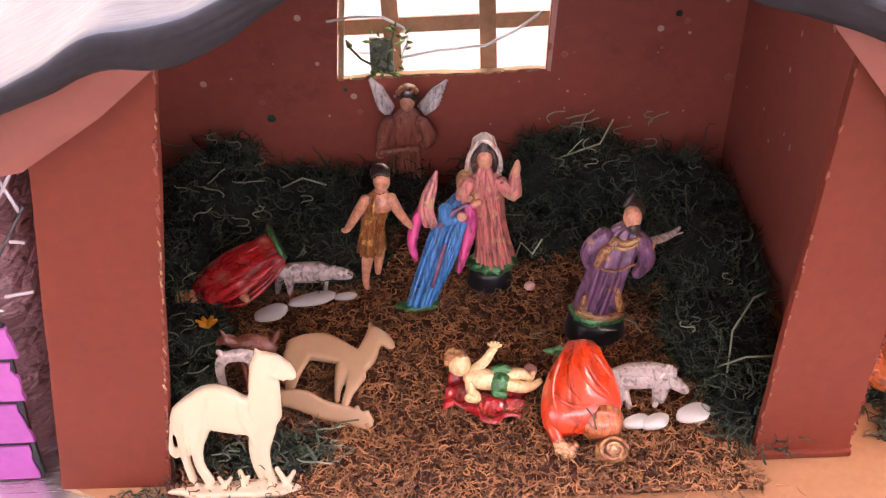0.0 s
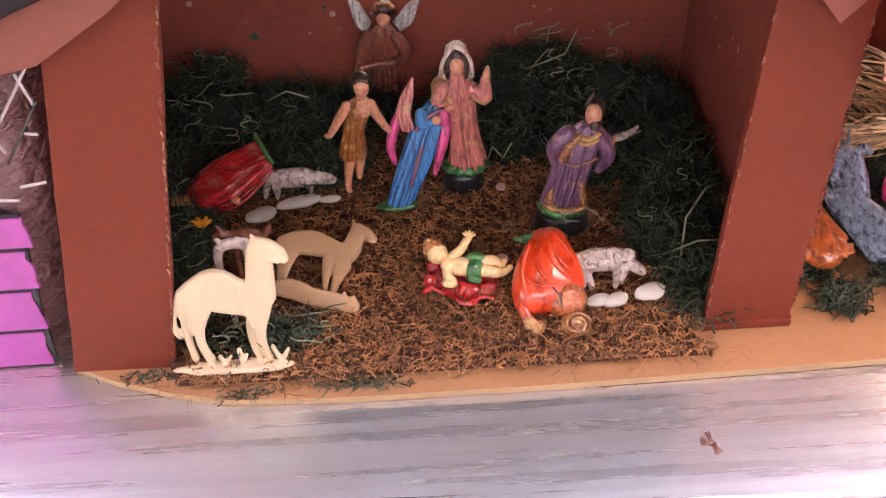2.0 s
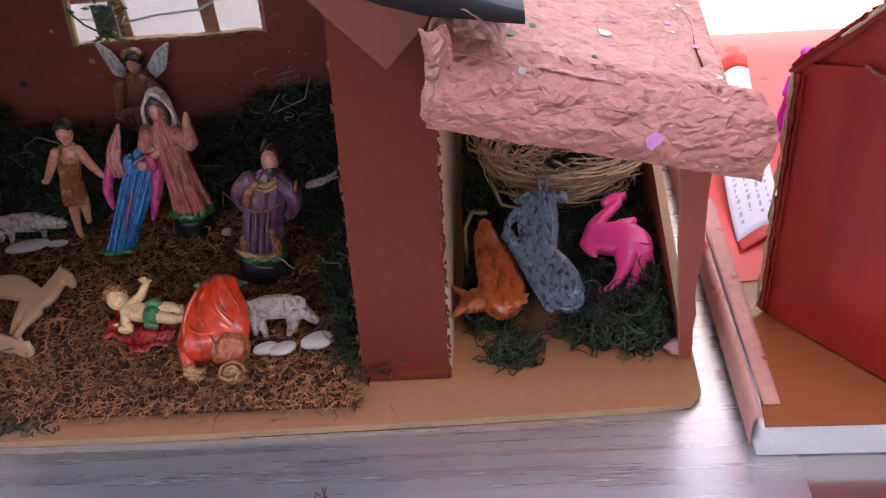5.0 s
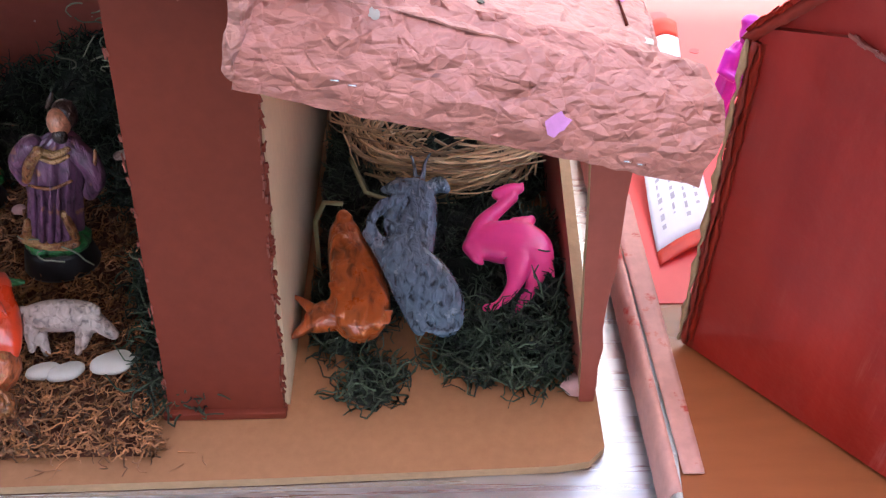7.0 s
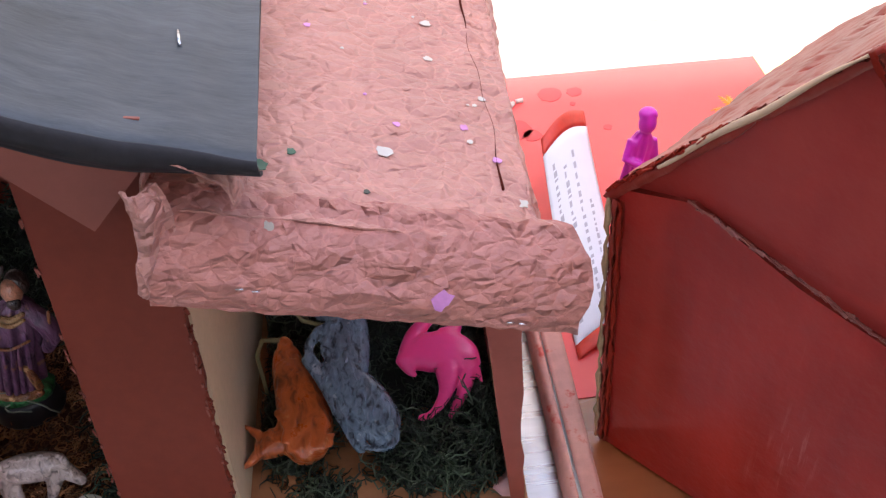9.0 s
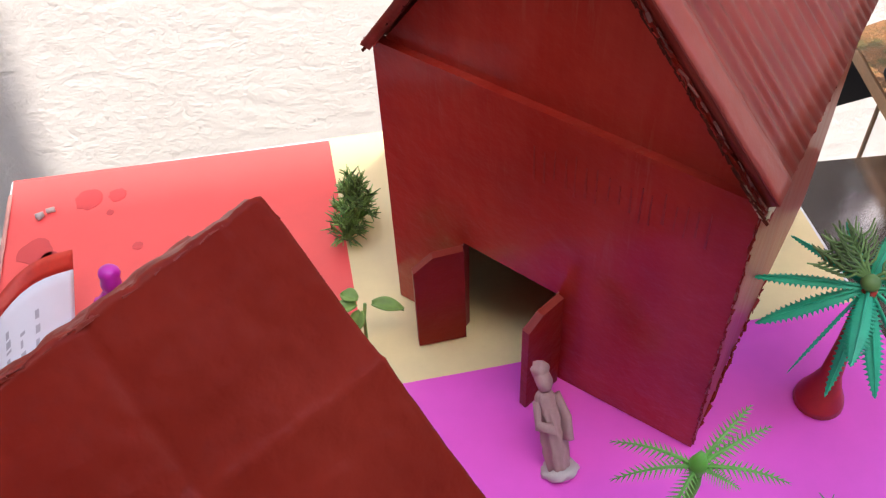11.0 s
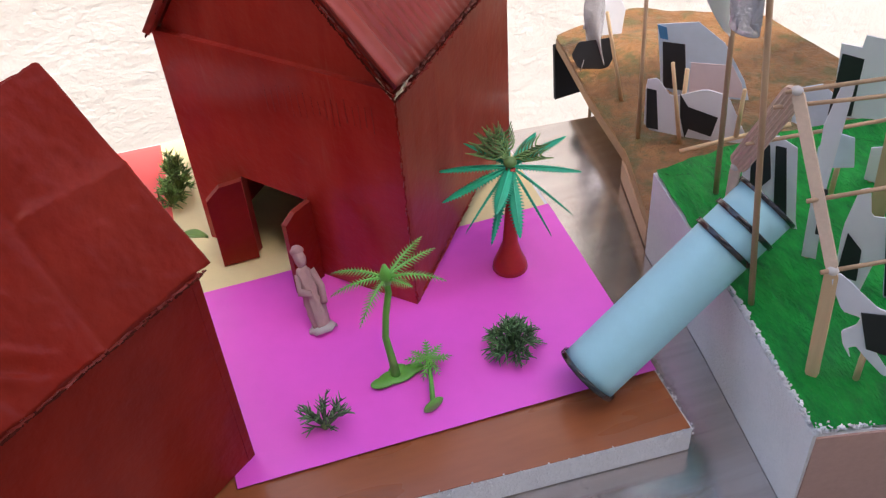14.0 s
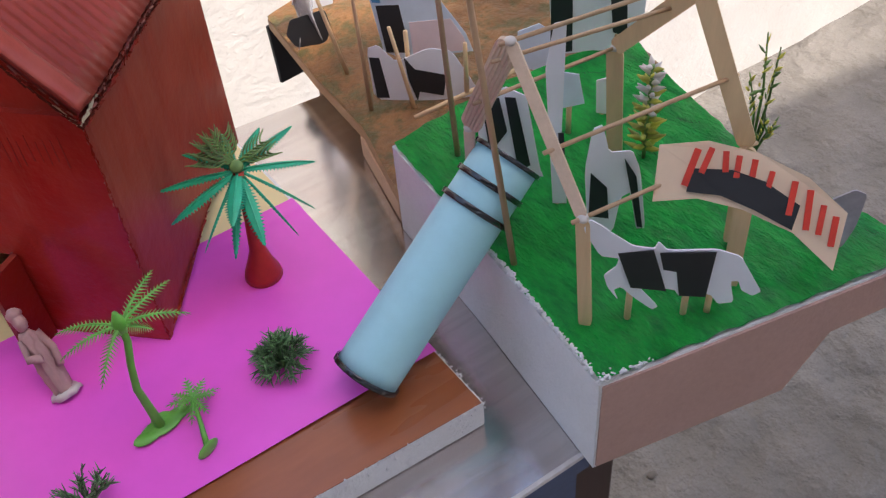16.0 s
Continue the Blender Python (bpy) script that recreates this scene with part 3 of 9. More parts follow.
def melted(ob, voxel=0.0011, rounds=3):
    """Run the pieces of a moulded figure into one skin."""
    r = ob.modifiers.new("skin", "REMESH")
    r.mode, r.voxel_size, r.use_smooth_shade = "VOXEL", voxel, True
    s = ob.modifiers.new("soften", "SMOOTH")
    s.factor, s.iterations = 0.5, rounds
    return ob


def strands(n, starts, ups, length, radius, curl=0.8, pts=6, seed=1, flat=False):
    """Curly fibres as thin three-sided tubes: one Shape-like mesh."""
    rng = np.random.default_rng(seed)
    d = ups + rng.normal(0, 0.8, (n, 3))
    d /= np.linalg.norm(d, axis=1, keepdims=True)
    L = length * rng.uniform(0.5, 1.4, (n, 1))
    p = np.empty((n, pts, 3))
    p[:, 0] = starts
    for i in range(1, pts):
        d = d + rng.normal(0, curl, (n, 3)) * (0.3 if flat else 0.6)
        if flat:
            d[:, 2] *= 0.55
        d /= np.linalg.norm(d, axis=1, keepdims=True)
        p[:, i] = p[:, i - 1] + d * L / (pts - 1)
    u = rng.normal(0, 1, (n, 1, 3))
    u /= np.linalg.norm(u, axis=2, keepdims=True)
    w = np.cross(np.broadcast_to(u, (n, pts, 3)), np.gradient(p, axis=1))
    w /= np.linalg.norm(w, axis=2, keepdims=True) + 1e-9
    u2 = np.cross(w, np.gradient(p, axis=1))
    u2 /= np.linalg.norm(u2, axis=2, keepdims=True) + 1e-9
    taper = np.linspace(1, 0.45, pts)[None, :, None] * radius * rng.uniform(0.6, 1.4, (n, 1, 1))
    rings = np.stack([p + taper * (math.cos(a) * w + math.sin(a) * u2) for a in (0, 2.094, 4.189)], 2)
    verts = rings.reshape(-1, 3)
    base = (np.arange(n) * pts * 3)[:, None, None]
    i, k = np.arange(pts - 1)[:, None], np.arange(3)[None, :]
    q = np.stack([i * 3 + k, i * 3 + (k + 1) % 3, (i + 1) * 3 + (k + 1) % 3, (i + 1) * 3 + k], -1).reshape(1, -1, 4)
    faces = (q + base).reshape(-1, 4)
    return verts, faces


def raw_mesh(name, verts, faces, mat):
    me = bpy.data.meshes.new(name)
    me.from_pydata(verts.tolist(), [], faces.tolist())
    me.polygons.foreach_set("use_smooth", [True] * len(me.polygons))
    me.materials.append(mat)
    return me


def moss_clump(name, c, r, h, n, seed, mat=None, base=None, length=0.020, radius=0.00062, label="tangled dark green dried moss clump", parent=None):
    """A low heap of curly moss: a rough dark mass with many fibres standing off it."""
    rng = np.random.default_rng(seed)
    n = int(n * 1.5)
    th, rr = rng.uniform(0, 2 * math.pi, n), np.sqrt(rng.uniform(0, 1, n))
    x, y = rr * np.cos(th), rr * np.sin(th)
    lump = 0.75 + 0.25 * np.sin(5 * x + seed) * np.cos(4 * y + seed)
    top = h * np.sqrt(np.clip(1 - rr ** 2, 0, 1)) * lump
    z = top * rng.uniform(0.25, 1.0, n)
    s = np.stack([c[0] + r[0] * x, c[1] + r[1] * y, c[2] + z], 1)
    up = np.stack([x, y - 0.25, np.full(n, 0.5)], 1)
    v, f = strands(n, s, up, length, radius, 1.35, 8, seed)
    v[:, 2] = np.maximum(v[:, 2], c[2] + 0.0006)
    v[:, 0] = np.clip(v[:, 0], 0.2590, 0.3765) if c[0] > 0.26 else np.clip(v[:, 0], -0.1600, 0.2475)
    me = raw_mesh(name, v, f, mat or MOSS)
    ob = tagged(new(name, me), label, "moss", "", "stuff")
    # Dark core puts the deep shade between the fibres into its colour.
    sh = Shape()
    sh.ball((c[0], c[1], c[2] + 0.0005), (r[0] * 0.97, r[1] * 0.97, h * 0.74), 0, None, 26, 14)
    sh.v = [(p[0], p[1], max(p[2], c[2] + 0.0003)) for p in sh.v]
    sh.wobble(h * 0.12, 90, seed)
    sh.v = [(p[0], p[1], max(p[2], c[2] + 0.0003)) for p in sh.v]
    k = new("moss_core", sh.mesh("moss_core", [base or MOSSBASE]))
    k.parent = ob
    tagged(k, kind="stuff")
    return ob


# ---- setting ----
from mathutils.geometry import delaunay_2d_cdt


def ground_height(x, y):
    return 0.014 * noise.noise(Vector((x * 7, y * 7, 0))) + 0.018 * noise.noise(Vector((x * 1.7, y * 1.7, 4)))


g = Shape()
g.grid(lambda u, v: (-2 + 6.5 * u, -2 + 3.1 * v, ground_height(-2 + 6.5 * u, -2 + 3.1 * v)), 200, 100)
g.add([(-60, -60, -0.05), (60, -60, -0.05), (60, 60, -0.05), (-60, 60, -0.05)], [(0, 1, 2, 3)])
single("ground", g, SAND, "loose grey sand yard trodden into soft dimples", "ground", kind="structure")
single("wall_back", Shape().box((1.0, 1.18, 0.85), (14, 0.16, 1.8)), WALL, "rough white limewashed plaster wall behind the table", "wall", kind="structure", bevel=0.01)
# Unseen wall, added to hold back low light from the front.
single("wall_light_block", Shape().box((1.0, -3.6, 1.4), (24, 0.2, 2.8)), CEMENT, "plain grey wall added out of view to cut front light", "wall", kind="structure")
# Added slab out of view; its outline sets where sunlight meets the wall.
single("ceiling", Shape().panel([(-6, -2.2, 2.51), (8, -2.2, 2.51), (8, -1.3, 2.51), (2.2, -0.38, 2.51), (0.43, -0.25, 2.51), (0.43, 0.20, 2.51), (-6, 0.20, 2.51)], 0.1, 0, 0), CEMENT, "unseen slab added to keep the sun off the table", "ceiling", kind="structure")

# Unseen backing and dark boards, added for the table steel to reflect.
single("wall_upper", Shape().box((1.86, 1.18, 2.10), (1.46, 0.15, 0.72)), WALL, "white plaster backing added out of view behind the boards", "wall", kind="structure", bevel=0.01)
tw_ = thing("wall_reflection_boards", (1.75, 1.09, 1.10), "unseen dark upright boards added for the dark reflection in the table", "wall", kind="structure")
for k in range(11):
    part("board", Shape().box((1.230 + 0.125 * k, 1.086, 1.775), (0.121, 0.022, 1.35)), TIMBER, tw_, bevel=0.002)
for z in (1.12, 2.43):
    part("rail", Shape().box((1.855, 1.078, z), (1.38, 0.040, 0.05)), TIMBER, tw_, bevel=0.003)

# table, a long narrow bench with a worn laminate top
tbl = thing("table", (0.4, 0.48, 0), "long narrow steel-topped table, scratched and stained brown", "table")
FRONT = lambda x: 0.280 - 0.028 * x
BACK = lambda x: 0.706 - 0.098 * (x - 0.2) if x > 0.2 else 0.706
s = Shape()
xs = [-0.85, -0.3, 0.2, 0.6, 0.884]
mid_ = 0.42
s.panel([(x, FRONT(x), 0.75) for x in xs[:3]] + [(mid_, FRONT(mid_), 0.75), (mid_, BACK(mid_), 0.75)] + [(x, BACK(x), 0.75) for x in reversed(xs[:3])], 0.018, 0, 1)
part("tabletop", s, [SCUFFED, TABLEEDGE], tbl, "scuffed steel sheet top with brown stains")
s = Shape().panel([(mid_, FRONT(mid_), 0.75), (0.6, FRONT(0.6), 0.75), (0.884, FRONT(0.884), 0.75), (0.952, BACK(0.952), 0.75), (0.6, BACK(0.6), 0.75), (mid_, BACK(mid_), 0.75)], 0.018, 0, 1)
part("tabletop", s, [TABLESTEEL, TABLEEDGE], tbl, "smooth steel sheet top")
s = Shape()
for a, b in zip(xs[:-1], xs[1:]):
    s.add([(a, FRONT(a) - 0.0015, 0.7505), (b, FRONT(b) - 0.0015, 0.7505), (b, FRONT(b) + 0.0008, 0.7510), (a, FRONT(a) + 0.0008, 0.7510),
           (a, FRONT(a) - 0.0022, 0.7488), (b, FRONT(b) - 0.0022, 0.7488)], [(0, 1, 2, 3), (4, 5, 1, 0)])
part("edge_strip", s, TABLERIM, tbl, "pale worn edge strip", weld=True)
s = Shape()
s.panel([(-0.84, FRONT(-0.84) + 0.001, 0.690), (0.876, FRONT(0.876) + 0.001, 0.690), (0.876, FRONT(0.876) + 0.001, 0.7460), (-0.84, FRONT(-0.84) + 0.001, 0.7460)], 0.014, 0, 0)
part("apron", s, TABLEEDGE, tbl, "blue-grey painted front rail")
s = Shape().panel([(-0.84, 0.690, 0.67), (-0.84, 0.690, 0.731), (0.2, 0.690, 0.731), (0.2, 0.690, 0.67)], 0.014, 0, 0)
part("apron", s, DARKWOOD, tbl)
for x, y in ((-0.80, 0.325), (0.900, 0.285), (-0.80, 0.665), (0.925, 0.590)):
    part("leg", Shape().box((x, y, 0.362), (0.035, 0.035, 0.735)), DARKWOOD, tbl, bevel=0.002)
# a dried scrap on the steel
s = Shape()
for k in range(9):
    a = random.uniform(0, 6.3)
    s.tube([(0.192, 0.306, 0.7506), (0.192 + 0.006 * math.cos(a), 0.306 + 0.007 * math.sin(a), 0.7512)], 0.0005, 4)
s.disc((0.192, 0.306, 0.7502), 0.0016, (0, 0, 1), 0, 10, 0.4, 0.0006)
single("dried_sprig", s, DONKEY, "small dark dried scrap lying on the table", "debris")

# ---- nativity stable ----
crib = thing("nativity_stable", (0.12, 0.5, 0.7505), "brown painted cardboard nativity stable with black paper roof", "model stable")
s = Shape()
s.panel([(-0.144, 0.381, 0.755), (-0.118, 0.368, 0.755), (-0.085, 0.357, 0.755), (-0.055, 0.350, 0.755), (0.0, 0.347, 0.755), (0.10, 0.3465, 0.755), (0.25, 0.349, 0.755),
         (0.36, 0.352, 0.755), (0.374, 0.354, 0.755), (0.381, 0.361, 0.755), (0.3825, 0.45, 0.755), (0.3835, 0.640, 0.755), (-0.172, 0.648, 0.755), (-0.152, 0.50, 0.755)], 0.0045, 0, 1)
part("base_board", s, [CARD, RAW], crib, "tan cardboard base sheet")
T = 0.005
left_out, left_in = ((-0.1425, 0.383), (-0.097, 0.383)), ((-0.089, 0.380), (-0.040, 0.380))


def rough_edge(a, b, n=14, amp=0.0005):
    a, b = Vector(a), Vector(b)
    return [a.lerp(b, i / n) + Vector((random.uniform(-amp, amp) if 0 < i < n else 0, 0, 0)) for i in range(n + 1)]


s = Shape().panel([*rough_edge((-0.087, 0.3760, 0.755), (-0.047, 0.3990, 0.985)), *rough_edge((-0.099, 0.3985, 0.980), (-0.1425, 0.3770, 0.755), 8, 0.0004)], T, 0, 1)
part("pillar", s, [BROWN, BROWN], crib)
s = Shape().panel([(-0.1425, 0.3825, 0.755), (-0.101, 0.4035, 0.968), (-0.130, 0.634, 0.945), (-0.166, 0.634, 0.755)], T, 0, 1, 0)
part("side_wall", s, [BROWN_IN, RAW], crib)
s = Shape().panel([*rough_edge((0.2515, 0.3800, 0.755), (0.2620, 0.3985, 0.972), 24, 0.0008), *rough_edge((0.2175, 0.3990, 0.982), (0.2050, 0.3800, 0.755), 14, 0.0005)], T, 0, 1)
part("pillar", s, [BROWN, BROWN], crib)
s = Shape().panel([(0.2535, 0.3855, 0.755), (0.2535, 0.637, 0.755), (0.2560, 0.637, 0.970), (0.2610, 0.4040, 0.970)], T, 1, 1, 0)
part("side_wall", s, [BROWN_IN, CREAM], crib, "side wall, cream outside and brown inside")
s = Shape()
rs = random.Random(15)
for k in range(130):
    z = rs.uniform(0.757, 0.972)
    m_ = Matrix.Translation((0.2520 + 0.0105 * (z - 0.755) / 0.22 + rs.uniform(-0.001, 0.0006), 0.3808 + 0.0187 * (z - 0.755) / 0.22, z)) @ Euler([rs.uniform(-0.5, 0.5) for _ in range(3)]).to_matrix().to_4x4()
    s.box((0, 0, 0), (rs.uniform(0.0006, 0.0014), rs.uniform(0.0008, 0.0016), rs.uniform(0.0008, 0.0040)), 0, 0, m_)
part("torn_edge", s, BROWN, crib, "ragged torn board edge", kind="stuff")
for lo, hi, mt, n_, sd_ in (((-0.087, 0.3752, 0.757), (-0.048, 0.3980, 0.980), FLAP, 70, 31), ((0.2050, 0.3792, 0.757), (0.2172, 0.3980, 0.978), FLAP, 40, 32), ((-0.087, 0.3752, 0.757), (-0.048, 0.3980, 0.980), RAW, 16, 33), ((0.2515, 0.3792, 0.757), (0.2612, 0.3975, 0.965), FLAP, 24, 34)):
    s, rs = Shape(), random.Random(sd_)
    for k in range(n_):
        c = Vector(lo).lerp(Vector(hi), rs.random()) + Vector((rs.uniform(-0.0007, 0.0005), 0, 0))
        s.box((0, 0, 0), (rs.uniform(0.0003, 0.0009), 0.0008, rs.uniform(0.0010, 0.0050)), 0, 0, Matrix.Translation(c) @ Euler((0.08, rs.uniform(-0.15, 0.2), 0)).to_matrix().to_4x4())
    part("worn_edge", s, mt, crib, "scuffed pale paper along the board edge", kind="stuff")
s = Shape().box((0.228, 0.3805, 0.7572), (0.050, 0.006, 0.004), 0, 0)
part("pillar_foot", s, BROWN, crib, bevel=0.001)


# arched roof of black chart paper
PROFILE = [(-0.2163, 0.9236), (-0.1332, 0.9641), (-0.0968, 0.9807), (-0.0594, 0.9994), (-0.0272, 1.0036), (-0.0044, 1.014), (0.0226, 1.0233), (0.0559, 1.0337), (0.0829, 1.042), (0.1005, 1.0514),
           (0.114, 1.0493), (0.1317, 1.0389), (0.1483, 1.0306), (0.194, 1.0077), (0.2511, 0.9807), (0.2999, 0.9631)]


ROOF_Y = 0.376


def roof_z(x):
    for (a, za), (b, zb) in zip(PROFILE[:-1], PROFILE[1:]):
        if x <= b:
            return za + (zb - za) * (x - a) / (b - a)
    return PROFILE[-1][1]


def smooth_roof(x):
    return sum(roof_z(x + d) for d in (-0.010, -0.005, 0, 0.005, 0.010)) / 5


def roof_fall(y):
    """The sheet rolls over at its front edge."""
    d = max(0.0, y - ROOF_Y)
    return -0.0026 * (1 - d / 0.007) ** 2 if d < 0.007 else 0.0


def roof_top(u, v, lift=0.0):
    x = -0.2163 + 0.5162 * u
    y = ROOF_Y + 0.286 * v
    sway = -0.03 * v * (1 - abs(2 * u - 1.2)) if u < 0.95 else 0.0
    z = smooth_roof(x) + 0.0022 * noise.noise(Vector((x * 26, y * 7, 1))) + 0.0012 * noise.noise(Vector((x * 70, y * 12, 3))) + roof_fall(y) + lift
    return (x + sway - 0.010 * v * (u > 0.9) * (u - 0.9) * 10, y + 0.004 * noise.noise(Vector((x * 20, 0, 2))) * (1 - v), z)


s = Shape().grid(lambda u, v: roof_top(u, v ** 2), 120, 60)
rf = part("roof", s, [ROOF, ROOFEDGE], crib, "sagging black chart-paper roof")
k = rf.modifiers.new("thick", "SOLIDIFY")
k.thickness, k.offset, k.material_offset, k.material_offset_rim = 0.0040, -1, 1, 1
k = rf.modifiers.new("crisp", "EDGE_SPLIT")
k.split_angle = radians(40)
s = Shape()
for x, y, a in ((0.272, 0.440, 100), (0.262, 0.500, 100), (-0.155, 0.425, 40), (0.25, 0.57, 100), (-0.10, 0.50, 70)):
    c = Vector((x, y, smooth_roof(x) + 0.0012))
    d = Vector((math.cos(radians(a)), math.sin(radians(a)), 0)) * 0.0045
    part("staple", Shape().tube([c - d - Vector((0, 0, 0.002)), c - d, c + d, c + d - Vector((0, 0, 0.002))], 0.0006, 6), STEEL, rf, "shiny steel staple")


# the front of the sheet is rolled over and hangs down as a soft dark lip
DROP = [(-0.216, 0.008), (-0.115, 0.0075), (-0.083, 0.0105), (-0.037, 0.0165), (-0.011, 0.0145), (0.003, 0.0105), (0.027, 0.0050), (0.070, 0.0075), (0.085, 0.0098), (0.109, 0.0135),
        (0.140, 0.0105), (0.152, 0.0155), (0.166, 0.0195), (0.185, 0.0165), (0.205, 0.0135), (0.255, 0.0132), (0.288, 0.0085), (0.2999, 0.0060)]


def lip_drop(x):
    return float(np.mean([np.interp(x + d, *zip(*DROP)) for d in (-0.006, -0.003, 0, 0.003, 0.006)]))


def roof_lip(u, v):
    x = -0.2163 + 0.5162 * u
    top = Vector(roof_top(u, 0.0))
    h = lip_drop(x) * (1 + 0.05 * noise.noise(Vector((x * 60, 1, 0))))
    r_ = min(0.0050, 0.45 * h)
    if v < 0.5:
        a = math.pi / 2 * v / 0.5
        return (top.x, top.y + 0.0015 - r_ * 0.55 * math.sin(a), top.z + 0.0024 - r_ * (1 - math.cos(a)))
    q = (v - 0.5) / 0.5
    return (top.x, top.y + 0.0015 - r_ * 0.55 + 0.006 * q * q + 0.0008 * noise.noise(Vector((x * 45, 6 * q, 7))), top.z + 0.0024 - r_ - (h + 0.002 - r_) * q)


k = part("eaves_lip", Shape().grid(roof_lip, 150, 22), ROOFEDGE, rf, "dark front lip rolled down from the roof sheet")
k.modifiers.new("thick", "SOLIDIFY").thickness = 0.0012


def tape_at(u, v):
    x, y = 0.0690 + 0.053 * u, 0.3790 + 0.0235 * v - 0.002 * u
    z = smooth_roof(x) + 0.0022 + roof_fall(y) + 0.0010 * noise.noise(Vector((x * 160, y * 160, 0)))
    return (x, y, z)


part("tape", Shape().grid(tape_at, 34, 18), TAPE, rf, "crinkled clear tape patch at the ridge")

# back wall with its window
s = Shape()
Y0 = 0.632
wx0, wx1, wz0, wz1 = -0.012, 0.1245, 0.8415, 0.910
outer = [(-0.166, 0.755), (0.2535, 0.755), (0.256, 0.965), (0.10, 1.035), (-0.13, 0.95)]
sill = [(wx0 + (wx1 - wx0) * i / 14, wz0 + (random.uniform(-0.0012, 0.0012) if 0 < i < 14 else 0)) for i in range(15)]
inner = [*sill, (wx1 + 0.004, wz1), (wx0 + 0.008, wz1)]
no, ni = len(outer), len(inner)
vs = [(x, Y0 + d, z) for d in (0, 0.005) for x, z in outer + inner]
n2 = no + ni
ring = [(0, 1, *(no + i for i in range(14, -1, -1))), (1, 2, no + 15, no + 14), (2, 3, no + 15), (3, no + 16, no + 15), (3, 4, no + 16), (4, 0, no, no + 16)]
s.add(vs, ring + [tuple(i + n2 for i in reversed(f)) for f in ring])
s.add(vs, [(i, i + n2, (i + 1) % no + n2, (i + 1) % no) for i in range(no)] + [(no + i, no + (i + 1) % ni, no + (i + 1) % ni + n2, no + i + n2) for i in range(ni)], 1)
bw = part("back_wall", s, [BROWN_IN, RAW], crib, weld=True)
rs = random.Random(5)


def splash(c, r_, nrm, mat, stretch=1.0):
    """A dried drop with a raised rim; runs are drawn out downwards."""
    s_ = Shape().disc((0, 0, 0), r_, nrm, 0, 12, 0.12, 0.0003)
    w_ = Vector(nrm)
    u_ = Vector((0, 0, 1)).cross(w_)
    s_.tube([u_ * r_ * math.cos(a) + Vector((0, 0, r_ * math.sin(a))) + w_ * 0.0002 for a in np.linspace(0, 2 * math.pi, 13)], r_ * 0.13, 5)
    s_.v = [tuple(Vector((p[0], p[1], p[2] * stretch)) + Vector(c)) for p in s_.v]
    part("paint_splash", s_, mat, bw, "round splash of dried paint")


for k in range(105):
    x, z = rs.uniform(-0.125, 0.246), rs.uniform(0.80, 0.985)
    if wx0 - 0.006 < x < wx1 + 0.006 and z > wz0 - 0.006:
        continue
    dark = rs.random() < 0.20
    splash((x, Y0 - 0.0003, z), rs.choice((0.0014, 0.0020, 0.0026)) if dark else rs.choice((0.0004, 0.0005, 0.0006, 0.0008, 0.0010, 0.0013, 0.0020)), (0, -1, 0), rs.choice((SPOTSDARK, SPOTSGREEN, SPOTSDULL)) if dark else rs.choice((SPOTS, SPOTS, SPOTSDULL)))
for k in range(22):
    splash((0.2482, rs.uniform(0.42, 0.62), rs.uniform(0.82, 0.95)), rs.choice((0.0005, 0.0007, 0.0010)), (-1, 0, 0), SPOTS, rs.choice((1.0, 1.6, 2.4)))
part("window_frame", Shape().panel([(wx0 + 0.001, Y0 + 0.001, wz0), (wx0 + 0.009, Y0 + 0.001, wz1), (wx0 + 0.0125, Y0 + 0.001, wz1), (wx0 + 0.0045, Y0 + 0.001, wz0)], 0.004, 0, 0), RAW, crib)
for x0, x1, z0, z1 in ((0.0205, 0.0310, 0.825, 0.930), (0.0822, 0.0930, 0.825, 0.930)):
    part("window_bar", Shape().box(((x0 + x1) / 2, 0.6385, (z0 + z1) / 2), (x1 - x0, 0.0018, z1 - z0)), STICKRED, crib, bevel=0.0004)
for z in (0.8735, 0.9045):
    part("window_bar", Shape().box((0.056, 0.6405, z), (0.148, 0.0018, 0.0105)), STICKRED, crib, bevel=0.0004)
s = Shape().panel([(wx1 + 0.0005, Y0 - 0.0008, wz0), (wx1 + 0.0045, Y0 - 0.0008, wz1), (wx1 + 0.0085, Y0 - 0.0008, wz1 + 0.001), (wx1 + 0.0030, Y0 - 0.0008, wz0 - 0.001)], 0.0007, 0, 0)
part("window_rim", s, PINKEDGE, crib, "pinkish torn paper down the window edge")
s, rs = Shape(), random.Random(61)
for k in range(46):
    x = rs.uniform(wx0 + 0.002, wx1)
    s.box((0, 0, 0), (rs.uniform(0.002, 0.009), 0.004, rs.uniform(0.0005, 0.0016)), 0, 0, Matrix.Translation((x, Y0 + 0.001, wz0 + rs.uniform(-0.0006, 0.0012))) @ Euler((0, rs.uniform(-0.12, 0.12), 0)).to_matrix().to_4x4())
part("torn_sill", s, RAW, crib, "ragged cut edge of the window sill", kind="stuff")
# loose white wire in the window
w = Shape()
w.tube([(-0.014, 0.630, 0.883), (0.004, 0.629, 0.886), (0.022, 0.628, 0.885), (0.034, 0.627, 0.878), (0.037, 0.626, 0.869), (0.031, 0.626, 0.858), (0.030, 0.627, 0.857), (0.055, 0.628, 0.861),
        (0.085, 0.629, 0.862), (0.104, 0.629, 0.871), (0.122, 0.629, 0.884)], 0.0009, 8)
w.tube([(0.0, 0.628, 0.862), (0.014, 0.627, 0.861), (0.028, 0.627, 0.863)], 0.0006, 6)
single("electric_wire", w, WIRE, "thin white insulated wire looped across the window", "wire")

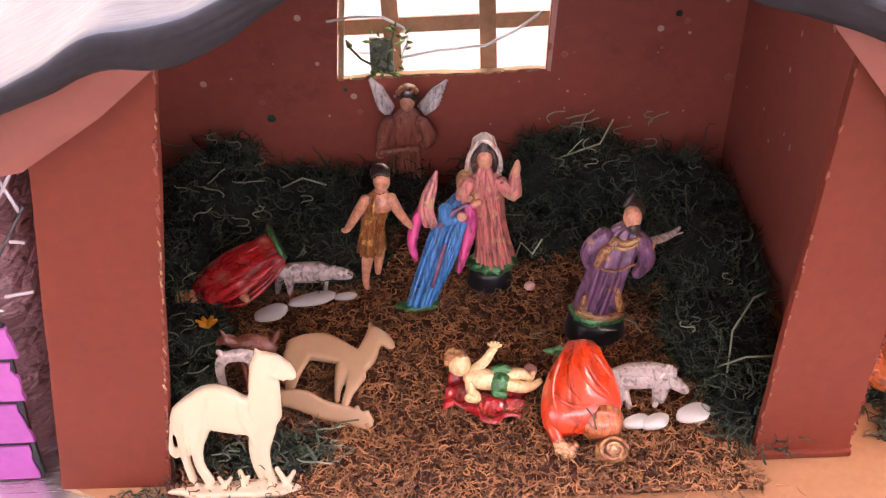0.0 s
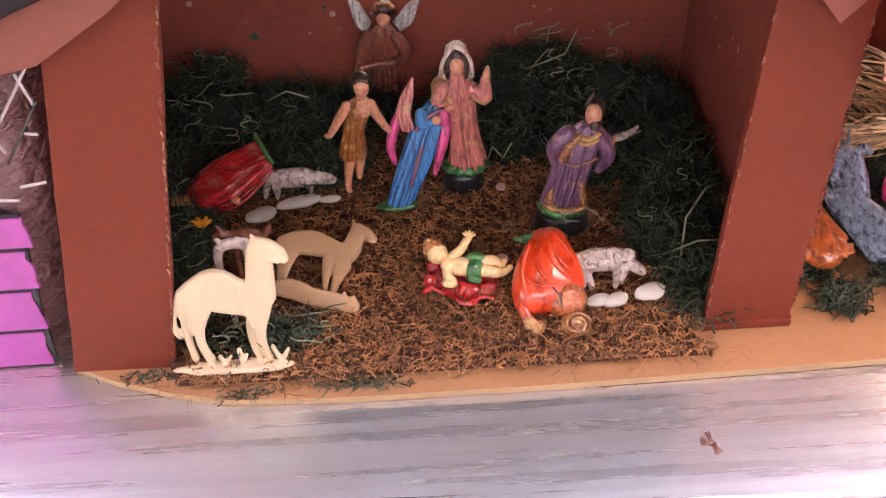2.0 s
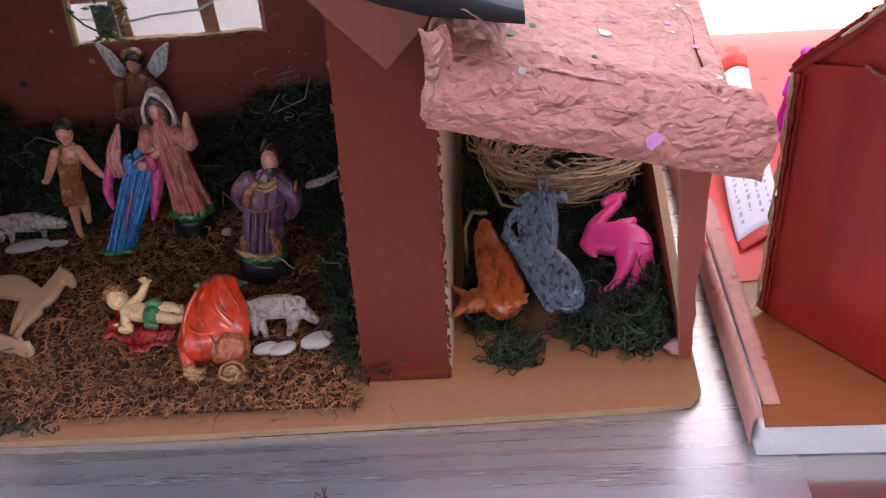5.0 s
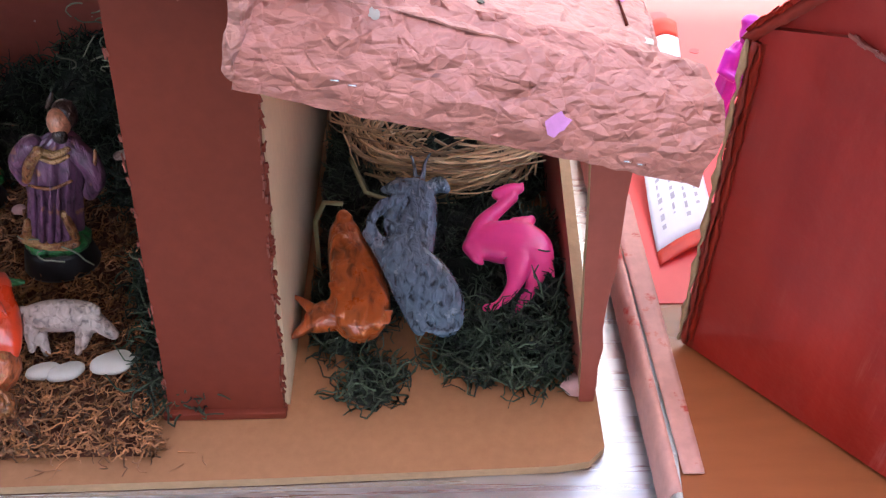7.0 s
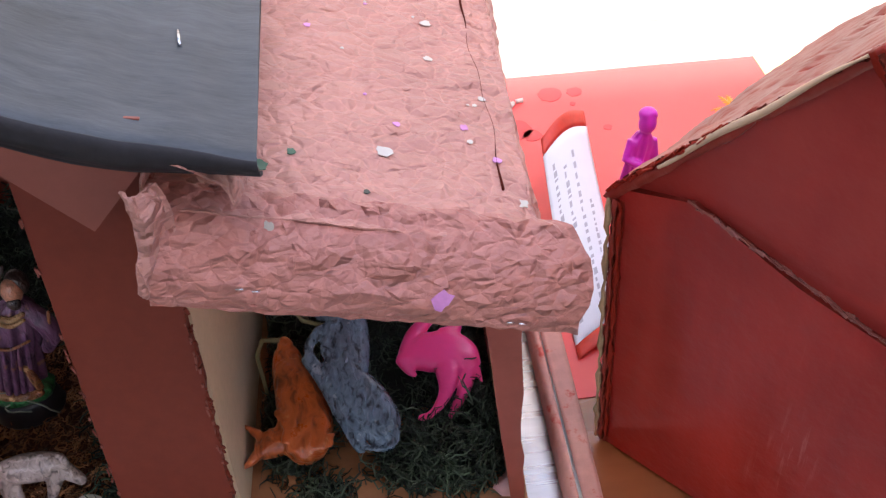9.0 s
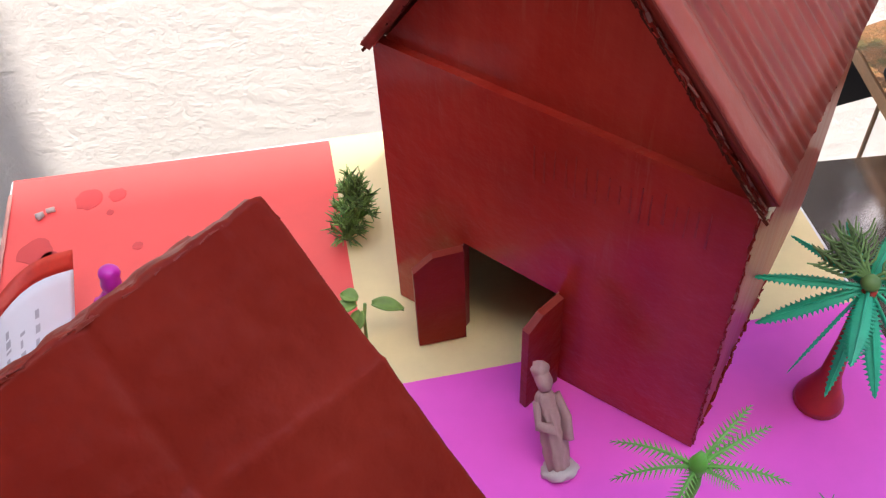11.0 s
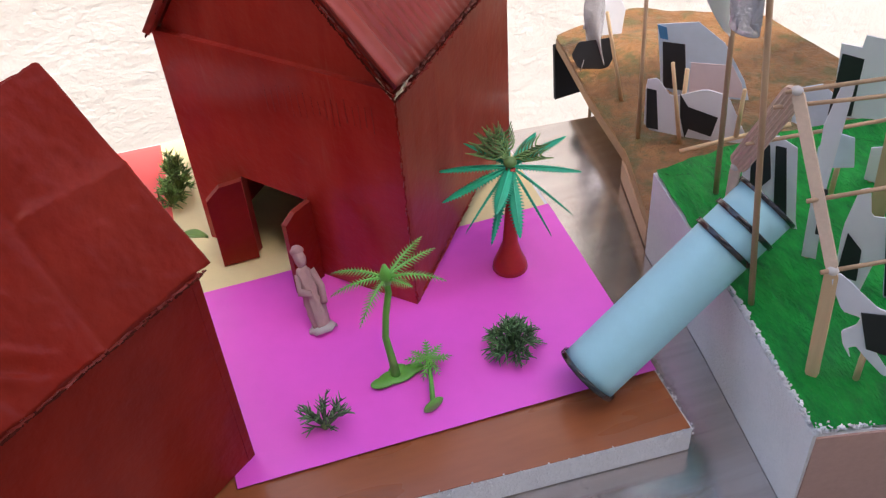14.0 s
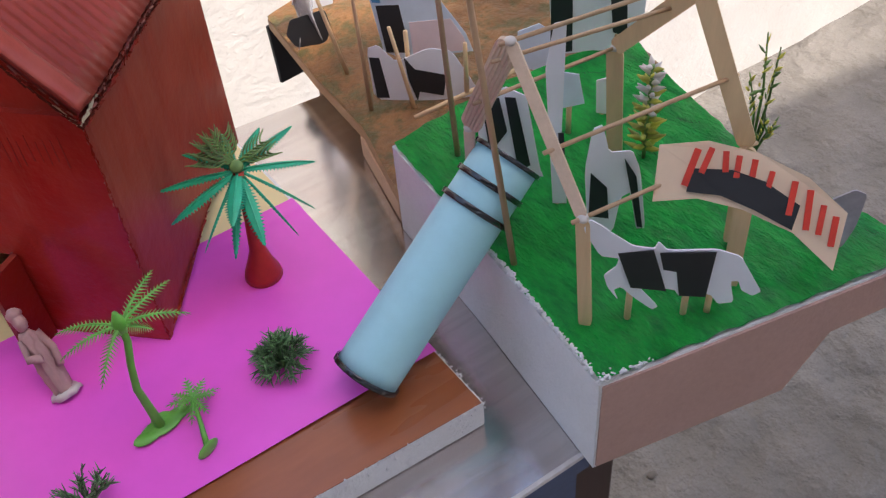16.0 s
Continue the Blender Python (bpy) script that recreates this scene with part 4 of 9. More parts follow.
# paper gussets under the eaves
s = Shape().panel([(0.195, 0.3880, 0.9905), (0.2412, 0.3860, 0.9365), (0.2605, 0.3870, 0.9565), (0.266, 0.3900, 0.975)], 0.0012, 0, 0)
part("gusset", s.wobble(0.0007, 60), FLAP, crib, "folded pinkish paper gusset")
s = Shape().panel([(-0.0365, 0.3870, 0.9870), (-0.088, 0.3890, 0.985), (-0.142, 0.3890, 0.950), (-0.140, 0.3850, 0.934), (-0.1055, 0.3850, 0.9405), (-0.0695, 0.3850, 0.9625)], 0.0012, 0, 0)
part("gusset", s.wobble(0.0007, 60), FLAP, crib, "folded pinkish paper gusset")

# ---- side stall with its awning ----
stall = thing("side_stall", (0.32, 0.5, 0.755), "open cardboard side stall roofed with crumpled brown-pink paper", "model shed")
s = Shape().panel([*rough_edge((0.3795, 0.384, 0.755), (0.3805, 0.384, 0.905), 14, 0.0009), *rough_edge((0.3655, 0.384, 0.905), (0.3735, 0.384, 0.755), 10, 0.0006)], 0.005, 0, 1)
part("post", s, [BROWN_IN, RAW], stall, "ragged brown cardboard corner post")
s = Shape().panel([(0.379, 0.565, 0.755), (0.381, 0.634, 0.755), (0.381, 0.634, 0.880), (0.381, 0.592, 0.888), (0.381, 0.560, 0.875), (0.380, 0.578, 0.805)], 0.005, 0, 1)
part("side_wall", s, [BROWN_IN, RAW], stall, "cut-away brown cardboard side wall")
s = Shape().panel([(0.378, 0.390, 0.755), (0.379, 0.565, 0.755), (0.379, 0.572, 0.815), (0.379, 0.49, 0.800), (0.3785, 0.392, 0.775)], 0.005, 0, 1)
part("side_sill", s, [BROWN_IN, RAW], stall)
s = Shape().panel([(0.259, 0.634, 0.755), (0.382, 0.634, 0.755), (0.382, 0.634, 0.885), (0.259, 0.634, 0.93)], 0.005, 0, 1)
part("back_wall", s, [BROWN_IN, RAW], stall)


def ridged(x, y, z, k):
    return abs(noise.noise(Vector((x * k, y * k, z * k))))


def folds(x, y, z, seed, n=9, freq=(18, 60)):
    """Crisp random creases: a sum of tilted triangle waves on a warped sheet."""
    rr = random.Random(seed)
    p = Vector((x, y, z))
    p = p + 0.010 * noise.noise_vector(p * 22) + 0.004 * noise.noise_vector(p * 60)
    t = 0.0
    for _ in range(n):
        d = Vector((rr.gauss(0, 1), rr.gauss(0, 1), rr.gauss(0, 1))).normalized()
        f_ = rr.uniform(*freq)
        w_ = (p.dot(d) * f_ + rr.random()) % 1.0
        t += (abs(w_ - 0.5) * 4 - 1) / f_ * (0.4 + 0.6 * abs(noise.noise(p * 15 + d * 7)))
    return t


def awning(u, v):
    """Top of the stall roof: v runs from the back edge to the front ledge."""
    x = 0.2600 + (0.3925 - 0.004 * v - 0.2600) * u
    y = 0.628 - (0.628 - 0.384) * v
    z = 0.9500 - 0.040 * (x - 0.26) / 0.14 - 0.0045 * v
    seam = (x - 0.3790 - 0.003 * v) / 0.0016
    z += 0.0010 * math.exp(-seam * seam) - (0.0008 if seam > 1 else 0.0)
    big = 0.0016 * noise.noise(Vector((x * 30, y * 30, 4))) + 0.0008 * noise.noise(Vector((x * 80, y * 60, 9)))
    return (x, y, z + big)


def awning_drop(u, v):
    """Doubled front strip: a proud upper ledge, long folds, then the fall to the torn hem."""
    x = 0.2590 + (0.1400 + 0.0065 * math.sin(math.pi * min(1.0, v * 1.15)) - 0.001 * v) * u - 0.002 * v * (1 - u)
    top = 0.9500 - 0.040 * (x - 0.26) / 0.14
    w_ = v + 0.05 * math.sin(5 * u + 1) * v * (1 - v) * 2
    y = 0.3955 - 0.0060 * min(1.0, w_ / 0.2) - 0.0210 * math.sin(max(0.0, w_ - 0.1) / 0.9 * math.pi * 0.55) - 0.002 * w_
    z = top - 0.0015 - (0.0315 - 0.002 * u) * max(0.0, w_ - 0.10) ** 1.25 / 0.9
    out = 0.0
    for at, wide, amp in ((0.10, 0.05, 0.0030), (0.42 + 0.09 * math.sin(4.2 * u), 0.06, 0.0032), (0.66 - 0.08 * math.sin(6 * u + 1), 0.05, 0.0022)):
        d = w_ - at
        fade = 0.45 + 0.55 * noise.noise(Vector((u * 5, at * 9, 2)))
        out += amp * max(0.0, fade) * (math.exp(-(d / wide) ** 2) if d < 0 else math.exp(-(d / (wide * 0.45)) ** 2))
    big = 0.0022 * noise.noise(Vector((x * 34, v * 3, 1)))
    return (x, y - 0.75 * out - 0.5 * big, z + 0.6 * out + 0.4 * big)


def crumpled_sheet(fn, nu, nv, jump, seed, tall=1.0):
    """A sheet of flat facets between crisp folds: scattered points, joined into triangles."""
    rr = random.Random(seed)
    flat = []
    for i in range(nu + 1):
        flat += [(i / nu, 0.0), (i / nu, 1.0)]
    for j in range(1, nv):
        flat += [(0.0, j / nv), (1.0, j / nv)]
    for _ in range(int(nu * nv * 1.1)):
        flat.append((rr.uniform(0.004, 0.996), rr.uniform(0.004, 0.996)))
    res = delaunay_2d_cdt([Vector((p[0], p[1] * tall)) for p in flat], [], [], 0, 1e-6)
    eps, vs = 0.002, []
    for q in res[0]:
        u, v = q.x, q.y / tall
        p = Vector(fn(u, v))
        pu, pv = Vector(fn(min(u + eps, 1), v)) - Vector(fn(max(u - eps, 0), v)), Vector(fn(u, min(v + eps, 1))) - Vector(fn(u, max(v - eps, 0)))
        nrm = pu.cross(pv)
        nrm = nrm.normalized() if nrm.length > 0 else Vector((0, 0, 1))
        vs.append(p + nrm * rr.uniform(-jump, jump))
    return Shape().add(vs, [tuple(f) for f in res[2]], 0, False)


aw = part("awning", crumpled_sheet(awning, 28, 44, 0.00055, 6, 1.7), PINKPAPER, stall, "creased brown-pink paper top with a seam")
aw.modifiers.new("thick", "SOLIDIFY").thickness = 0.0007
slit = lambda v: Vector(awning((0.3775 + 0.003 * v + 0.0012 * math.sin(11 * v) + 0.0006 * math.sin(37 * v) - 0.26) / 0.1305, v)) + Vector((0, 0, 0.0007))
# Raised dark line that paints the shade inside the slit.
part("slit", Shape().tube([slit(v) for v in np.linspace(0.10, 0.88, 40)], [0.0001 + 0.0006 * max(0.0, math.sin(9.0 * v - 0.6)) for v in np.linspace(0.10, 0.88, 40)], 5), SEAM, aw, "dark cut along the folded edge")
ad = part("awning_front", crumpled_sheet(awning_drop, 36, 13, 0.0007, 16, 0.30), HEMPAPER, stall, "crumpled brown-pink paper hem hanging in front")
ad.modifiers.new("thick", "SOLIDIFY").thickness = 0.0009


def awning_side(u, v):
    x = 0.3880 + 0.0040 * u + 0.004 * v + 0.0005 * math.sin(9 * u)
    y = 0.388 + 0.237 * u
    z = 0.9085 + 0.0030 * u - 0.014 * v * (1.0 + 0.4 * math.sin(5 * u))
    return (x + 0.002 * v * ridged(x, y, z, 60), y, z)


k = part("awning_edge", crumpled_sheet(awning_side, 40, 5, 0.0006, 8, 0.15), PINKPAPER, stall, "folded paper edge")
k.modifiers.new("thick", "SOLIDIFY").thickness = 0.0009


def flap(u, v):
    """Torn end of the sheet arched up over a dark hollow."""
    a = math.pi * (1.02 - 1.06 * u)
    r = 1.0 + 0.18 * math.sin(3 * v + 1)
    x = 0.2745 + 0.0125 * r * math.cos(a) + 0.006 * v * u + 0.0022 * math.sin(7 * u)
    y = 0.3835 + 0.022 * v - 0.008 * u * (1 - v) + 0.003 * math.sin(9 * u)
    z = 0.9490 - 0.002 * u + 0.0165 * r * math.sin(max(0.0, a) * 0.96) * (1 - 0.45 * v) + 0.0010 * math.sin(15 * u + 4 * v)
    return (x, y, z)


def lip(u, v):
    """Ragged strip hanging beside the arched end."""
    x = 0.2575 + 0.011 * u + 0.002 * math.sin(4 * v) - 0.001 * v
    y = 0.374 - 0.007 * math.sin(4.0 * u + 1.5 * v) * (0.5 + 0.5 * v) - 0.002 * v
    z = 0.960 - 0.034 * v - 0.005 * math.sin(6 * u) * v
    return (x, y, z)


for fn in (flap, lip):
    k = part("torn_curl", crumpled_sheet(fn, 12, 10, 0.0006, 5), PINKPAPER, stall, "torn curled paper end")
    k.modifiers.new("thick", "SOLIDIFY").thickness = 0.0009
rs = random.Random(9)
for x, y, r, m in ((0.294, 0.413, 0.0030, 3), (0.305, 0.421, 0.0018, 3), (0.338, 0.429, 0.0030, 0), (0.331, 0.403, 0.0013, 1), (0.387, 0.407, 0.0024, 0), (0.36, 0.53, 0.0025, 0), (0.31, 0.56, 0.0025, 0)) + tuple(
        (rs.uniform(0.27, 0.385), rs.uniform(0.43, 0.61), rs.uniform(0.0006, 0.0022), rs.choice((0, 2, 2, 0))) for _ in range(22)):
    p = awning((x - 0.26) / 0.131, (0.628 - y) / 0.244)
    part("paint_drop", Shape().disc((p[0], p[1], p[2] + 0.0006), r, (0.28, 0, 1), 0, 12, 0.25, 0.0003), (WHITEP, SPOTSDARK, LILAC, SPOTSGREEN)[m], aw, "dried drop of paint")
for u, v, r, m in ((0.655, 0.74, 0.0034, 2), (0.27, 0.26, 0.0016, 0)):
    p = awning_drop(u, v)
    part("paint_drop", Shape().disc((p[0], p[1] - 0.0005, p[2] + 0.0003), r, (0, -1, 0.35), 0, 12, 0.35, 0.0003), (WHITEP, SPOTSDARK, LILAC)[m], ad, "dried drop of paint")
for u, v in ((0.20, 0.72), (0.235, 0.73), (0.83, 0.88), (0.86, 0.88)):
    p = awning_drop(u, v)
    part("staple", Shape().tube([(p[0] - 0.0013, p[1] - 0.0014, p[2]), (p[0] + 0.0013, p[1] - 0.0014, p[2] - 0.0004)], 0.0003, 6), STEEL, ad, "small steel staple")

# ---- brick-painted tower beside the stable ----
tw = thing("brick_tower", (-0.22, 0.47, 0.75), "paper-covered model tower with orchid-pink painted bricks", "model tower")


LEAN_X = 0.21


def tower_round(u, v):
    a = 2 * math.pi * u
    c, q = math.cos(a), math.sin(a)
    k = (abs(c) ** 4 + abs(q) ** 4) ** -0.25
    sh = 1 - 0.12 * v
    x, y, z = -0.240 + LEAN_X * 0.200 * v + 0.091 * k * c * sh, 0.450 + 0.058 * k * q * sh - 0.006 * v, 0.7508 + 0.200 * v
    d = 0.005 * (ridged(x, y, z, 30) - 0.2)
    return (x + d * c, y + d * q, z)


s = Shape().grid(tower_round, 90, 50)
part("body", s, FOIL, tw, "brown crumpled shiny paper wrap", weld=True)
s = Shape().panel([(-0.320, 0.3885, 0.7508), (-0.1555, 0.3885, 0.7508), (-0.1520, 0.3885, 0.790), (-0.1460, 0.3885, 0.830), (-0.1420, 0.3885, 0.858), (-0.310, 0.3885, 0.858)], 0.002, 0, 0)
part("joint_coat", s, GLOSSBLACK, tw, "black painted brick joints")
rows = ((0.7515, 0.7765), (0.7795, 0.8065), (0.8095, 0.8345), (0.8375, 0.8560))
rs = random.Random(3)
for r, (z0, z1) in enumerate(rows):
    xr = -0.1560 + 0.0052 * r
    x = xr
    first = True
    while x > -0.315:
        wdt = (0.030 if (r % 2 and first) else 0.050) * rs.uniform(0.92, 1.05)
        first = False
        xa = max(x - wdt, -0.318)
        rag = [(xr_ := x - rs.uniform(0, 0.003 if x == xr else 0.0006), z) for z in np.linspace(z0, z1, 6)]
        lf = [(xa + rs.uniform(0, 0.0006), z) for z in np.linspace(z1, z0, 4)]
        yb = 0.3875
        s = Shape().panel([(p, yb, q) for p, q in rag] + [(p, yb, q) for p, q in lf], 0.002, 0, 0)
        part("brick", s, BRICK, tw)
        x = xa - 0.003
s = Shape()


def on_front(x, z):
    """The front face of the tower's paper wrap."""
    return (x, 0.3885 - 0.02 * max(0.0, z - 0.90) - 0.0008, z)


for a, b, c, d in ((-0.150, 0.888, -0.108, 0.943), (-0.117, 0.936, -0.114, 0.920), (-0.117, 0.904, -0.123, 0.905), (-0.122, 0.877, -0.135, 0.875), (-0.138, 0.867, -0.150, 0.868), (-0.165, 0.89, -0.135, 0.935), (-0.15, 0.93, -0.135, 0.895), (-0.185, 0.90, -0.150, 0.945)):
    part("net_line", Shape().tube([on_front(a + (c - a) * t, b + (d - b) * t) for t in np.linspace(0, 1, 6)], 0.0008, 5), NETPAINT, tw, "white painted net line")
s = Shape().tube([on_front(-0.128 + 0.007 * math.cos(t), 0.948 + 0.007 * math.sin(t)) for t in np.linspace(0, 6.3, 18)], 0.0007, 5)
part("net_ring", s, NETPAINT, tw, "white painted ring")
for a, b, c, d in ((-0.136, 0.889, -0.112, 0.922), (-0.160, 0.905, -0.140, 0.94)):
    part("net_line", Shape().tube([on_front(a + (c - a) * t, b + (d - b) * t) for t in np.linspace(0, 1, 6)], 0.0007, 5), GLOSSBLACK, tw, "black painted net line")

# ---- coloured base board ----
PB = 0.772
board = thing("display_board", (0.62, 0.5, 0.75), "polystyrene display board covered with red, yellow and magenta paper", "display board")
s = Shape()
s.panel([(0.400, 0.322, PB - 0.0012), (0.60, 0.318, PB - 0.0012), (0.849, 0.302, PB - 0.0012), (0.852, 0.52, PB - 0.0012), (0.851, 0.700, PB - 0.0012), (0.60, 0.708, PB - 0.0012), (0.396, 0.714, PB - 0.0012)], 0.0202, 0, 0)
part("foam_core", s, FOAM, board, "white polystyrene core", bevel=0.0015)
s = Shape().panel([(0.402, 0.3225, PB - 0.0006), (0.60, 0.3185, PB - 0.0006), (0.8475, 0.3025, PB - 0.0006), (0.8485, 0.353, PB - 0.0006), (0.62, 0.38, PB - 0.0006), (0.62, 0.43, PB - 0.0006), (0.4125, 0.43, PB - 0.0006)], 0.0005, 0, 0)
part("brown_sheet", s, ORANGE, board, "orange-brown glossy vinyl sheet")
s = Shape().panel([(0.4030, 0.424, PB), (0.5955, 0.424, PB), (0.5945, 0.7045, PB), (0.398, 0.7125, PB)], 0.0005, 0, 0)
rsht = part("red_sheet", s, REDSHEET, board, "red glaze paper")
for x, y, r in ((0.445, 0.685, 0.0085), (0.462, 0.685, 0.0055), (0.417, 0.648, 0.010), (0.426, 0.640, 0.006), (0.458, 0.671, 0.0022), (0.475, 0.640, 0.003)):
    part("blot", Shape().disc((x, y, PB + 0.00005), r, (0, 0, 1), 0, 18, 0.12, 0.00025), REDBLOT, rsht, "damp dark red blot")
s = Shape().panel([(0.592, 0.50, PB + 0.0004), (0.8485, 0.50, PB + 0.0004), (0.8495, 0.698, PB + 0.0004), (0.592, 0.706, PB + 0.0004)], 0.0006, 0, 0)
part("yellow_sheet", s, YELLOW, board, "pale yellow paper")


def pink(u, v):
    x0, x1 = 0.600, 0.8490 + 0.0020 * v
    y0, y1 = 0.346 + 0.005 * (1 - u), 0.514
    x, y = x0 + (x1 - x0) * u, y0 + (y1 - y0) * v
    fold = 0.0006 * math.exp(-((v - 0.93) / 0.02) ** 2)
    return (x, y, PB + 0.0010 + fold + 0.0003 * noise.noise(Vector((x * 30, y * 30, 0))))


s = Shape().grid(lambda u, v: (0.4010 + 0.0030 * (1 - v) + (0.0110 - 0.003 * (1 - v)) * u, 0.335 + 0.165 * v, PB + 0.0009 + 0.0004 * noise.noise(Vector((u * 3, v * 30, 0)))), 4, 40)
part("edge_tape", s, PINKEDGE, board, "pink-washed paper strip along the edge").modifiers.new("thick", "SOLIDIFY").thickness = 0.0005
part("magenta_sheet", Shape().grid(pink, 60, 60), MAGENTA, board, "smooth magenta glaze paper with a crease")
# The wrapped paper also carries the foam side's reflected pink in its colour.
s = Shape().grid(lambda u, v: (0.4020 - 0.0045 * math.sin(1.57 * min(1, 2.5 * u)) - 0.0026 * v, 0.327 + 0.372 * v, PB + 0.0012 - 0.0205 * max(0.0, u - 0.15) / 0.85 * (0.92 + 0.08 * noise.noise(Vector((0, v * 60, 3))))), 10, 90)
part("edge_wrap", s, PINKEDGE, board, "pink-washed paper over the edge, with the side's reflected pink painted in").modifiers.new("thick", "SOLIDIFY").thickness = 0.0004
s, rs = Shape(), random.Random(83)
for k in range(170):
    t = rs.random()
    p = Vector((0.600, 0.318)).lerp(Vector((0.849, 0.302)), t) if k % 3 else Vector((0.849, 0.302)).lerp(Vector((0.8495, 0.350)), t)
    s.ball((p.x + rs.uniform(-0.0006, 0.0012), p.y + rs.uniform(-0.0012, 0.0006), PB - rs.uniform(0.0006, 0.017) * rs.random()), rs.uniform(0.0004, 0.0009), 0, None, 6, 4)
part("foam_beads", s, FOAM, board, "crumbled white foam beads along the cut edge", kind="stuff")
s = Shape()
for x, y, a in ((0.415, 0.676, 20), (0.421, 0.679, 10), (0.4165, 0.6735, 60)):
    s.tube([(x, y, PB + 0.0016), (x + 0.005 * math.cos(radians(a)), y + 0.004 * math.sin(radians(a)), PB + 0.0016)], 0.0016, 7)
single("chalk_crumbs", s, WHITEP, "white glue crumbs stuck on the red paper", "crumbs")


# ---- cardboard houses ----
A, C = Vector((0.616, 0.570)), Vector((0.733, 0.450))
E2 = Vector((0.114, 0.130))
Dv, W = (C - A).normalized(), (C - A).length
HZ0, HZ1, APEX = PB + 0.0015, 0.932, 1.041
barn = thing("cardboard_house", ((A + C + E2) / 2).to_3d() + Vector((0, 0, HZ0)), "tall red-painted corrugated cardboard house with steep gable roof", "model house")


def hp(s_, z, deep=0.0):
    """A place on the house: along the front, up, and inwards."""
    q = A + Dv * s_ + E2.normalized() * deep
    return (q.x, q.y, z)


DEEP = E2.length
d0, d1, dz0, dz1 = 0.042, 0.0925, 0.840, 0.836
s = Shape()
s.panel([hp(0, HZ0), hp(d0 - 0.001, HZ0), hp(d0, dz0), hp(d1, dz1), hp(0.0915, 0.80), hp(0.0915, HZ0), hp(W, HZ0), hp(W, HZ1), hp(0, HZ1 + 0.006)], 0.005, 0, 1)
fw = part("front_wall", s, [REDHOUSE, REDROOF], barn, "glossy red front wall with a cut doorway")
s = Shape()
ap = W * 0.48
s.panel([hp(0.002, HZ1 + 0.003, 0.0035), hp(W - 0.002, HZ1 - 0.003, 0.0035), hp(ap, APEX - 0.002, 0.0045)], 0.004, 0, 1)
part("gable", s, [REDHOUSE, REDROOF], barn)
s = Shape().box((0, 0, 0), (W - 0.004, 0.0040, 0.0026), 0, 0, Matrix.Translation(hp(W / 2, HZ1 + 0.0025, 0.0016)) @ Euler((0, radians(1.6), math.atan2(Dv.y, Dv.x))).to_matrix().to_4x4())
part("fold_line", s, REDHOUSE, barn)
s = Shape()
s.panel([hp(W, HZ0, 0.004), hp(W - 0.001, HZ0 + 0.004, 0.055), hp(W, HZ0 + 0.016, 0.10), hp(W, HZ0 + 0.01, DEEP), hp(W, HZ1 - 0.004, DEEP), hp(W, HZ1 - 0.004, 0.004)], 0.005, 0, 1)
part("side_wall", s, [REDSIDE, REDROOF], barn, "side wall with worn brushed paint")
s = Shape().panel([hp(0, HZ0, DEEP), hp(0, HZ0, 0.005), hp(0, HZ1, 0.005), hp(0, HZ1, DEEP)], 0.005, 0, 1)
part("side_wall", s, [REDHOUSE2, RAW], barn)
s = Shape().panel([hp(W - 0.006, HZ0, DEEP - 0.006), hp(0.006, HZ0, DEEP - 0.006), hp(0.006, HZ1, DEEP - 0.006), hp(ap, APEX - 0.01, DEEP - 0.006), hp(W - 0.006, HZ1, DEEP - 0.006)], 0.005, 0, 1)
part("back_wall", s, [REDHOUSE2, RAW], barn)


def slope(side):
    def fn(u, v):
        s0, s1 = (W + 0.005, ap) if side else (0.002, ap)
        q = s0 + (s1 - s0) * v
        z = HZ1 + 0.003 + 0.0035 * (1 - v) * side + (APEX - HZ1 - 0.001) * v
        d = -0.005 + (DEEP + 0.008) * u
        z += (0.00065 + 0.00045 * noise.noise(Vector((u * 14, 0, 7)))) * math.sin(u * 2 * math.pi * 25) + 0.0008 * noise.noise(Vector((u * 9, v * 4, side)))
        if u < 0.07:
            z += 0.0016
        return hp(q, z, d)
    return Shape().grid(fn, 180, 10)


for sd in (1, 0):
    r = part("roof_slope", slope(sd), REDROOF, barn, "corrugated roof panel in dull red-brown")
    k = r.modifiers.new("thick", "SOLIDIFY")
    k.thickness, k.offset = 0.0045, -1 if sd else 1


def torn_rim(p, q, n, size, mat, parent, seed):
    """Ragged paper fibres and flutes along a cut board edge."""
    s_ = Shape()
    rr = random.Random(seed)
    p, q = Vector(p), Vector(q)
    along_ = (q - p).normalized().to_track_quat("X", "Z").to_matrix().to_4x4()
    for i in range(int(n * 1.5)):
        c = p.lerp(q, (i + rr.random()) / (n * 1.5)) + Vector([rr.uniform(-0.2, 0.2) * size for _ in range(3)])
        m_ = Matrix.Translation(c) @ along_ @ Euler([rr.uniform(-1.5, 1.5), rr.uniform(-0.25, 0.25), rr.uniform(-0.25, 0.25)]).to_matrix().to_4x4()
        s_.box((0, 0, 0), (size * rr.uniform(0.6, 3.2), size * rr.uniform(0.2, 0.7), size * rr.uniform(0.1, 0.3)), 0, 0, m_)
    return part("torn_edge", s_, mat, parent, "torn corrugated board edge", kind="stuff")


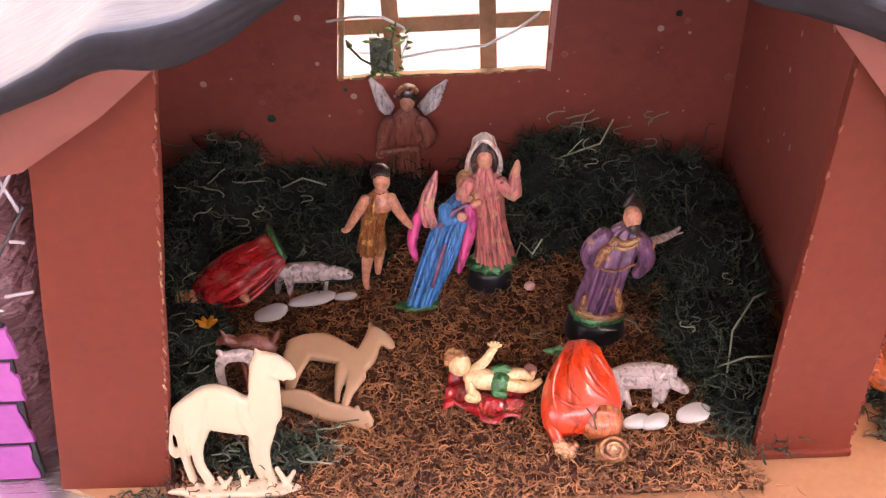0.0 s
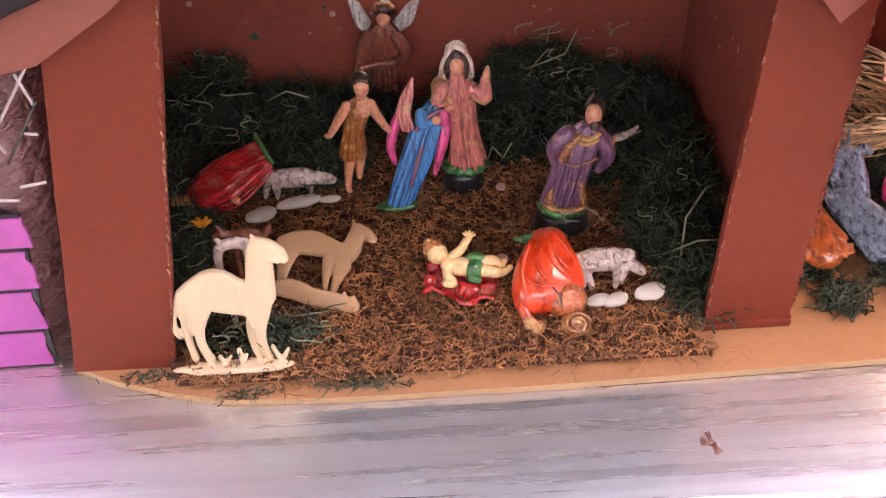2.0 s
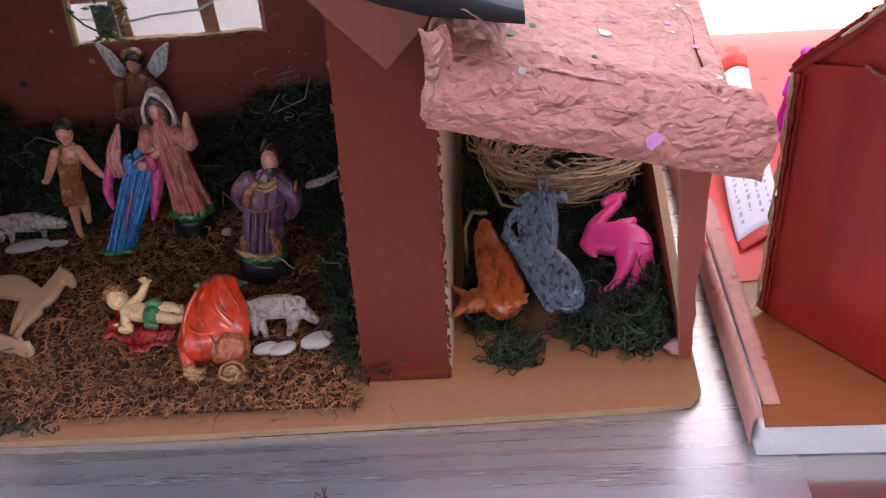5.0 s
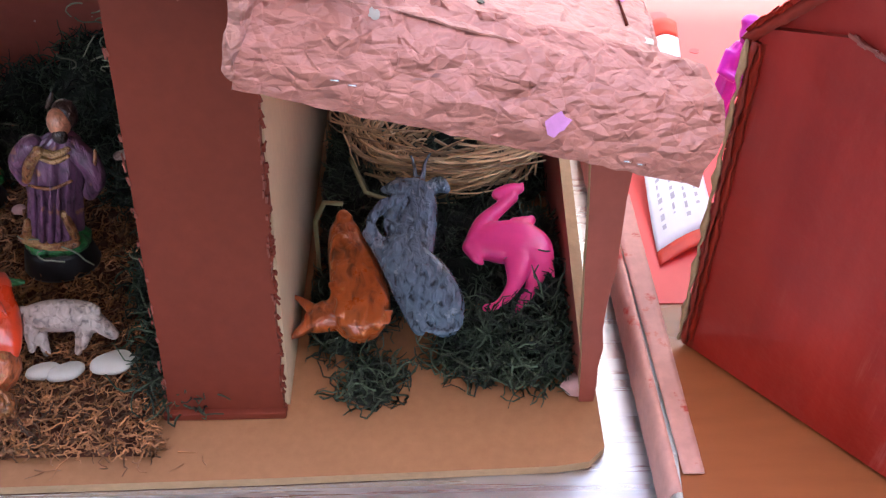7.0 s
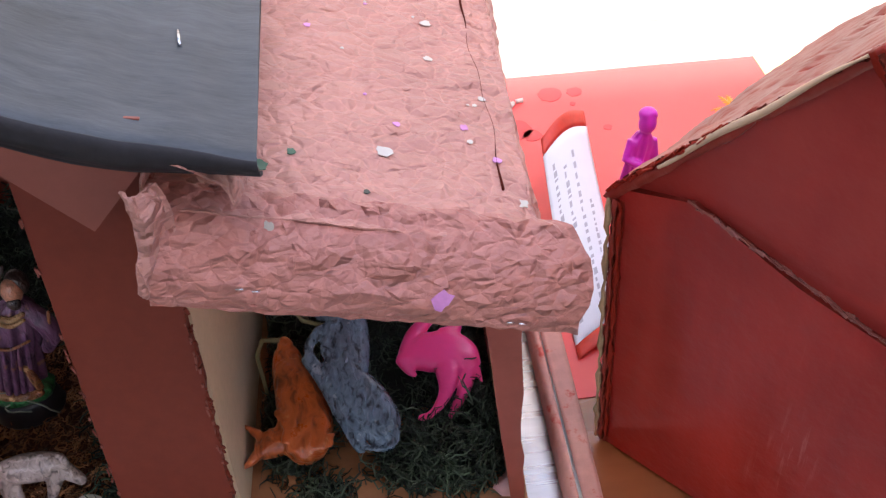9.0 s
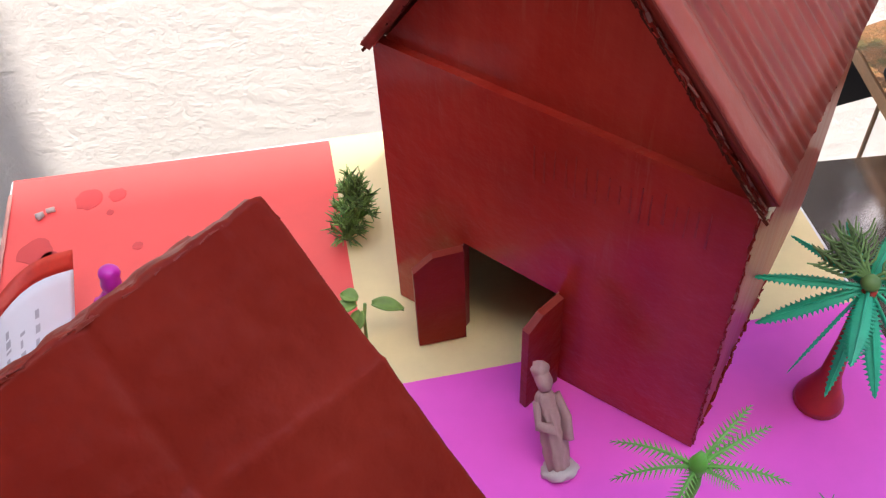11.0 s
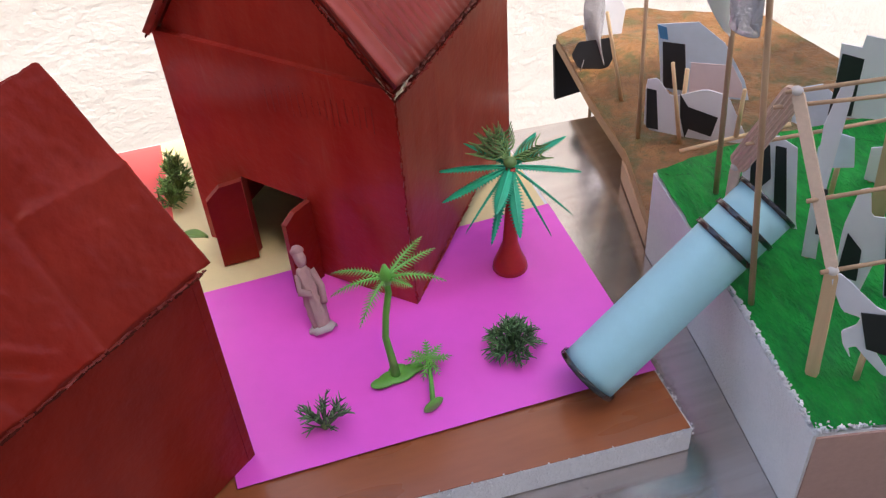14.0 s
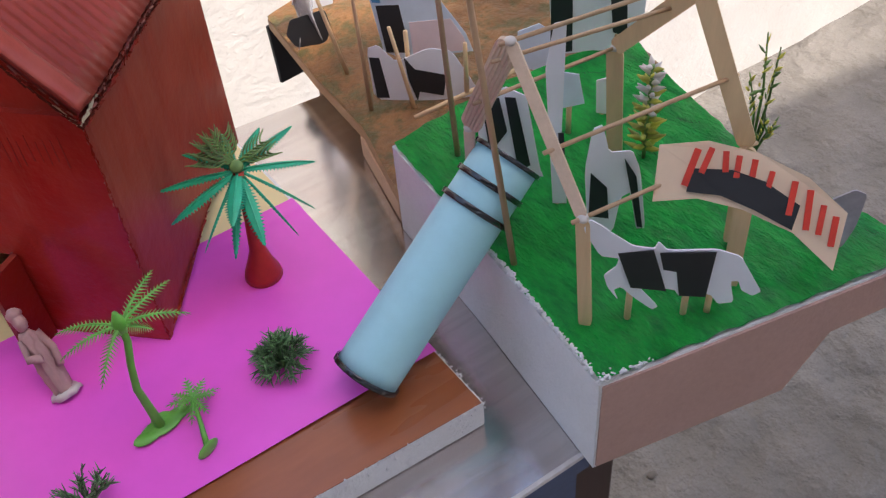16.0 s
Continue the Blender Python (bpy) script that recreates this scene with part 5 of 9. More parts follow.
torn_rim(hp(W + 0.001, HZ1 + 0.003, -0.004), hp(ap + 0.004, APEX - 0.008, -0.004), 60, 0.0024, REDHOUSE2, barn, 2)
torn_rim(hp(W + 0.002, HZ1 + 0.001, -0.002), hp(W + 0.002, HZ1 + 0.001, DEEP), 60, 0.0022, REDROOF, barn, 3)
torn_rim(hp(W + 0.001, HZ1 + 0.001, -0.005), hp(W - 0.006, HZ1 + 0.010, -0.005), 10, 0.0022, CREAM, barn, 21)
torn_rim(hp(W + 0.003, HZ1 + 0.001, -0.004), hp(W + 0.003, HZ1 + 0.003, 0.016), 10, 0.0022, CREAM, barn, 22)
torn_rim(hp(W + 0.003, HZ1 - 0.002, 0.0), hp(W + 0.003, HZ1 - 0.002, DEEP), 70, 0.0026, REDHOUSE2, barn, 23)
torn_rim(hp(W, HZ0 + 0.002, 0.0), hp(W, HZ1, 0.0), 60, 0.0018, REDHOUSE2, barn, 24)
torn_rim(hp(-0.001, HZ1 + 0.008, -0.003), hp(ap - 0.004, APEX - 0.008, -0.003), 40, 0.002, REDROOF, barn, 4)
torn_rim(hp(W, HZ0 + 0.003, 0.01), hp(W, HZ0 + 0.016, 0.10), 26, 0.0024, REDHOUSE2, barn, 5)
torn_rim(hp(W + 0.001, HZ1 + 0.006, -0.005), hp(ap + 0.004, APEX - 0.008, -0.005), 16, 0.0018, FLAP, barn, 41)
torn_rim(hp(W + 0.004, HZ1 + 0.002, 0.0), hp(W + 0.004, HZ1 + 0.002, DEEP), 14, 0.0020, FLAP, barn, 42)
torn_rim(hp(W, HZ0 + 0.01, -0.001), hp(W, HZ1, -0.001), 10, 0.0014, FLAP, barn, 43)
# Torn fibres, darkened to paint the shaded gaps along the roof edges.
for a, b, n_, sz, sd_ in ((hp(W + 0.003, HZ1, -0.006), hp(ap + 0.002, APEX - 0.006, -0.006), 60, 0.0018, 51), (hp(W + 0.003, HZ1 - 0.001, -0.004), hp(W + 0.003, HZ1 - 0.001, DEEP), 70, 0.0019, 52), (hp(-0.002, HZ1 + 0.003, -0.004), hp(ap - 0.002, APEX - 0.006, -0.005), 50, 0.0022, 53)):
    torn_rim(a, b, n_, sz, SEAM, barn, sd_)
s = Shape().grid(lambda u, v: hp(W + 0.006 + (ap - W - 0.006) * v, HZ1 + 0.0066 + 0.0035 * (1 - v) + (APEX - HZ1 - 0.001) * v + 0.0006 * math.sin(5 * u) + 0.0006 * noise.noise(Vector((u * 2, v * 12, 4))), -0.0065 + (0.0140 + 0.0012 * noise.noise(Vector((0, v * 16, 9)))) * u), 6, 40)
part("verge_strip", s, VERGE, barn, "pale red paper strip along the gable edge of the roof").modifiers.new("thick", "SOLIDIFY").thickness = 0.0010
# a row of dark stamped paint marks under the fold
rs = random.Random(31)
for k in range(17):
    s0 = 0.078 + 0.0046 * k + rs.uniform(-0.0005, 0.0005)
    za, zb = 0.903 + rs.uniform(-0.004, 0.003), 0.918 + rs.uniform(-0.003, 0.003)
    s = Shape().panel([hp(s0, za, -0.0002), hp(s0 + rs.uniform(0.0004, 0.0012), za, -0.0002), hp(s0 + 0.0005, zb, -0.0002), hp(s0, zb, -0.0002)], 0.0002, 0, 0)
    part("paint_mark", s, MARKS, fw)
# two door leaves folded outwards
for a, b, zt, drop in (((0.6445, 0.5390), (0.6200, 0.5385), 0.8395, 0.010), ((0.6805, 0.5025), (0.6615, 0.4905), 0.838, 0.006)):
    s = Shape().panel([(*a, HZ0), (*b, HZ0), (*b, zt - drop), (*(Vector(a).lerp(Vector(b), 0.6)), zt - 0.1 * drop), (*a, zt)], 0.004, 0, 1)
    lf_ = part("door", s, [REDHOUSE2, REDROOF], barn, "cardboard door leaf folded open")
    torn_rim((*b, zt - drop), (*a, zt), 8, 0.0013, FLAP, lf_, 61)

# the lower house nearer the front
NA, NB, NC = Vector((0.417, 0.400)), Vector((0.512, 0.291)), Vector((0.613, 0.370))
ND = NA + NC - NB
hut = thing("cardboard_hut", ((NA + NC) / 2).to_3d() + Vector((0, 0, PB)), "low brown-red cardboard house with a plain pitched roof", "model house")
NZ0, NZ1, NAP = PB + 0.0012, 0.914, 1.009
z3 = lambda p, z: (p.x, p.y, z)
R1, R2 = Vector((0.4635, 0.3300)), Vector((0.5700, 0.4095))
s = Shape().panel([z3(NA, NZ0), z3(NB, NZ0), z3(NB, 0.897), z3(NA.lerp(NB, 0.5), 0.9125), z3(NA.lerp(NB, 0.22), 0.927), z3(NA, NZ1 + 0.004)], 0.005, 0, 1)
part("end_wall", s, [REDEND, REDROOF], hut, "bright red brushed end wall")
inset = (NC - NB).normalized() * 0.003
s = Shape().panel([z3(NA + inset, 0.888), z3(NB + inset, 0.888), z3(NB + inset, NZ1 + 0.003), z3(R1 + inset, NAP), z3(NA + inset, NZ1 + 0.004)], 0.004, 0, 1)
part("gable", s, [REDGABLE, REDROOF], hut, "brown-red gable above a torn fold")
s = Shape().panel([z3(NB, NZ0), z3(NC, NZ0), z3(NC, NZ1), z3(NB, NZ1)], 0.005, 0, 1)
part("front_wall", s, [REDHOUSE2, REDHOUSE2], hut)
s = Shape().panel([z3(NC, NZ0), z3(ND, NZ0), z3(ND, NZ1), z3(R2, NAP - 0.006), z3(NC, NZ1)], 0.005, 0, 1)
part("gable_wall", s, [REDHOUSE2, REDHOUSE2], hut)
s = Shape().panel([z3(ND, NZ0), z3(NA, NZ0), z3(NA, NZ1), z3(ND, NZ1)], 0.005, 0, 1)
part("back_wall", s, [REDHOUSE2, REDROOF], hut)


def hut_slope(p, q, r, t, sgn):
    """Eave p to q, ridge r to t."""
    def fn(u, v):
        lo = p.lerp(q, u)
        hi = r.lerp(t, u)
        w_ = lo.lerp(hi, v)
        z = NZ1 + 0.004 + (NAP - NZ1 - 0.002) * v - (0.0 if sgn else 0.0055)
        crease = -0.0030 * math.exp(-abs(u - 0.55 - 0.10 * v) / 0.02) + 0.0026 * math.exp(-abs(v - 0.62 + 0.12 * u) / 0.03) - 0.0014 * math.exp(-abs(u - 0.25 + 0.2 * v) / 0.02)
        return (w_.x, w_.y, z + crease + 0.0016 * noise.noise(Vector((u * 5, v * 4, sgn))) + 0.0007 * noise.noise(Vector((u * 22, v * 16, sgn))) - 0.0007 * math.exp(-abs(noise.noise(Vector((u * 4, v * 3, 8 + sgn)))) / 0.03) + 0.0005 * noise.noise(Vector((u * 48, v * 34, sgn))) + 0.0020 * math.sin(55 * (u + 0.7 * v)) * math.exp(-((u - 0.33) ** 2 + (v - 0.14) ** 2) / 0.008))
    return Shape().grid(fn, 110, 70)


out = (NB - NA).normalized() * 0.005
fw2 = (NC - NB).normalized() * 0.005
for p, q, lab in ((NB + out - fw2, NC + out + fw2, 1), (NA - fw2 * 0.15, ND + fw2, 0)):
    r = part("roof_slope", hut_slope(p, q, R1 - fw2 * (1 if lab else 0.15), R2 + fw2, lab), REDHOUSE2 if lab else REDROOF, hut, "creased brown-red roof panel")
    k = r.modifiers.new("thick", "SOLIDIFY")
    k.thickness, k.offset = 0.004, -1 if lab else 1
torn_rim(z3(NA - fw2 * 0.3, NZ1 + 0.005), z3(NA.lerp(R1, 0.5) - fw2 * 0.3, (NZ1 + NAP) / 2 + 0.004), 34, 0.0026, REDHOUSE2, hut, 7)
edge = [z3(NA.lerp(R1, q) - fw2 * (0.35 + 0.08 * math.sin(9 * q)), NZ1 + 0.0035 + (NAP - NZ1 - 0.002) * q + 0.0006 * math.sin(17 * q)) for q in np.linspace(0.24, 0.99, 24)]
part("cut_edge", Shape().tube(edge, [0.0004 + 0.0009 * abs(math.sin(3.1 * k_ / 23 + 0.3)) for k_ in range(24)], 6), TANBOX, hut, "bare pale paper along the gable's cut edge")
for dx_, mm in ((0.0, RAW), (0.0026, REDROOF), (0.005, REDHOUSE2)):
    q_ = NA + (NB - NA).normalized() * (dx_ - 0.001) - fw2 * 0.25
    part("cut_edge", Shape().tube([(q_.x + 0.0005 * math.sin(9 * k_ + dx_ * 900), q_.y, NZ0 + 0.002 + (NZ1 - NZ0 - 0.002) * k_ / 30) for k_ in range(31)], [0.0010 + 0.0005 * math.sin(5 * k_ + dx_ * 1000) for k_ in range(31)], 6), mm, hut, "bare corrugated edge")
torn_rim(z3(R1, NAP + 0.001), z3(R2, NAP + 0.001), 40, 0.0016, REDROOF, hut, 8)
# Darkened fibres paint in the shade of the hut roof's open seams.
torn_rim(z3(NB + out - fw2 * 1.1, NZ1 + 0.004), z3(R1 - fw2 * 1.1, NAP), 80, 0.0024, SEAM, hut, 54)
torn_rim(z3(NB + out - fw2 * 0.4, NZ1 + 0.0065), z3(R1 - fw2 * 0.4, NAP + 0.0035), 50, 0.0020, REDROOF, hut, 55)
torn_rim(z3(NA - fw2 * 0.2, NZ1 + 0.006), z3(R1 - fw2 * 0.2, NAP + 0.001), 50, 0.0020, SEAM, hut, 56)
torn_rim(z3(NB + out, NZ1 + 0.001), z3(NC + out, NZ1 + 0.001), 70, 0.0020, SEAM, hut, 57)
torn_rim(z3(NC + fw2 * 1.1, NZ1 + 0.001), z3(R2 + fw2 * 1.1, NAP - 0.002), 60, 0.0018, SEAM, hut, 58)
torn_rim(z3(NB + out, NZ1 + 0.002), z3(NC + out, NZ1 + 0.002), 60, 0.0018, REDROOF, hut, 9)
torn_rim(z3(NC + fw2, NZ1 + 0.003), z3(R2 + fw2, NAP), 50, 0.0016, REDROOF, hut, 10)
torn_rim(z3(NA, NZ0 + 0.002), z3(NA, NZ1), 60, 0.0020, REDROOF, hut, 11)
torn_rim(z3(NA.lerp(NB, 0.22) - inset * 0.3, 0.9275), z3(NB - inset * 0.3, 0.8975), 70, 0.0020, FLAP, hut, 12)


# ---- moulded figures: each is one plain mesh ----
def lying(frm, to, spin=0):
    """The pose that carries a figure's z axis from one place towards another."""
    d = (Vector(to) - Vector(frm)).normalized()
    return Matrix.Translation(frm) @ d.to_track_quat("Z", "Y").to_matrix().to_4x4() @ pose(0, 0, 0, 0, 0, spin)


def leaning(x, y, z, lean=0, yaw=0, turn=0):
    """Stands a figure at a place, leaning back by so many degrees."""
    return Matrix.Translation((x, y, z)) @ Matrix.Rotation(radians(yaw), 4, "Z") @ Matrix.Rotation(radians(-lean), 4, "X") @ Matrix.Rotation(radians(turn), 4, "Z")


def rod(s_, rows, mat=0, y=0.0, n=12):
    """A rounded limb through rows of (x, z, radius) in millimetres, y in front of the middle plane."""
    s_.limb([(x / 1000, y / 1000, z / 1000) for x, z, r in rows], [r / 1000 for x, z, r in rows], n, mat)
    return s_


def flattened(s_, half):
    """Press a figure towards its middle plane, as flat moulds do; half: its half thickness."""
    s_.v = [(x, half * math.tanh(y / half), z) for x, y, z in s_.v]
    return s_


def fold_lines(s_, n, z0, z1, width, bend, y, r, mat, seed):
    """Raised drapery folds down the front of a robe."""
    rr = random.Random(seed)
    for i in range(n):
        q = (i + 0.5) / n * 2 - 1 + rr.uniform(-0.12, 0.12)
        pts = [(x / 1000, yy / 1000, z / 1000) for x, yy, z in (
            (bend(t)[0] + q * width(t) * 0.86, bend(t)[1] - y(t) * math.sqrt(max(0.05, 1 - q * q * 0.8)), z0 + (z1 - z0) * t) for t in (0.0, 0.3 + rr.uniform(-0.1, 0.1), 0.65, 0.8 + rr.uniform(0, 0.2)))]
        s_.limb(pts, [r / 1000, 0.8 * r / 1000, 0.7 * r / 1000, 0.3 * r / 1000], 6, mat)
    return s_


def rings(rows):
    return [tuple(v / 1000 for v in r) for r in rows]


def rose_woman():
    s_ = Shape()
    s_.loft(rings([(0, 0, 0, 14.0, 13.0), (1.5, 0, 0, 14.5, 13.4), (9, 0, 0, 12.4, 11.6), (13, 0, 0, 11.6, 10.8)]), mat=4)
    s_.loft(rings([(13, 1.5, 0, 14.6, 12.4), (15.5, 1.5, 0, 15.2, 12.8), (19, 1.5, 0, 13.0, 11)]), 7, 0.04, mat=3)
    s_.loft(rings([(17, 2.4, 0, 13.4, 11.0), (22, 2.6, 0, 12.6, 10.4), (32, 1.8, 0, 10.6, 9.2), (45, 0.8, 0, 9.4, 8.6), (56, 0.0, 0, 9.6, 8.4), (66, -1.0, 0, 10.2, 8.0), (74, -1.8, 0, 9.0, 7), (79, -1.8, 0, 5.6, 5.4), (83, -1.8, 0, 3.8, 3.8)]), 9, 0.10, mat=0, twist=0.25)
    fold_lines(s_, 6, 20, 72, lambda t: 12.5 - 4.5 * min(1, t * 1.6), lambda t: (2.6 - 4.0 * t, 0), lambda t: 10.4 - 2.6 * t, 1.5, 0, 3)
    s_.ball((-0.0017, -0.0020, 0.0880), (0.0048, 0.0052, 0.0068), 1)
    s_.ball((-0.0017, 0.0006, 0.0905), (0.0062, 0.0058, 0.0082), 5)
    for q in (-1, 1):
        s_.limb([(-0.0017 + q * 0.0046, -0.0022, 0.0925), (-0.0017 + q * 0.0058, -0.0018, 0.0860), (-0.0017 + q * 0.0056, -0.0012, 0.0790)], [0.0016, 0.0020, 0.0012], 7, 5)
    s_.loft(rings([(72, -2, 4, 10.6, 5), (82, -1.8, 4, 8.6, 5.2), (91, -1.7, 3.8, 7.8, 5.2), (98, -1.7, 3, 6.4, 5), (101, -1.7, 2, 3.0, 3.2)]), 5, 0.05, mat=2)
    s_.limb([(-0.0118, 0, 0.0805), (-0.0096, -0.0010, 0.0910), (-0.0017, -0.0018, 0.1000), (0.0060, -0.0010, 0.0910), (0.0076, 0, 0.0790)], 0.0014, 7, 2)
    rod(s_, [(7.0, 73, 4.2), (14.5, 65, 4.4), (15.0, 73, 3.8), (15.2, 78, 3.0)], 0, -4)
    rod(s_, [(15.2, 79, 2.8), (16.2, 83.5, 2.2), (16.6, 87, 1.2)], 1, -5)
    rod(s_, [(-10.5, 74, 4.2), (-15.2, 65, 4.0), (-9.5, 61.5, 3.2)], 0, -4)
    rod(s_, [(-9.0, 61.5, 2.6), (-5.0, 63.0, 2.0)], 1, -8)
    return s_, [PINKROBE, SKIN, VEIL, GREENBASE, DARKBASE, HAIR]


def blue_woman():
    """Slips sideways as it leans: the middle line runs from the foot to the head."""
    s_ = Shape()
    mid = lambda z: -1.0 + 0.415 * z
    s_.loft(rings([(-1, -2, 0, 13.0, 8.0), (0.6, -2, 0, 13.6, 8.4), (2.4, -1.6, 0, 11.0, 7.0)]), 5, 0.05, mat=3)
    s_.loft(rings([(1, mid(1), 0, 8.2, 7.0), (12, mid(12), 0, 9.2, 7.6), (26, mid(26), 0, 10.2, 8.0), (40, mid(40), 0, 10.8, 8.0), (52, mid(52), 0, 10.4, 7.6), (62, mid(62), 0, 8.2, 6.4), (67, mid(67), 0, 5.0, 4.8)]), 10, 0.10, mat=0, twist=0.1)
    fold_lines(s_, 6, 2, 56, lambda t: 8.4 + 2.0 * t, lambda t: (mid(54 * t), 0), lambda t: 7.2, 1.5, 0, 5)
    s_.ball((mid(72) / 1000, -0.0014, 0.0720), (0.0050, 0.0054, 0.0064), 1)
    s_.ball((mid(74) / 1000, 0.0012, 0.0742), (0.0060, 0.0056, 0.0068), 4)
    rod(s_, [(-1.8, 28, 1.6), (-3.2, 40, 3.2), (1.2, 54, 3.4), (8.0, 64, 3.0)], 2, 2)
    rod(s_, [(23.5, 20, 1.6), (27.5, 34, 3.4), (31.0, 48, 4.2), (30.5, 60, 4.2), (26.5, 66, 3.0)], 2, 1)
    for dx, r in ((-1.8, 1.8), (1.0, 2.4), (3.4, 1.8)):
        rod(s_, [(7.6 + dx, 50, r), (5.2 + dx, 60, r * 1.1), (8.6 + dx * 0.8, 71, r), (13.0, 81, r * 0.45)], 6, -2 - 0.6 * r, 8)
    rod(s_, [(17, 60, 4.0), (17.5, 53, 3.6), (24, 54, 2.8)], 0, -6)
    rod(s_, [(30, 60, 3.8), (31, 54, 3.4), (27, 55, 2.8)], 2, -5)
    s_.ball((0.0262, -0.0095, 0.0560), (0.0030, 0.0024, 0.0032), 1)
    rod(s_, [(16.5, 40, 1.4), (12.0, 28, 1.8), (7.5, 14, 1.2)], 5, -7.6, 7)
    rod(s_, [(13.0, 50, 1.6), (22, 58, 1.8), (30, 62, 1.4)], 5, -7.0, 7)
    return s_, [BLUEROBE, SKIN, CAPEPINK, GREENBASE, GOLD, VIOLET, PINKROBE]


def herder():
    s_ = Shape()
    s_.loft(rings([(28, 1.0, 0, 8.2, 6.4), (34, 1.8, 0, 8.2, 6.4), (46, 3.6, 0, 6.6, 5.4), (54, 5.4, 0, 7.2, 5.8), (62, 7.6, 0, 8.0, 5.8), (68, 8.8, 0, 6.6, 5), (71, 9.4, 0, 3.6, 3.6)]), 8, 0.09, mat=0)
    s_.loft(rings([(60, 9.8, -2.2, 5.8, 4.2), (66, 10.2, -1.6, 5.4, 4.2), (70.5, 10.2, -0.8, 3.6, 3.4)]), mat=1)
    rod(s_, [(0.2, 31, 3.9), (-2.0, 22, 3.5), (-3.6, 13, 2.6), (-4.4, 4, 1.9), (-3.6, 1.5, 1.7)], 1)
    rod(s_, [(5.6, 31, 3.9), (5.0, 24, 3.4), (3.8, 15, 2.3), (3.4, 11, 1.8)], 1, 2)
    rod(s_, [(1.2, 66.0, 3.4), (-4.6, 57, 3.0), (-9.2, 49.5, 2.4), (-12.0, 45.5, 1.9), (-14.0, 45.6, 1.4)], 1, -1)
    rod(s_, [(15.4, 66.5, 3.4), (18.8, 58, 3.0), (23.0, 50.0, 2.4), (26.4, 46.0, 1.8), (29.0, 44.5, 1.4)], 1, -1)
    s_.limb([(0.0095, 0, 0.069), (0.0105, 0, 0.074)], 0.0029, 8, 1)
    s_.ball((0.0112, -0.0012, 0.0785), (0.0050, 0.0054, 0.0064), 1)
    s_.ball((0.0106, 0.0012, 0.0820), (0.0059, 0.0058, 0.0058), 2)
    rod(s_, [(6.8, 83.0, 1.2), (10.6, 84.6, 1.5), (15.4, 82.6, 1.2)], 2, -3.2, 7)
    return s_, [TUNIC, SKIN, HAIR]


def winged():
    s_ = Shape()
    s_.loft(rings([(0, -2.0, 0, 10.4, 8), (19, -1.0, 0, 10.6, 8), (36, 0, 0, 10.4, 7.6), (48, 1.2, 0, 11, 7.6), (56, 2.2, 0, 10.4, 7), (61, 3.0, 0, 5.4, 5)]), 9, 0.08, mat=0)
    fold_lines(s_, 5, 2, 34, lambda t: 9.5, lambda t: (-2 + 1.8 * t, 0), lambda t: 7.6, 1.4, 0, 8)
    s_.ball((0.0036, -0.0014, 0.0675), (0.0050, 0.0054, 0.0066), 1)
    s_.ball((0.0042, 0.0010, 0.0720), (0.0078, 0.0060, 0.0072), 2)
    for k in range(5):
        a = 0.5 + 0.55 * k
        s_.ball((0.0042 + 0.0064 * math.cos(a), -0.0020, 0.0722 + 0.0062 * math.sin(a)), (0.0022, 0.0022, 0.0020), 4, None, 8, 6)
    rod(s_, [(-9.0, 55, 4.6), (-13.0, 46, 4.6), (-15.0, 38, 4.2), (-16.5, 33, 3.4)], 0, -3)
    rod(s_, [(12.0, 53, 4.6), (17.0, 43, 4.6), (14.5, 37, 4.0), (8.0, 36, 3.0)], 0, -4)
    rod(s_, [(-16.0, 33.5, 2.6), (-3, 36, 2.6), (9.0, 36.5, 2.4)], 0, -8.5)
    s_.ball((-0.0170, -0.0060, 0.0310), (0.0030, 0.0024, 0.0032), 1)
    for q, tipx, tipz in ((-1, -19.5, 83.0), (1, 30.0, 79.5)):
        root = Vector((-6.5 if q < 0 else 11.0, 0, 60.0))
        tip = Vector((tipx, 0, tipz))
        for k in range(7):
            f_ = k / 6
            e = root.lerp(tip, 1.0 - 0.48 * f_) + Vector((q * 3.2 * f_, 0, -7.5 * f_))
            b = root + Vector((q * 0.4 * k, 0, 1.0 - 1.0 * k))
            m_ = b.lerp(e, 0.55) + Vector((q * 0.4, 0, 1.4))
            s_.tube([Vector((p.x, 3.0 + 0.3 * k, p.z)) / 1000 for p in (b, m_, e)], [0.0024, 0.0036, 0.0015], 7, 3, 0.45)
    return s_, [BRONZE, SKIN, HAIR, WINGS, GOLD]


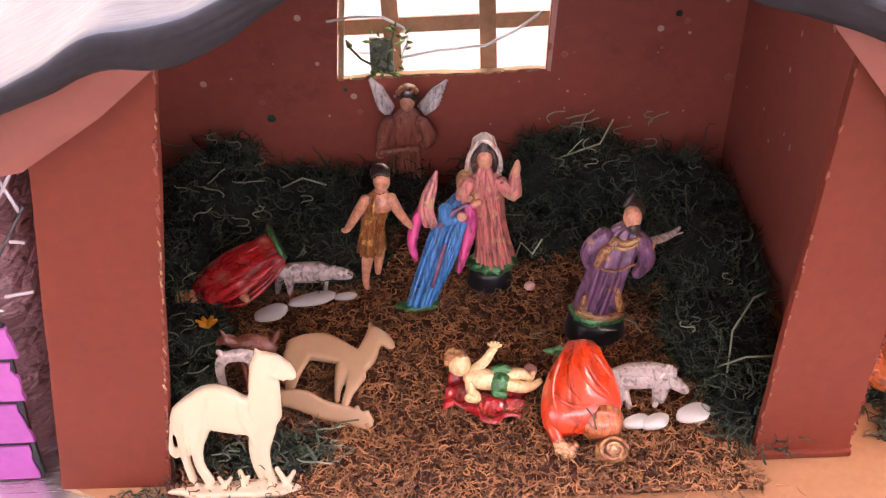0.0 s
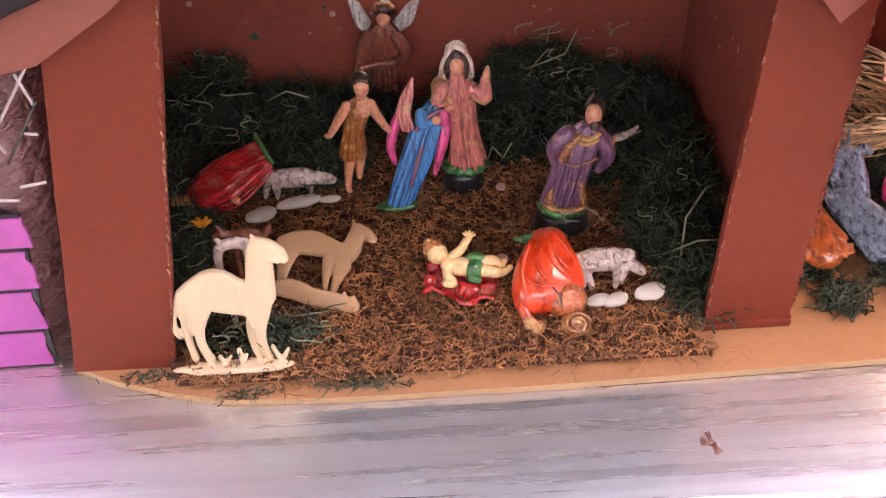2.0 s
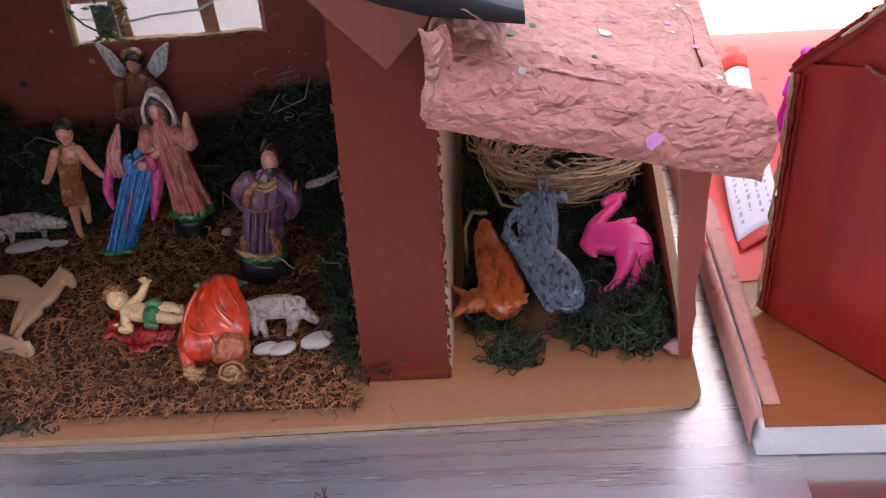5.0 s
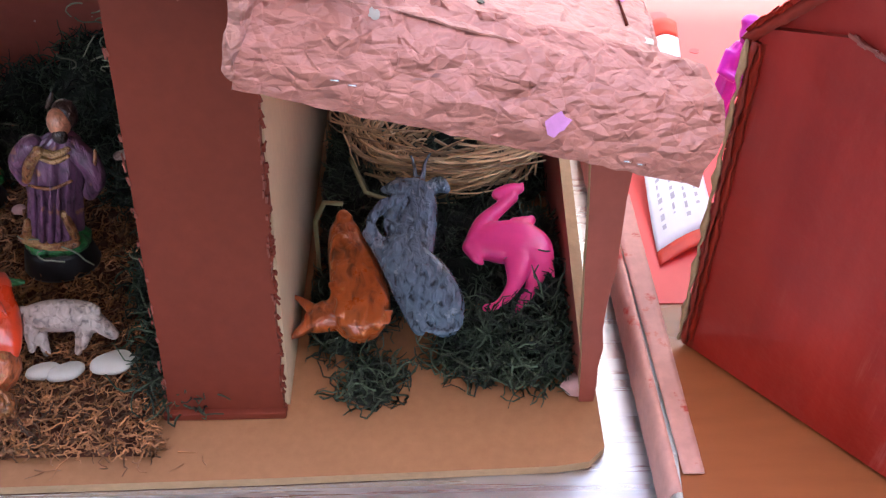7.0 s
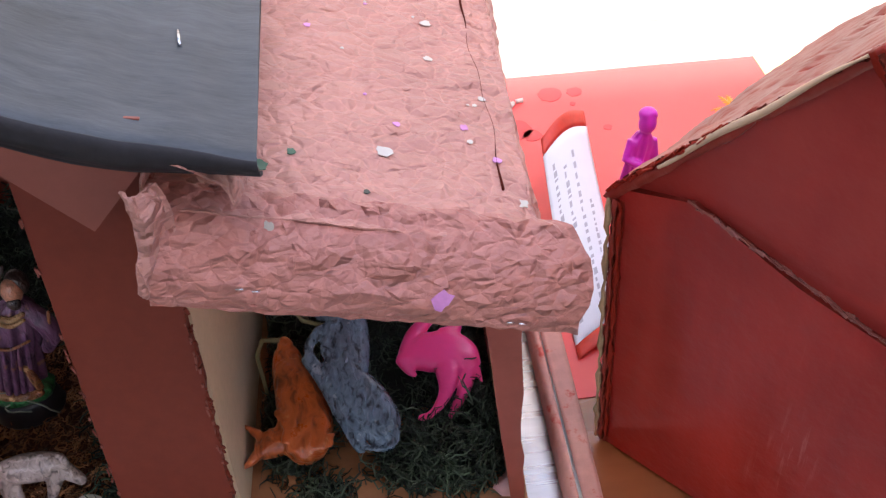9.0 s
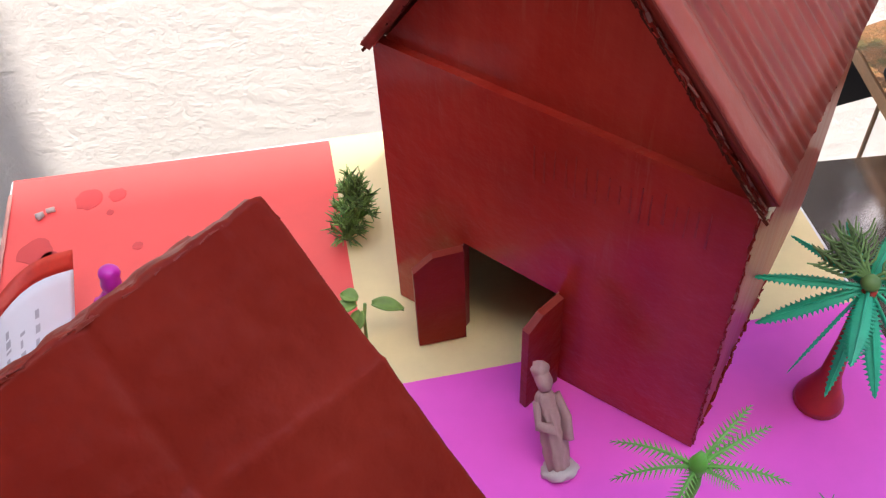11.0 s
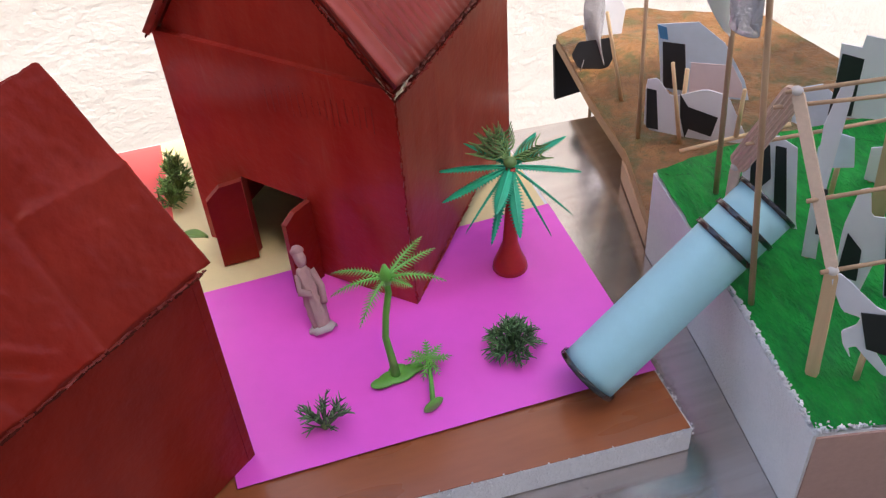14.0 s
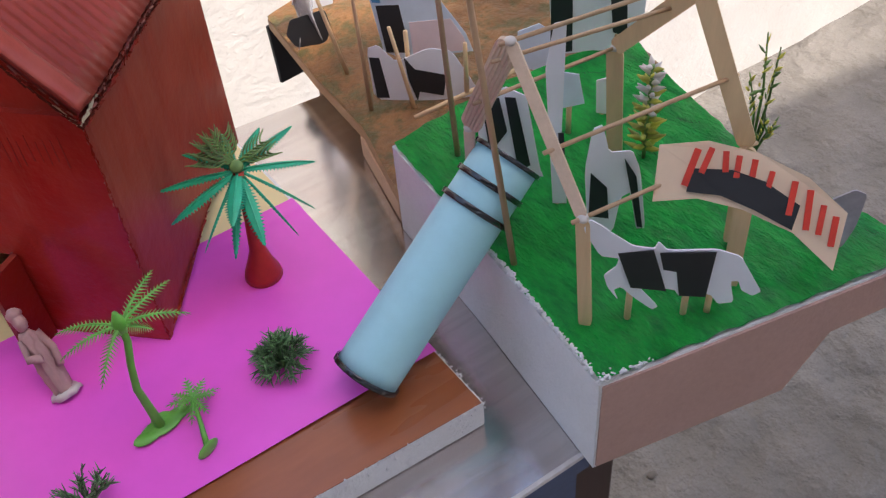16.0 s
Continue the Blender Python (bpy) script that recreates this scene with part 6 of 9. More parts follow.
def standing_king(robe):
    s_ = Shape()
    mid = lambda z: -1.5 + 0.245 * (z - 15)
    s_.loft(rings([(0, -1, 0, 17.0, 15.0), (1.5, -1, 0, 17.6, 15.6), (10, -1, 0, 15.6, 13.6), (13, -1, 0, 14.6, 12.8)]), mat=4)
    s_.loft(rings([(12.5, 0, 0, 15.6, 13.2), (15.5, 0, 0, 15.8, 13.4), (18, 0, 0, 13.2, 11.4)]), 6, 0.04, mat=3)
    s_.loft(rings([(17, mid(17), 0, 12.4, 10.4), (26, mid(26), 0, 12.2, 9.8), (38, mid(38), 0, 11.4, 9.2), (50, mid(50), 0, 12.6, 9.0), (60, mid(60), 0, 12.8, 8.4), (67, mid(67) + 1, 0, 9.4, 7), (71, mid(71) + 2, 0, 4.6, 4.6)]), 8, 0.10, mat=0, twist=0.2)
    fold_lines(s_, 5, 20, 52, lambda t: 11.0, lambda t: (mid(20 + 32 * t), 0), lambda t: 9.6, 1.6, 0, 9)
    rod(s_, [(-12.0, 22, 2.0), (-5.0, 18.0, 2.4), (4.0, 16.4, 2.4), (12.0, 18.6, 2.0)], 2, -9.5)
    rod(s_, [(-8.0, 30, 1.4), (-9.5, 25, 2.2), (-11, 20, 2.0)], 2, -7.5)
    rod(s_, [(9.0, 34, 1.6), (10.5, 27, 2.2), (11.5, 20, 2.0)], 2, -7.5)
    rod(s_, [(2.0, 66, 5.4), (-5.5, 60, 4.4), (-8.0, 54, 3.0), (-6.5, 47, 2.0)], 0, -2)
    rod(s_, [(17.5, 65, 5.2), (23.5, 57, 5.2), (25.0, 48, 4.6), (20.5, 40, 3.2)], 0, -1.5)
    rod(s_, [(7.0, 67, 2.2), (1.0, 60, 2.6), (-2.5, 52, 2.0)], 2, -8.2, 9)
    rod(s_, [(22, 44, 1.0), (26.5, 55, 1.0), (29, 64, 0.8)], 2, -4, 8)
    for z, r in ((66.5, 1.8), (63.0, 1.4)):
        rod(s_, [(mid(z) - 6, z + 1, r * 0.7), (mid(z) + 1, z - 2.2, r), (mid(z) + 8, z + 0.5, r * 0.7)], 2, -7.6, 8)
    rod(s_, [(mid(52) - 9, 50, 0.7), (mid(50), 48, 0.9), (mid(52) + 10, 52, 0.7)], 2, -9.4, 7)
    s_.ball((0.0158, -0.0018, 0.0770), (0.0050, 0.0056, 0.0068), 1)
    s_.ball((0.0175, 0.0020, 0.0786), (0.0058, 0.0056, 0.0070), 5)
    s_.ball((0.0162, -0.0056, 0.0722), (0.0034, 0.0026, 0.0036), 5)
    rod(s_, [(11.6, 83.0, 1.0), (14.0, 87.0, 1.2), (15.5, 90.0, 0.6)], 5, 0, 7)
    return s_, [robe, SKIN, GOLD, GREENBASE, DARKBASE, HAIR]


def crimson_kneeler():
    """A kneeling man under a wide cape; z runs from his foot plate to his head."""
    s_ = Shape()
    s_.loft(rings([(-1.5, -2, 3, 16, 9), (0, -2, 3, 16.5, 9.5), (1.2, -2, 3, 14.5, 8)]), 5, 0.04, mat=3)
    s_.loft(rings([(1, 0, 0, 12.5, 8.5), (6, 0, 0, 14, 9.5), (16, 1, 0, 16.5, 11.5), (28, 1.5, 0, 19.5, 13), (40, 1, 0, 18.5, 12), (49, 0, 0, 14.0, 9.6), (55, -0.5, 0, 8.5, 7)]), 7, 0.08, mat=0, twist=0.15)
    for i, q in enumerate((-13, -8.5, -4.0, 0.5, 5.0, 9.5, 13.0)):
        s_.limb([(q * 0.6 / 1000, -0.0078, 0.003), (q * 0.95 / 1000, -0.0108, 0.018), (q * 1.15 / 1000, -0.0112, 0.034), (q * 0.8 / 1000, -0.0085, 0.048)], [0.0012, 0.0015, 0.0013, 0.0007], 8, 5 if i % 3 == 1 else 0, 0.8)
    s_.ball((-0.001, 0.0, 0.0600), (0.0052, 0.0054, 0.0062), 1)
    s_.ball((-0.001, 0.0020, 0.0630), (0.0060, 0.0058, 0.0056), 2)
    rod(s_, [(13, 30, 3.6), (19, 31, 2.8), (24, 30, 2.0)], 1, -2)
    return s_, [CRIMSON, SKIN, GOLD, GREENBASE, DARKBASE, CRIMSONGOLD]


def vermilion_kneeler():
    """Toppled on his face: the cape is uppermost, gold tunic, urn and fists below it."""
    s_ = Shape()
    s_.loft(rings([(37.0, 0, -3, 12, 4), (38.6, 1, -3, 15.5, 5.5), (40.0, 1, -3, 15.0, 5)]), 5, 0.04, mat=3)
    s_.loft(rings([(41, 4.0, -8, 7.0, 6), (37, 4.0, -9, 10.0, 9), (32, 3.0, -9, 12.5, 11), (25, 2.5, -8, 16.5, 12), (16, 2.0, -8, 19.5, 12.5), (8, 1.5, -8, 20.5, 12), (2, 1.0, -8, 20.0, 11), (-3, -1.0, -7, 17.0, 9), (-7, -3.0, -6, 12.0, 6)]), 4, 0.022, mat=0, twist=0.1)
    wide = [(41, 4.0, 7.0, 6), (37, 4.0, 10.0, 9), (32, 3.0, 12.5, 11), (25, 2.5, 16.5, 12), (16, 2.0, 19.5, 12.5), (8, 1.5, 20.5, 12), (2, 1.0, 20.0, 11), (-7, -3.0, 12.0, 6)][::-1]

    def on_cape(x, z, lift=0.0):
        """A place on the back of the cape."""
        cx, rx, ry = (np.interp(z, [w[0] for w in wide], [w[k_] for w in wide]) for k_ in (1, 2, 3))
        return (x / 1000, (-8.4 - ry * math.sqrt(max(0.03, 1 - ((x - cx) / rx) ** 2)) - lift) / 1000, z / 1000)

    for line in ([(-3, 38), (-7, 31), (-11, 22), (-13, 12), (-12, 3)], [(0, 39), (-2, 31), (-4, 22), (-3, 13), (1, 7)], [(3, 39), (4, 31), (6, 23), (10, 16), (15, 11)], [(6, 39), (9, 32), (13, 26), (17, 20)], [(-14, 16), (-9, 8), (-2, 4), (6, 5)], [(1, 26), (4, 18), (9, 12), (14, 8)]):
        s_.limb([on_cape(x, z) for x, z in line], [0.0005] + [0.0011] * (len(line) - 2) + [0.0004], 8, 0)
    s_.loft(rings([(5, 10.0, -8, 11.0, 10.0), (0, 10.5, -8, 12.0, 10.0), (-5, 10.5, -8, 11.0, 8.5), (-10, 11.0, -8, 7.0, 6.0)]), 0, 0.0, mat=1)
    # Thin dark line paints the shade of a crease in the tunic.
    s_.tube([(0.0025, -0.0186, 0.004), (0.0060, -0.0188, -0.001), (0.0070, -0.0172, -0.007)], 0.0004, 6, 4)
    rod(s_, [(-12.5, 4, 4.4), (-13.2, -4, 3.8), (-11.5, -10, 3.2)], 0, -8)
    rod(s_, [(-11.5, -11, 3.4), (-8.0, -15, 3.4), (-4.0, -14.5, 2.6)], 2, -8)
    for x, z, r in ((-11.5, -15.5, 2.6), (-8.5, -18.0, 2.6), (-5.0, -17.2, 2.2), (-3.0, -13.0, 2.0)):
        s_.ball((x / 1000, -0.0085, z / 1000), (r / 1000, r / 1000, r / 1000), 2, None, 8, 6)
    s_.loft(rings([(-11, 14, -8, 6.5, 5.5), (-15, 14.5, -8, 8.2, 7), (-19, 14.5, -8, 8.2, 7), (-22.5, 14.5, -8, 5.5, 5)]), mat=2)
    s_.tube([((14.5 + 7.6 * (1 - a / 15) * math.cos(a)) / 1000, -0.0140 - 0.0002 * a, (-17.0 + 6.6 * (1 - a / 15) * math.sin(a)) / 1000) for a in np.linspace(0, 12.5, 40)], 0.0011, 6, 2)
    return s_, [VERMILION, TUNICRED, GOLD, GREENBASE, HAIR]


def infant():
    s_ = Shape()
    rod(s_, [(-12.0, 10.5, 5.2), (-5, 9.6, 6.2), (3, 8.6, 5.6)], 0)
    s_.ball((-0.0185, 0.0045, 0.0155), (0.0068, 0.0066, 0.0072), 0)
    s_.ball((-0.0205, 0.0070, 0.0168), (0.0066, 0.0060, 0.0066), 2)
    rr = random.Random(8)
    for _ in range(26):
        d = Vector((rr.uniform(-1, 0.5), rr.uniform(-0.4, 1), rr.uniform(-0.3, 1))).normalized()
        s_.ball(Vector((-0.0205, 0.0065, 0.0168)) + d * 0.0062, 0.0018, 2, None, 7, 5)
    s_.limb([(-0.010, 0.003, 0.013), (-0.004, 0.007, 0.017), (-0.001, 0.009, 0.022), (0.001, 0.010, 0.0245)], [0.0034, 0.0030, 0.0026, 0.0022], 9, 0)
    for k in range(5):
        a = radians(30 + 28 * k)
        s_.limb([(0.001, 0.010, 0.0250), (0.001 + 0.0044 * math.cos(a), 0.0095, 0.0258 + 0.0046 * math.sin(a))], [0.0012, 0.0008], 6, 0)
    s_.limb([(-0.012, -0.001, 0.010), (-0.011, -0.007, 0.0065), (-0.0075, -0.0105, 0.0050), (-0.0125, -0.0110, 0.0048)], [0.0034, 0.0032, 0.0030, 0.0026], 9, 0)
    s_.ball((0.0050, -0.001, 0.0090), (0.0074, 0.0070, 0.0064), 1)
    s_.limb([(0.001, 0.003, 0.0128), (0.006, 0.004, 0.0145), (0.011, 0.003, 0.0130)], [0.0026, 0.0034, 0.0024], 9, 1)
    s_.limb([(0.003, -0.006, 0.0060), (0.008, -0.007, 0.0045)], [0.0032, 0.0024], 8, 1)
    s_.limb([(0.009, -0.002, 0.009), (0.018, -0.003, 0.0080), (0.0235, -0.001, 0.0072), (0.028, 0.002, 0.0085)], [0.0044, 0.0036, 0.0026, 0.0018], 9, 0)
    s_.limb([(0.010, 0.003, 0.011), (0.017, 0.003, 0.0125), (0.022, 0.003, 0.0095), (0.0235, 0.004, 0.0125)], [0.0042, 0.0034, 0.0024, 0.0016], 9, 0)
    return s_, [SKINPALE, GREENBASE, CURLS]


def ivory_camel():
    """A standing camel moulded flat, with its own foot plate."""
    s_ = Shape()
    rod(s_, [(-20.6, 43.0, 6.2), (-13.4, 44.8, 9.6), (-4.4, 45.8, 12.8), (5.0, 42.0, 11.0), (13.5, 40.0, 9.8), (18.0, 41.0, 8.6)], 0, 0, 16)
    rod(s_, [(18.9, 40.8, 8.4), (20.2, 52.9, 7.6), (20.9, 62.1, 7.2), (21.0, 68.6, 6.0)], 0, 0, 14)
    rod(s_, [(20.8, 70.4, 5.2), (26.5, 67.6, 5.8), (31.3, 64.4, 4.6), (33.8, 62.0, 3.0)])
    rod(s_, [(19.8, 74.2, 1.8), (18.7, 77.0, 0.6)])
    rod(s_, [(15.4, 34.1, 5.1), (11.4, 21.8, 3.0), (11.3, 10.4, 2.1), (13.2, 4.0, 2.1)], 0, 1.0)
    rod(s_, [(18.4, 35.0, 5.9), (15.9, 21.5, 3.6), (16.2, 11.5, 2.8), (18.7, 3.8, 2.5)], 0, -1.0)
    rod(s_, [(-21.0, 41.0, 5.4), (-22.5, 28.4, 3.3), (-22.7, 15.7, 2.3), (-21.2, 4.5, 2.3)], 0, 1.0)
    rod(s_, [(-13.0, 40.0, 8.0), (-16.0, 25.1, 3.6), (-16.0, 13.7, 2.6), (-12.5, 4.2, 2.8)], 0, -1.0)
    rod(s_, [(-25.0, 42.0, 1.8), (-28.0, 30.2, 1.0), (-28.4, 22.5, 1.9), (-27.0, 19.1, 1.5)])
    flattened(s_, 0.0030)
    for rows in ([(-6.0, 53.0, 0.5), (-7.5, 46.0, 0.8), (-10.5, 37.0, 0.8), (-13.0, 28.0, 0.5)], [(8.5, 50.0, 0.4), (7.5, 43.0, 0.8), (10.0, 34.0, 0.8), (12.5, 24.0, 0.5)], [(15.0, 52.0, 0.4), (13.0, 45.0, 0.7), (15.0, 38.0, 0.5)], [(24.5, 63.5, 0.4), (28.0, 62.2, 0.7), (31.0, 60.8, 0.4)], [(-19.5, 40.0, 0.4), (-20.5, 30.0, 0.7), (-20.0, 20.0, 0.4)]):
        rod(s_, rows, 0, -2.9, 8)
    s_.loft(rings([(-1.2, 1, -3, 32.5, 6.5), (0.6, 1, -3, 33, 6.8), (1.8, 1, -3, 31.0, 5.6)]), 5, 0.06)
    for rows in ([(25.4, 1.5, 1.6), (21.5, 11.5, 1.4)], [(25.4, 1.5, 1.6), (29.9, 9.4, 1.2)], [(4.8, 1.5, 1.6), (3.4, 10.6, 1.4)], [(4.8, 2.0, 1.4), (7.3, 7.4, 1.0)], [(-4.9, 1.5, 1.4), (-7.3, 7.2, 1.2)], [(-4.9, 1.5, 1.4), (-1.3, 7.0, 1.0)]):
        rod(s_, rows, 0, -2.5, 8)
    return s_


def tan_camel():
    s_ = Shape()
    rod(s_, [(-21.6, 33.0, 5.6), (-15.8, 32.9, 7.8), (-4.8, 31.7, 8.8), (6.4, 26.5, 6.9), (12.6, 22.5, 6.1)])
    rod(s_, [(12.7, 17.6, 6.7), (18.6, 23.5, 6.4), (21.4, 31.4, 5.6), (23.1, 37.5, 4.8)])
    rod(s_, [(22.6, 40.0, 4.5), (28.6, 35.8, 4.0), (32.9, 30.9, 2.5)])
    rod(s_, [(20.9, 44.4, 1.6), (20.4, 47.8, 0.6)])
    rod(s_, [(7.4, 17.5, 5.4), (4.7, 5.5, 2.4), (4.5, -2.8, 1.7)], 0, 0.8)
    rod(s_, [(14.6, 12.0, 5.6), (11.2, 1.7, 2.9), (9.1, -6.4, 2.3)], 0, -0.8)
    rod(s_, [(-22.2, 28.0, 5.4), (-22.3, 15.8, 2.7), (-22.6, 4.0, 1.7)], 0, 0.8)
    rod(s_, [(-17.2, 25.1, 5.8), (-18.8, 13.9, 2.7), (-20.3, 2.8, 1.7)], 0, -0.8)
    return flattened(s_, 0.0030)


def pink_camel():
    s_ = Shape()
    rod(s_, [(-13.2, 26.3, 7.2), (-6.7, 27.6, 9.8), (4.5, 27.4, 10.5), (12.2, 24.5, 7.9), (15.7, 19.0, 4.8)], 0, 0, 16)
    rod(s_, [(5.2, 34.6, 6.4), (11.0, 39.2, 2.2)])
    rod(s_, [(-14.6, 28.0, 6.0), (-11.4, 37.5, 4.4), (-3.1, 45.6, 3.3), (2.9, 51.1, 2.9)])
    rod(s_, [(6.4, 55.2, 2.5), (1.9, 54.8, 3.2), (-4.8, 52.2, 2.9)])
    rod(s_, [(6.5, 56.0, 1.8), (7.6, 58.2, 1.2)], 0, 0.6, 8)
    rod(s_, [(-16.5, 25.0, 5.7), (-15.3, 19.5, 3.0), (-13.1, 16.6, 1.4)], 0, -2.0)
    rod(s_, [(3.5, 17.5, 7.2), (1.1, 6.4, 3.8), (-6.0, -3.1, 2.1), (-12.3, -5.1, 1.9)], 0, -2.4)
    rod(s_, [(12.3, 18.0, 6.6), (9.8, 7.5, 3.5), (4.3, -1.4, 2.2), (1.6, -5.3, 1.4)], 0, 2.4)
    rod(s_, [(17.0, 19.9, 1.9), (18.3, 13.7, 1.4), (19.0, 9.4, 0.9)])
    return flattened(s_, 0.0070)


def slate_deer():
    """A deer with short antlers, legs folded under it."""
    s_ = Shape()
    rod(s_, [(-8.5, 32.8, 9.6), (-1.5, 25.2, 11.6), (5.6, 16.7, 12.2), (11.0, 6.8, 11.0), (12.8, 0.0, 7.6)], 0, 0, 16)
    rod(s_, [(0.0, 34.5, 8.8), (2.3, 46.3, 8.0), (3.1, 56.3, 7.2), (2.2, 61.4, 6.8)], 0, 0, 14)
    rod(s_, [(-6.0, 36.0, 6.0), (-8.5, 46.0, 5.5), (-7.5, 55.0, 4.5)], 0, 1.0, 12)
    rod(s_, [(1.3, 63.0, 5.7), (-8.2, 63.2, 4.3), (-13.7, 62.7, 2.0)], 0, -1)
    rod(s_, [(8.2, 63.8, 3.6), (11.5, 64.8, 4.2), (14.6, 62.5, 2.4)], 0, -1)
    rod(s_, [(-3.0, 66.5, 2.0), (-7.5, 68.0, 1.4)], 0, -1, 8)
    rod(s_, [(0.7, 67.6, 1.5), (0.2, 74.7, 1.0), (-1.2, 80.0, 0.7)], 0, 0, 8)
    rod(s_, [(3.9, 68.2, 1.5), (5.1, 76.0, 1.0), (7.6, 81.0, 0.7)], 0, 0, 8)
    rod(s_, [(-13.2, 55.0, 3.0), (-19.4, 46.2, 2.5), (-13.9, 35.9, 2.2), (-7.1, 33.0, 2.2)], 0, -3.5, 10)
    rod(s_, [(-7.0, 53.7, 2.5), (-12.0, 45.7, 2.2), (-9.1, 40.5, 2.0)], 0, -3.0, 10)
    rod(s_, [(-5.0, 58.0, 2.6), (-9.0, 56.5, 2.6), (-13.2, 55.0, 2.8)], 0, -3.0, 10)
    rod(s_, [(-1.5, 52.0, 2.0), (-5.0, 47.0, 2.2), (-4.5, 41.0, 2.4), (-1.0, 36.0, 2.8)], 0, -3.2, 10)
    rod(s_, [(-21.4, 41.4, 2.2), (-14.1, 29.4, 2.5), (-8.5, 16.1, 2.5), (-0.3, -1.7, 2.2), (2.6, -4.2, 2.0)], 0, -2.5, 10)
    rod(s_, [(-6.8, 20.8, 3.2), (-2.7, 11.0, 2.5), (4.1, -3.6, 1.9)], 0, -6.0, 10)
    rod(s_, [(6.0, 4.1, 1.7), (12.1, 5.8, 1.5), (18.8, 3.2, 1.7), (17.9, -3.4, 1.5), (10.1, -5.2, 1.5), (4.5, -3.6, 1.6)], 0, -6.5, 9)
    rod(s_, [(4.0, 24.0, 2.4), (12.0, 16.0, 2.8), (15.5, 7.0, 2.4)], 0, -7.6, 10)
    rr = random.Random(12)
    for k in range(26):
        t = rr.random()
        s_.ball(((-3 + 14 * t + rr.uniform(-5, 5)) / 1000, -0.0082, (29 - 20 * t + rr.uniform(-4, 4)) / 1000), (0.0016, 0.0014, 0.0016), 0, None, 7, 5)
    return flattened(s_, 0.0088)


def rust_cow():
    """A cow pitched forward on its horns, hollow muzzle end uppermost."""
    s_ = Shape()
    rod(s_, [(-9.4, 57.5, 7.0), (-7.8, 47.5, 9.0), (-3.4, 32.3, 11.9), (-0.6, 17.8, 13.0), (-1.0, 9.2, 11.4)], 0, 0, 16)
    rod(s_, [(-14.7, 12.4, 7.6), (-20.6, 9.4, 5.6)])
    rod(s_, [(-20.0, 13.0, 2.8), (-25.0, 18.0, 2.2), (-30.0, 21.5, 0.9)], 0, -2, 9)
    rod(s_, [(-22.5, 7.0, 3.0), (-26.5, 3.0, 2.4), (-30.0, 0.4, 1.0)], 0, -2, 9)
    for x, z in ((-5.6, 7.6), (1.8, 6.1), (6.8, 6.6)):
        rod(s_, [(x, z + 4, 3.4), (x + 0.6, z - 2.6, 2.4)], 0, -6, 9)
    rod(s_, [(-12.0, 61.5, 1.7), (-9.8, 64.6, 1.7), (-6.6, 61.0, 1.7), (-9.6, 59.4, 1.6), (-12.0, 61.5, 1.6)], 0, -5.2, 9)
    rod(s_, [(-12.5, 36, 2.4), (-10.0, 26, 2.8), (-12.0, 18, 2.4)], 0, -5, 9)
    rod(s_, [(-4.0, 20.0, 2.6), (3.5, 14.0, 2.8), (9.5, 9.0, 2.2), (13.0, 9.5, 1.6)], 0, -10.0, 10)
    rod(s_, [(2.0, 28.0, 3.0), (7.0, 21.0, 2.6), (10.5, 14.0, 2.0)], 0, -9.0, 10)
    rod(s_, [(-8.5, 48.0, 1.4), (-4.0, 40.0, 1.8), (-2.5, 32.0, 1.4)], 0, -10.0, 9)
    rod(s_, [(-13.0, 24.0, 2.2), (-8.0, 16.0, 2.6), (-10.0, 9.0, 2.0)], 0, -9.0, 9)
    for x, z in ((2.0, 7.0), (5.0, 5.0), (8.0, 7.5), (11.0, 5.5)):
        s_.ball((x / 1000, -0.0095, z / 1000), (0.0022, 0.0022, 0.0026), 0, None, 8, 6)
    return flattened(s_, 0.0095)


def sheep_figure(rows, head, legs, bumps=26, seed=1):
    """A small grazing sheep moulded in the half round."""
    s_ = Shape()
    rod(s_, rows)
    rod(s_, head)
    for i, leg in enumerate(legs):
        rod(s_, leg, 0, -1.6 if i % 2 else 1.4, 9)
    x, z, r = head[0]
    rod(s_, [(x + 1.0, z + r * 0.8, 1.6), (x + 3.4, z + r * 1.1, 1.0)], 0, -2.0, 7)
    rr = random.Random(seed)
    for k in range(bumps):
        x, z, r = rr.choice(rows)
        a = rr.uniform(-0.4, 2.8)
        s_.ball(((x + 0.8 * r * math.cos(a)) / 1000, -0.62 * r / 1000, (z + 0.75 * r * math.sin(a)) / 1000), rr.uniform(0.0014, 0.0022), 0, None, 7, 5)
    return flattened(s_, 0.0052)


def oval_plate(at, rx, ry):
    s_ = Shape().loft([(0, 0, 0, rx, ry), (0.0012, 0, 0, rx * 1.02, ry * 1.02), (0.0022, 0, 0, rx * 0.9, ry * 0.85)], 3, 0.03, 24)
    return single("base_plate", s_, WHITEP, "small white oval plastic foot plate lying on the coir", "base plate", "loose foot plates", at=at)


# coir mat on the stable floor
rng = np.random.default_rng(11)
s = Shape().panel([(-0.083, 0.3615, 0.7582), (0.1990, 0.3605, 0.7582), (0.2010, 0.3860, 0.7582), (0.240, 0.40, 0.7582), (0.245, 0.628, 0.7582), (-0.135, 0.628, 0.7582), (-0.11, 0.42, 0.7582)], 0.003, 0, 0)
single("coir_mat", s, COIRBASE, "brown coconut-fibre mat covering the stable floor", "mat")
n = 12500
st = np.stack([rng.uniform(-0.083, 0.215, n), 0.3590 + 0.2475 * rng.uniform(0, 1, n) ** 1.15, rng.uniform(0.7588, 0.7606, n)], 1)
st[:, 0] = np.where(st[:, 1] > 0.42, st[:, 0], np.clip(st[:, 0], -0.082, 0.200))
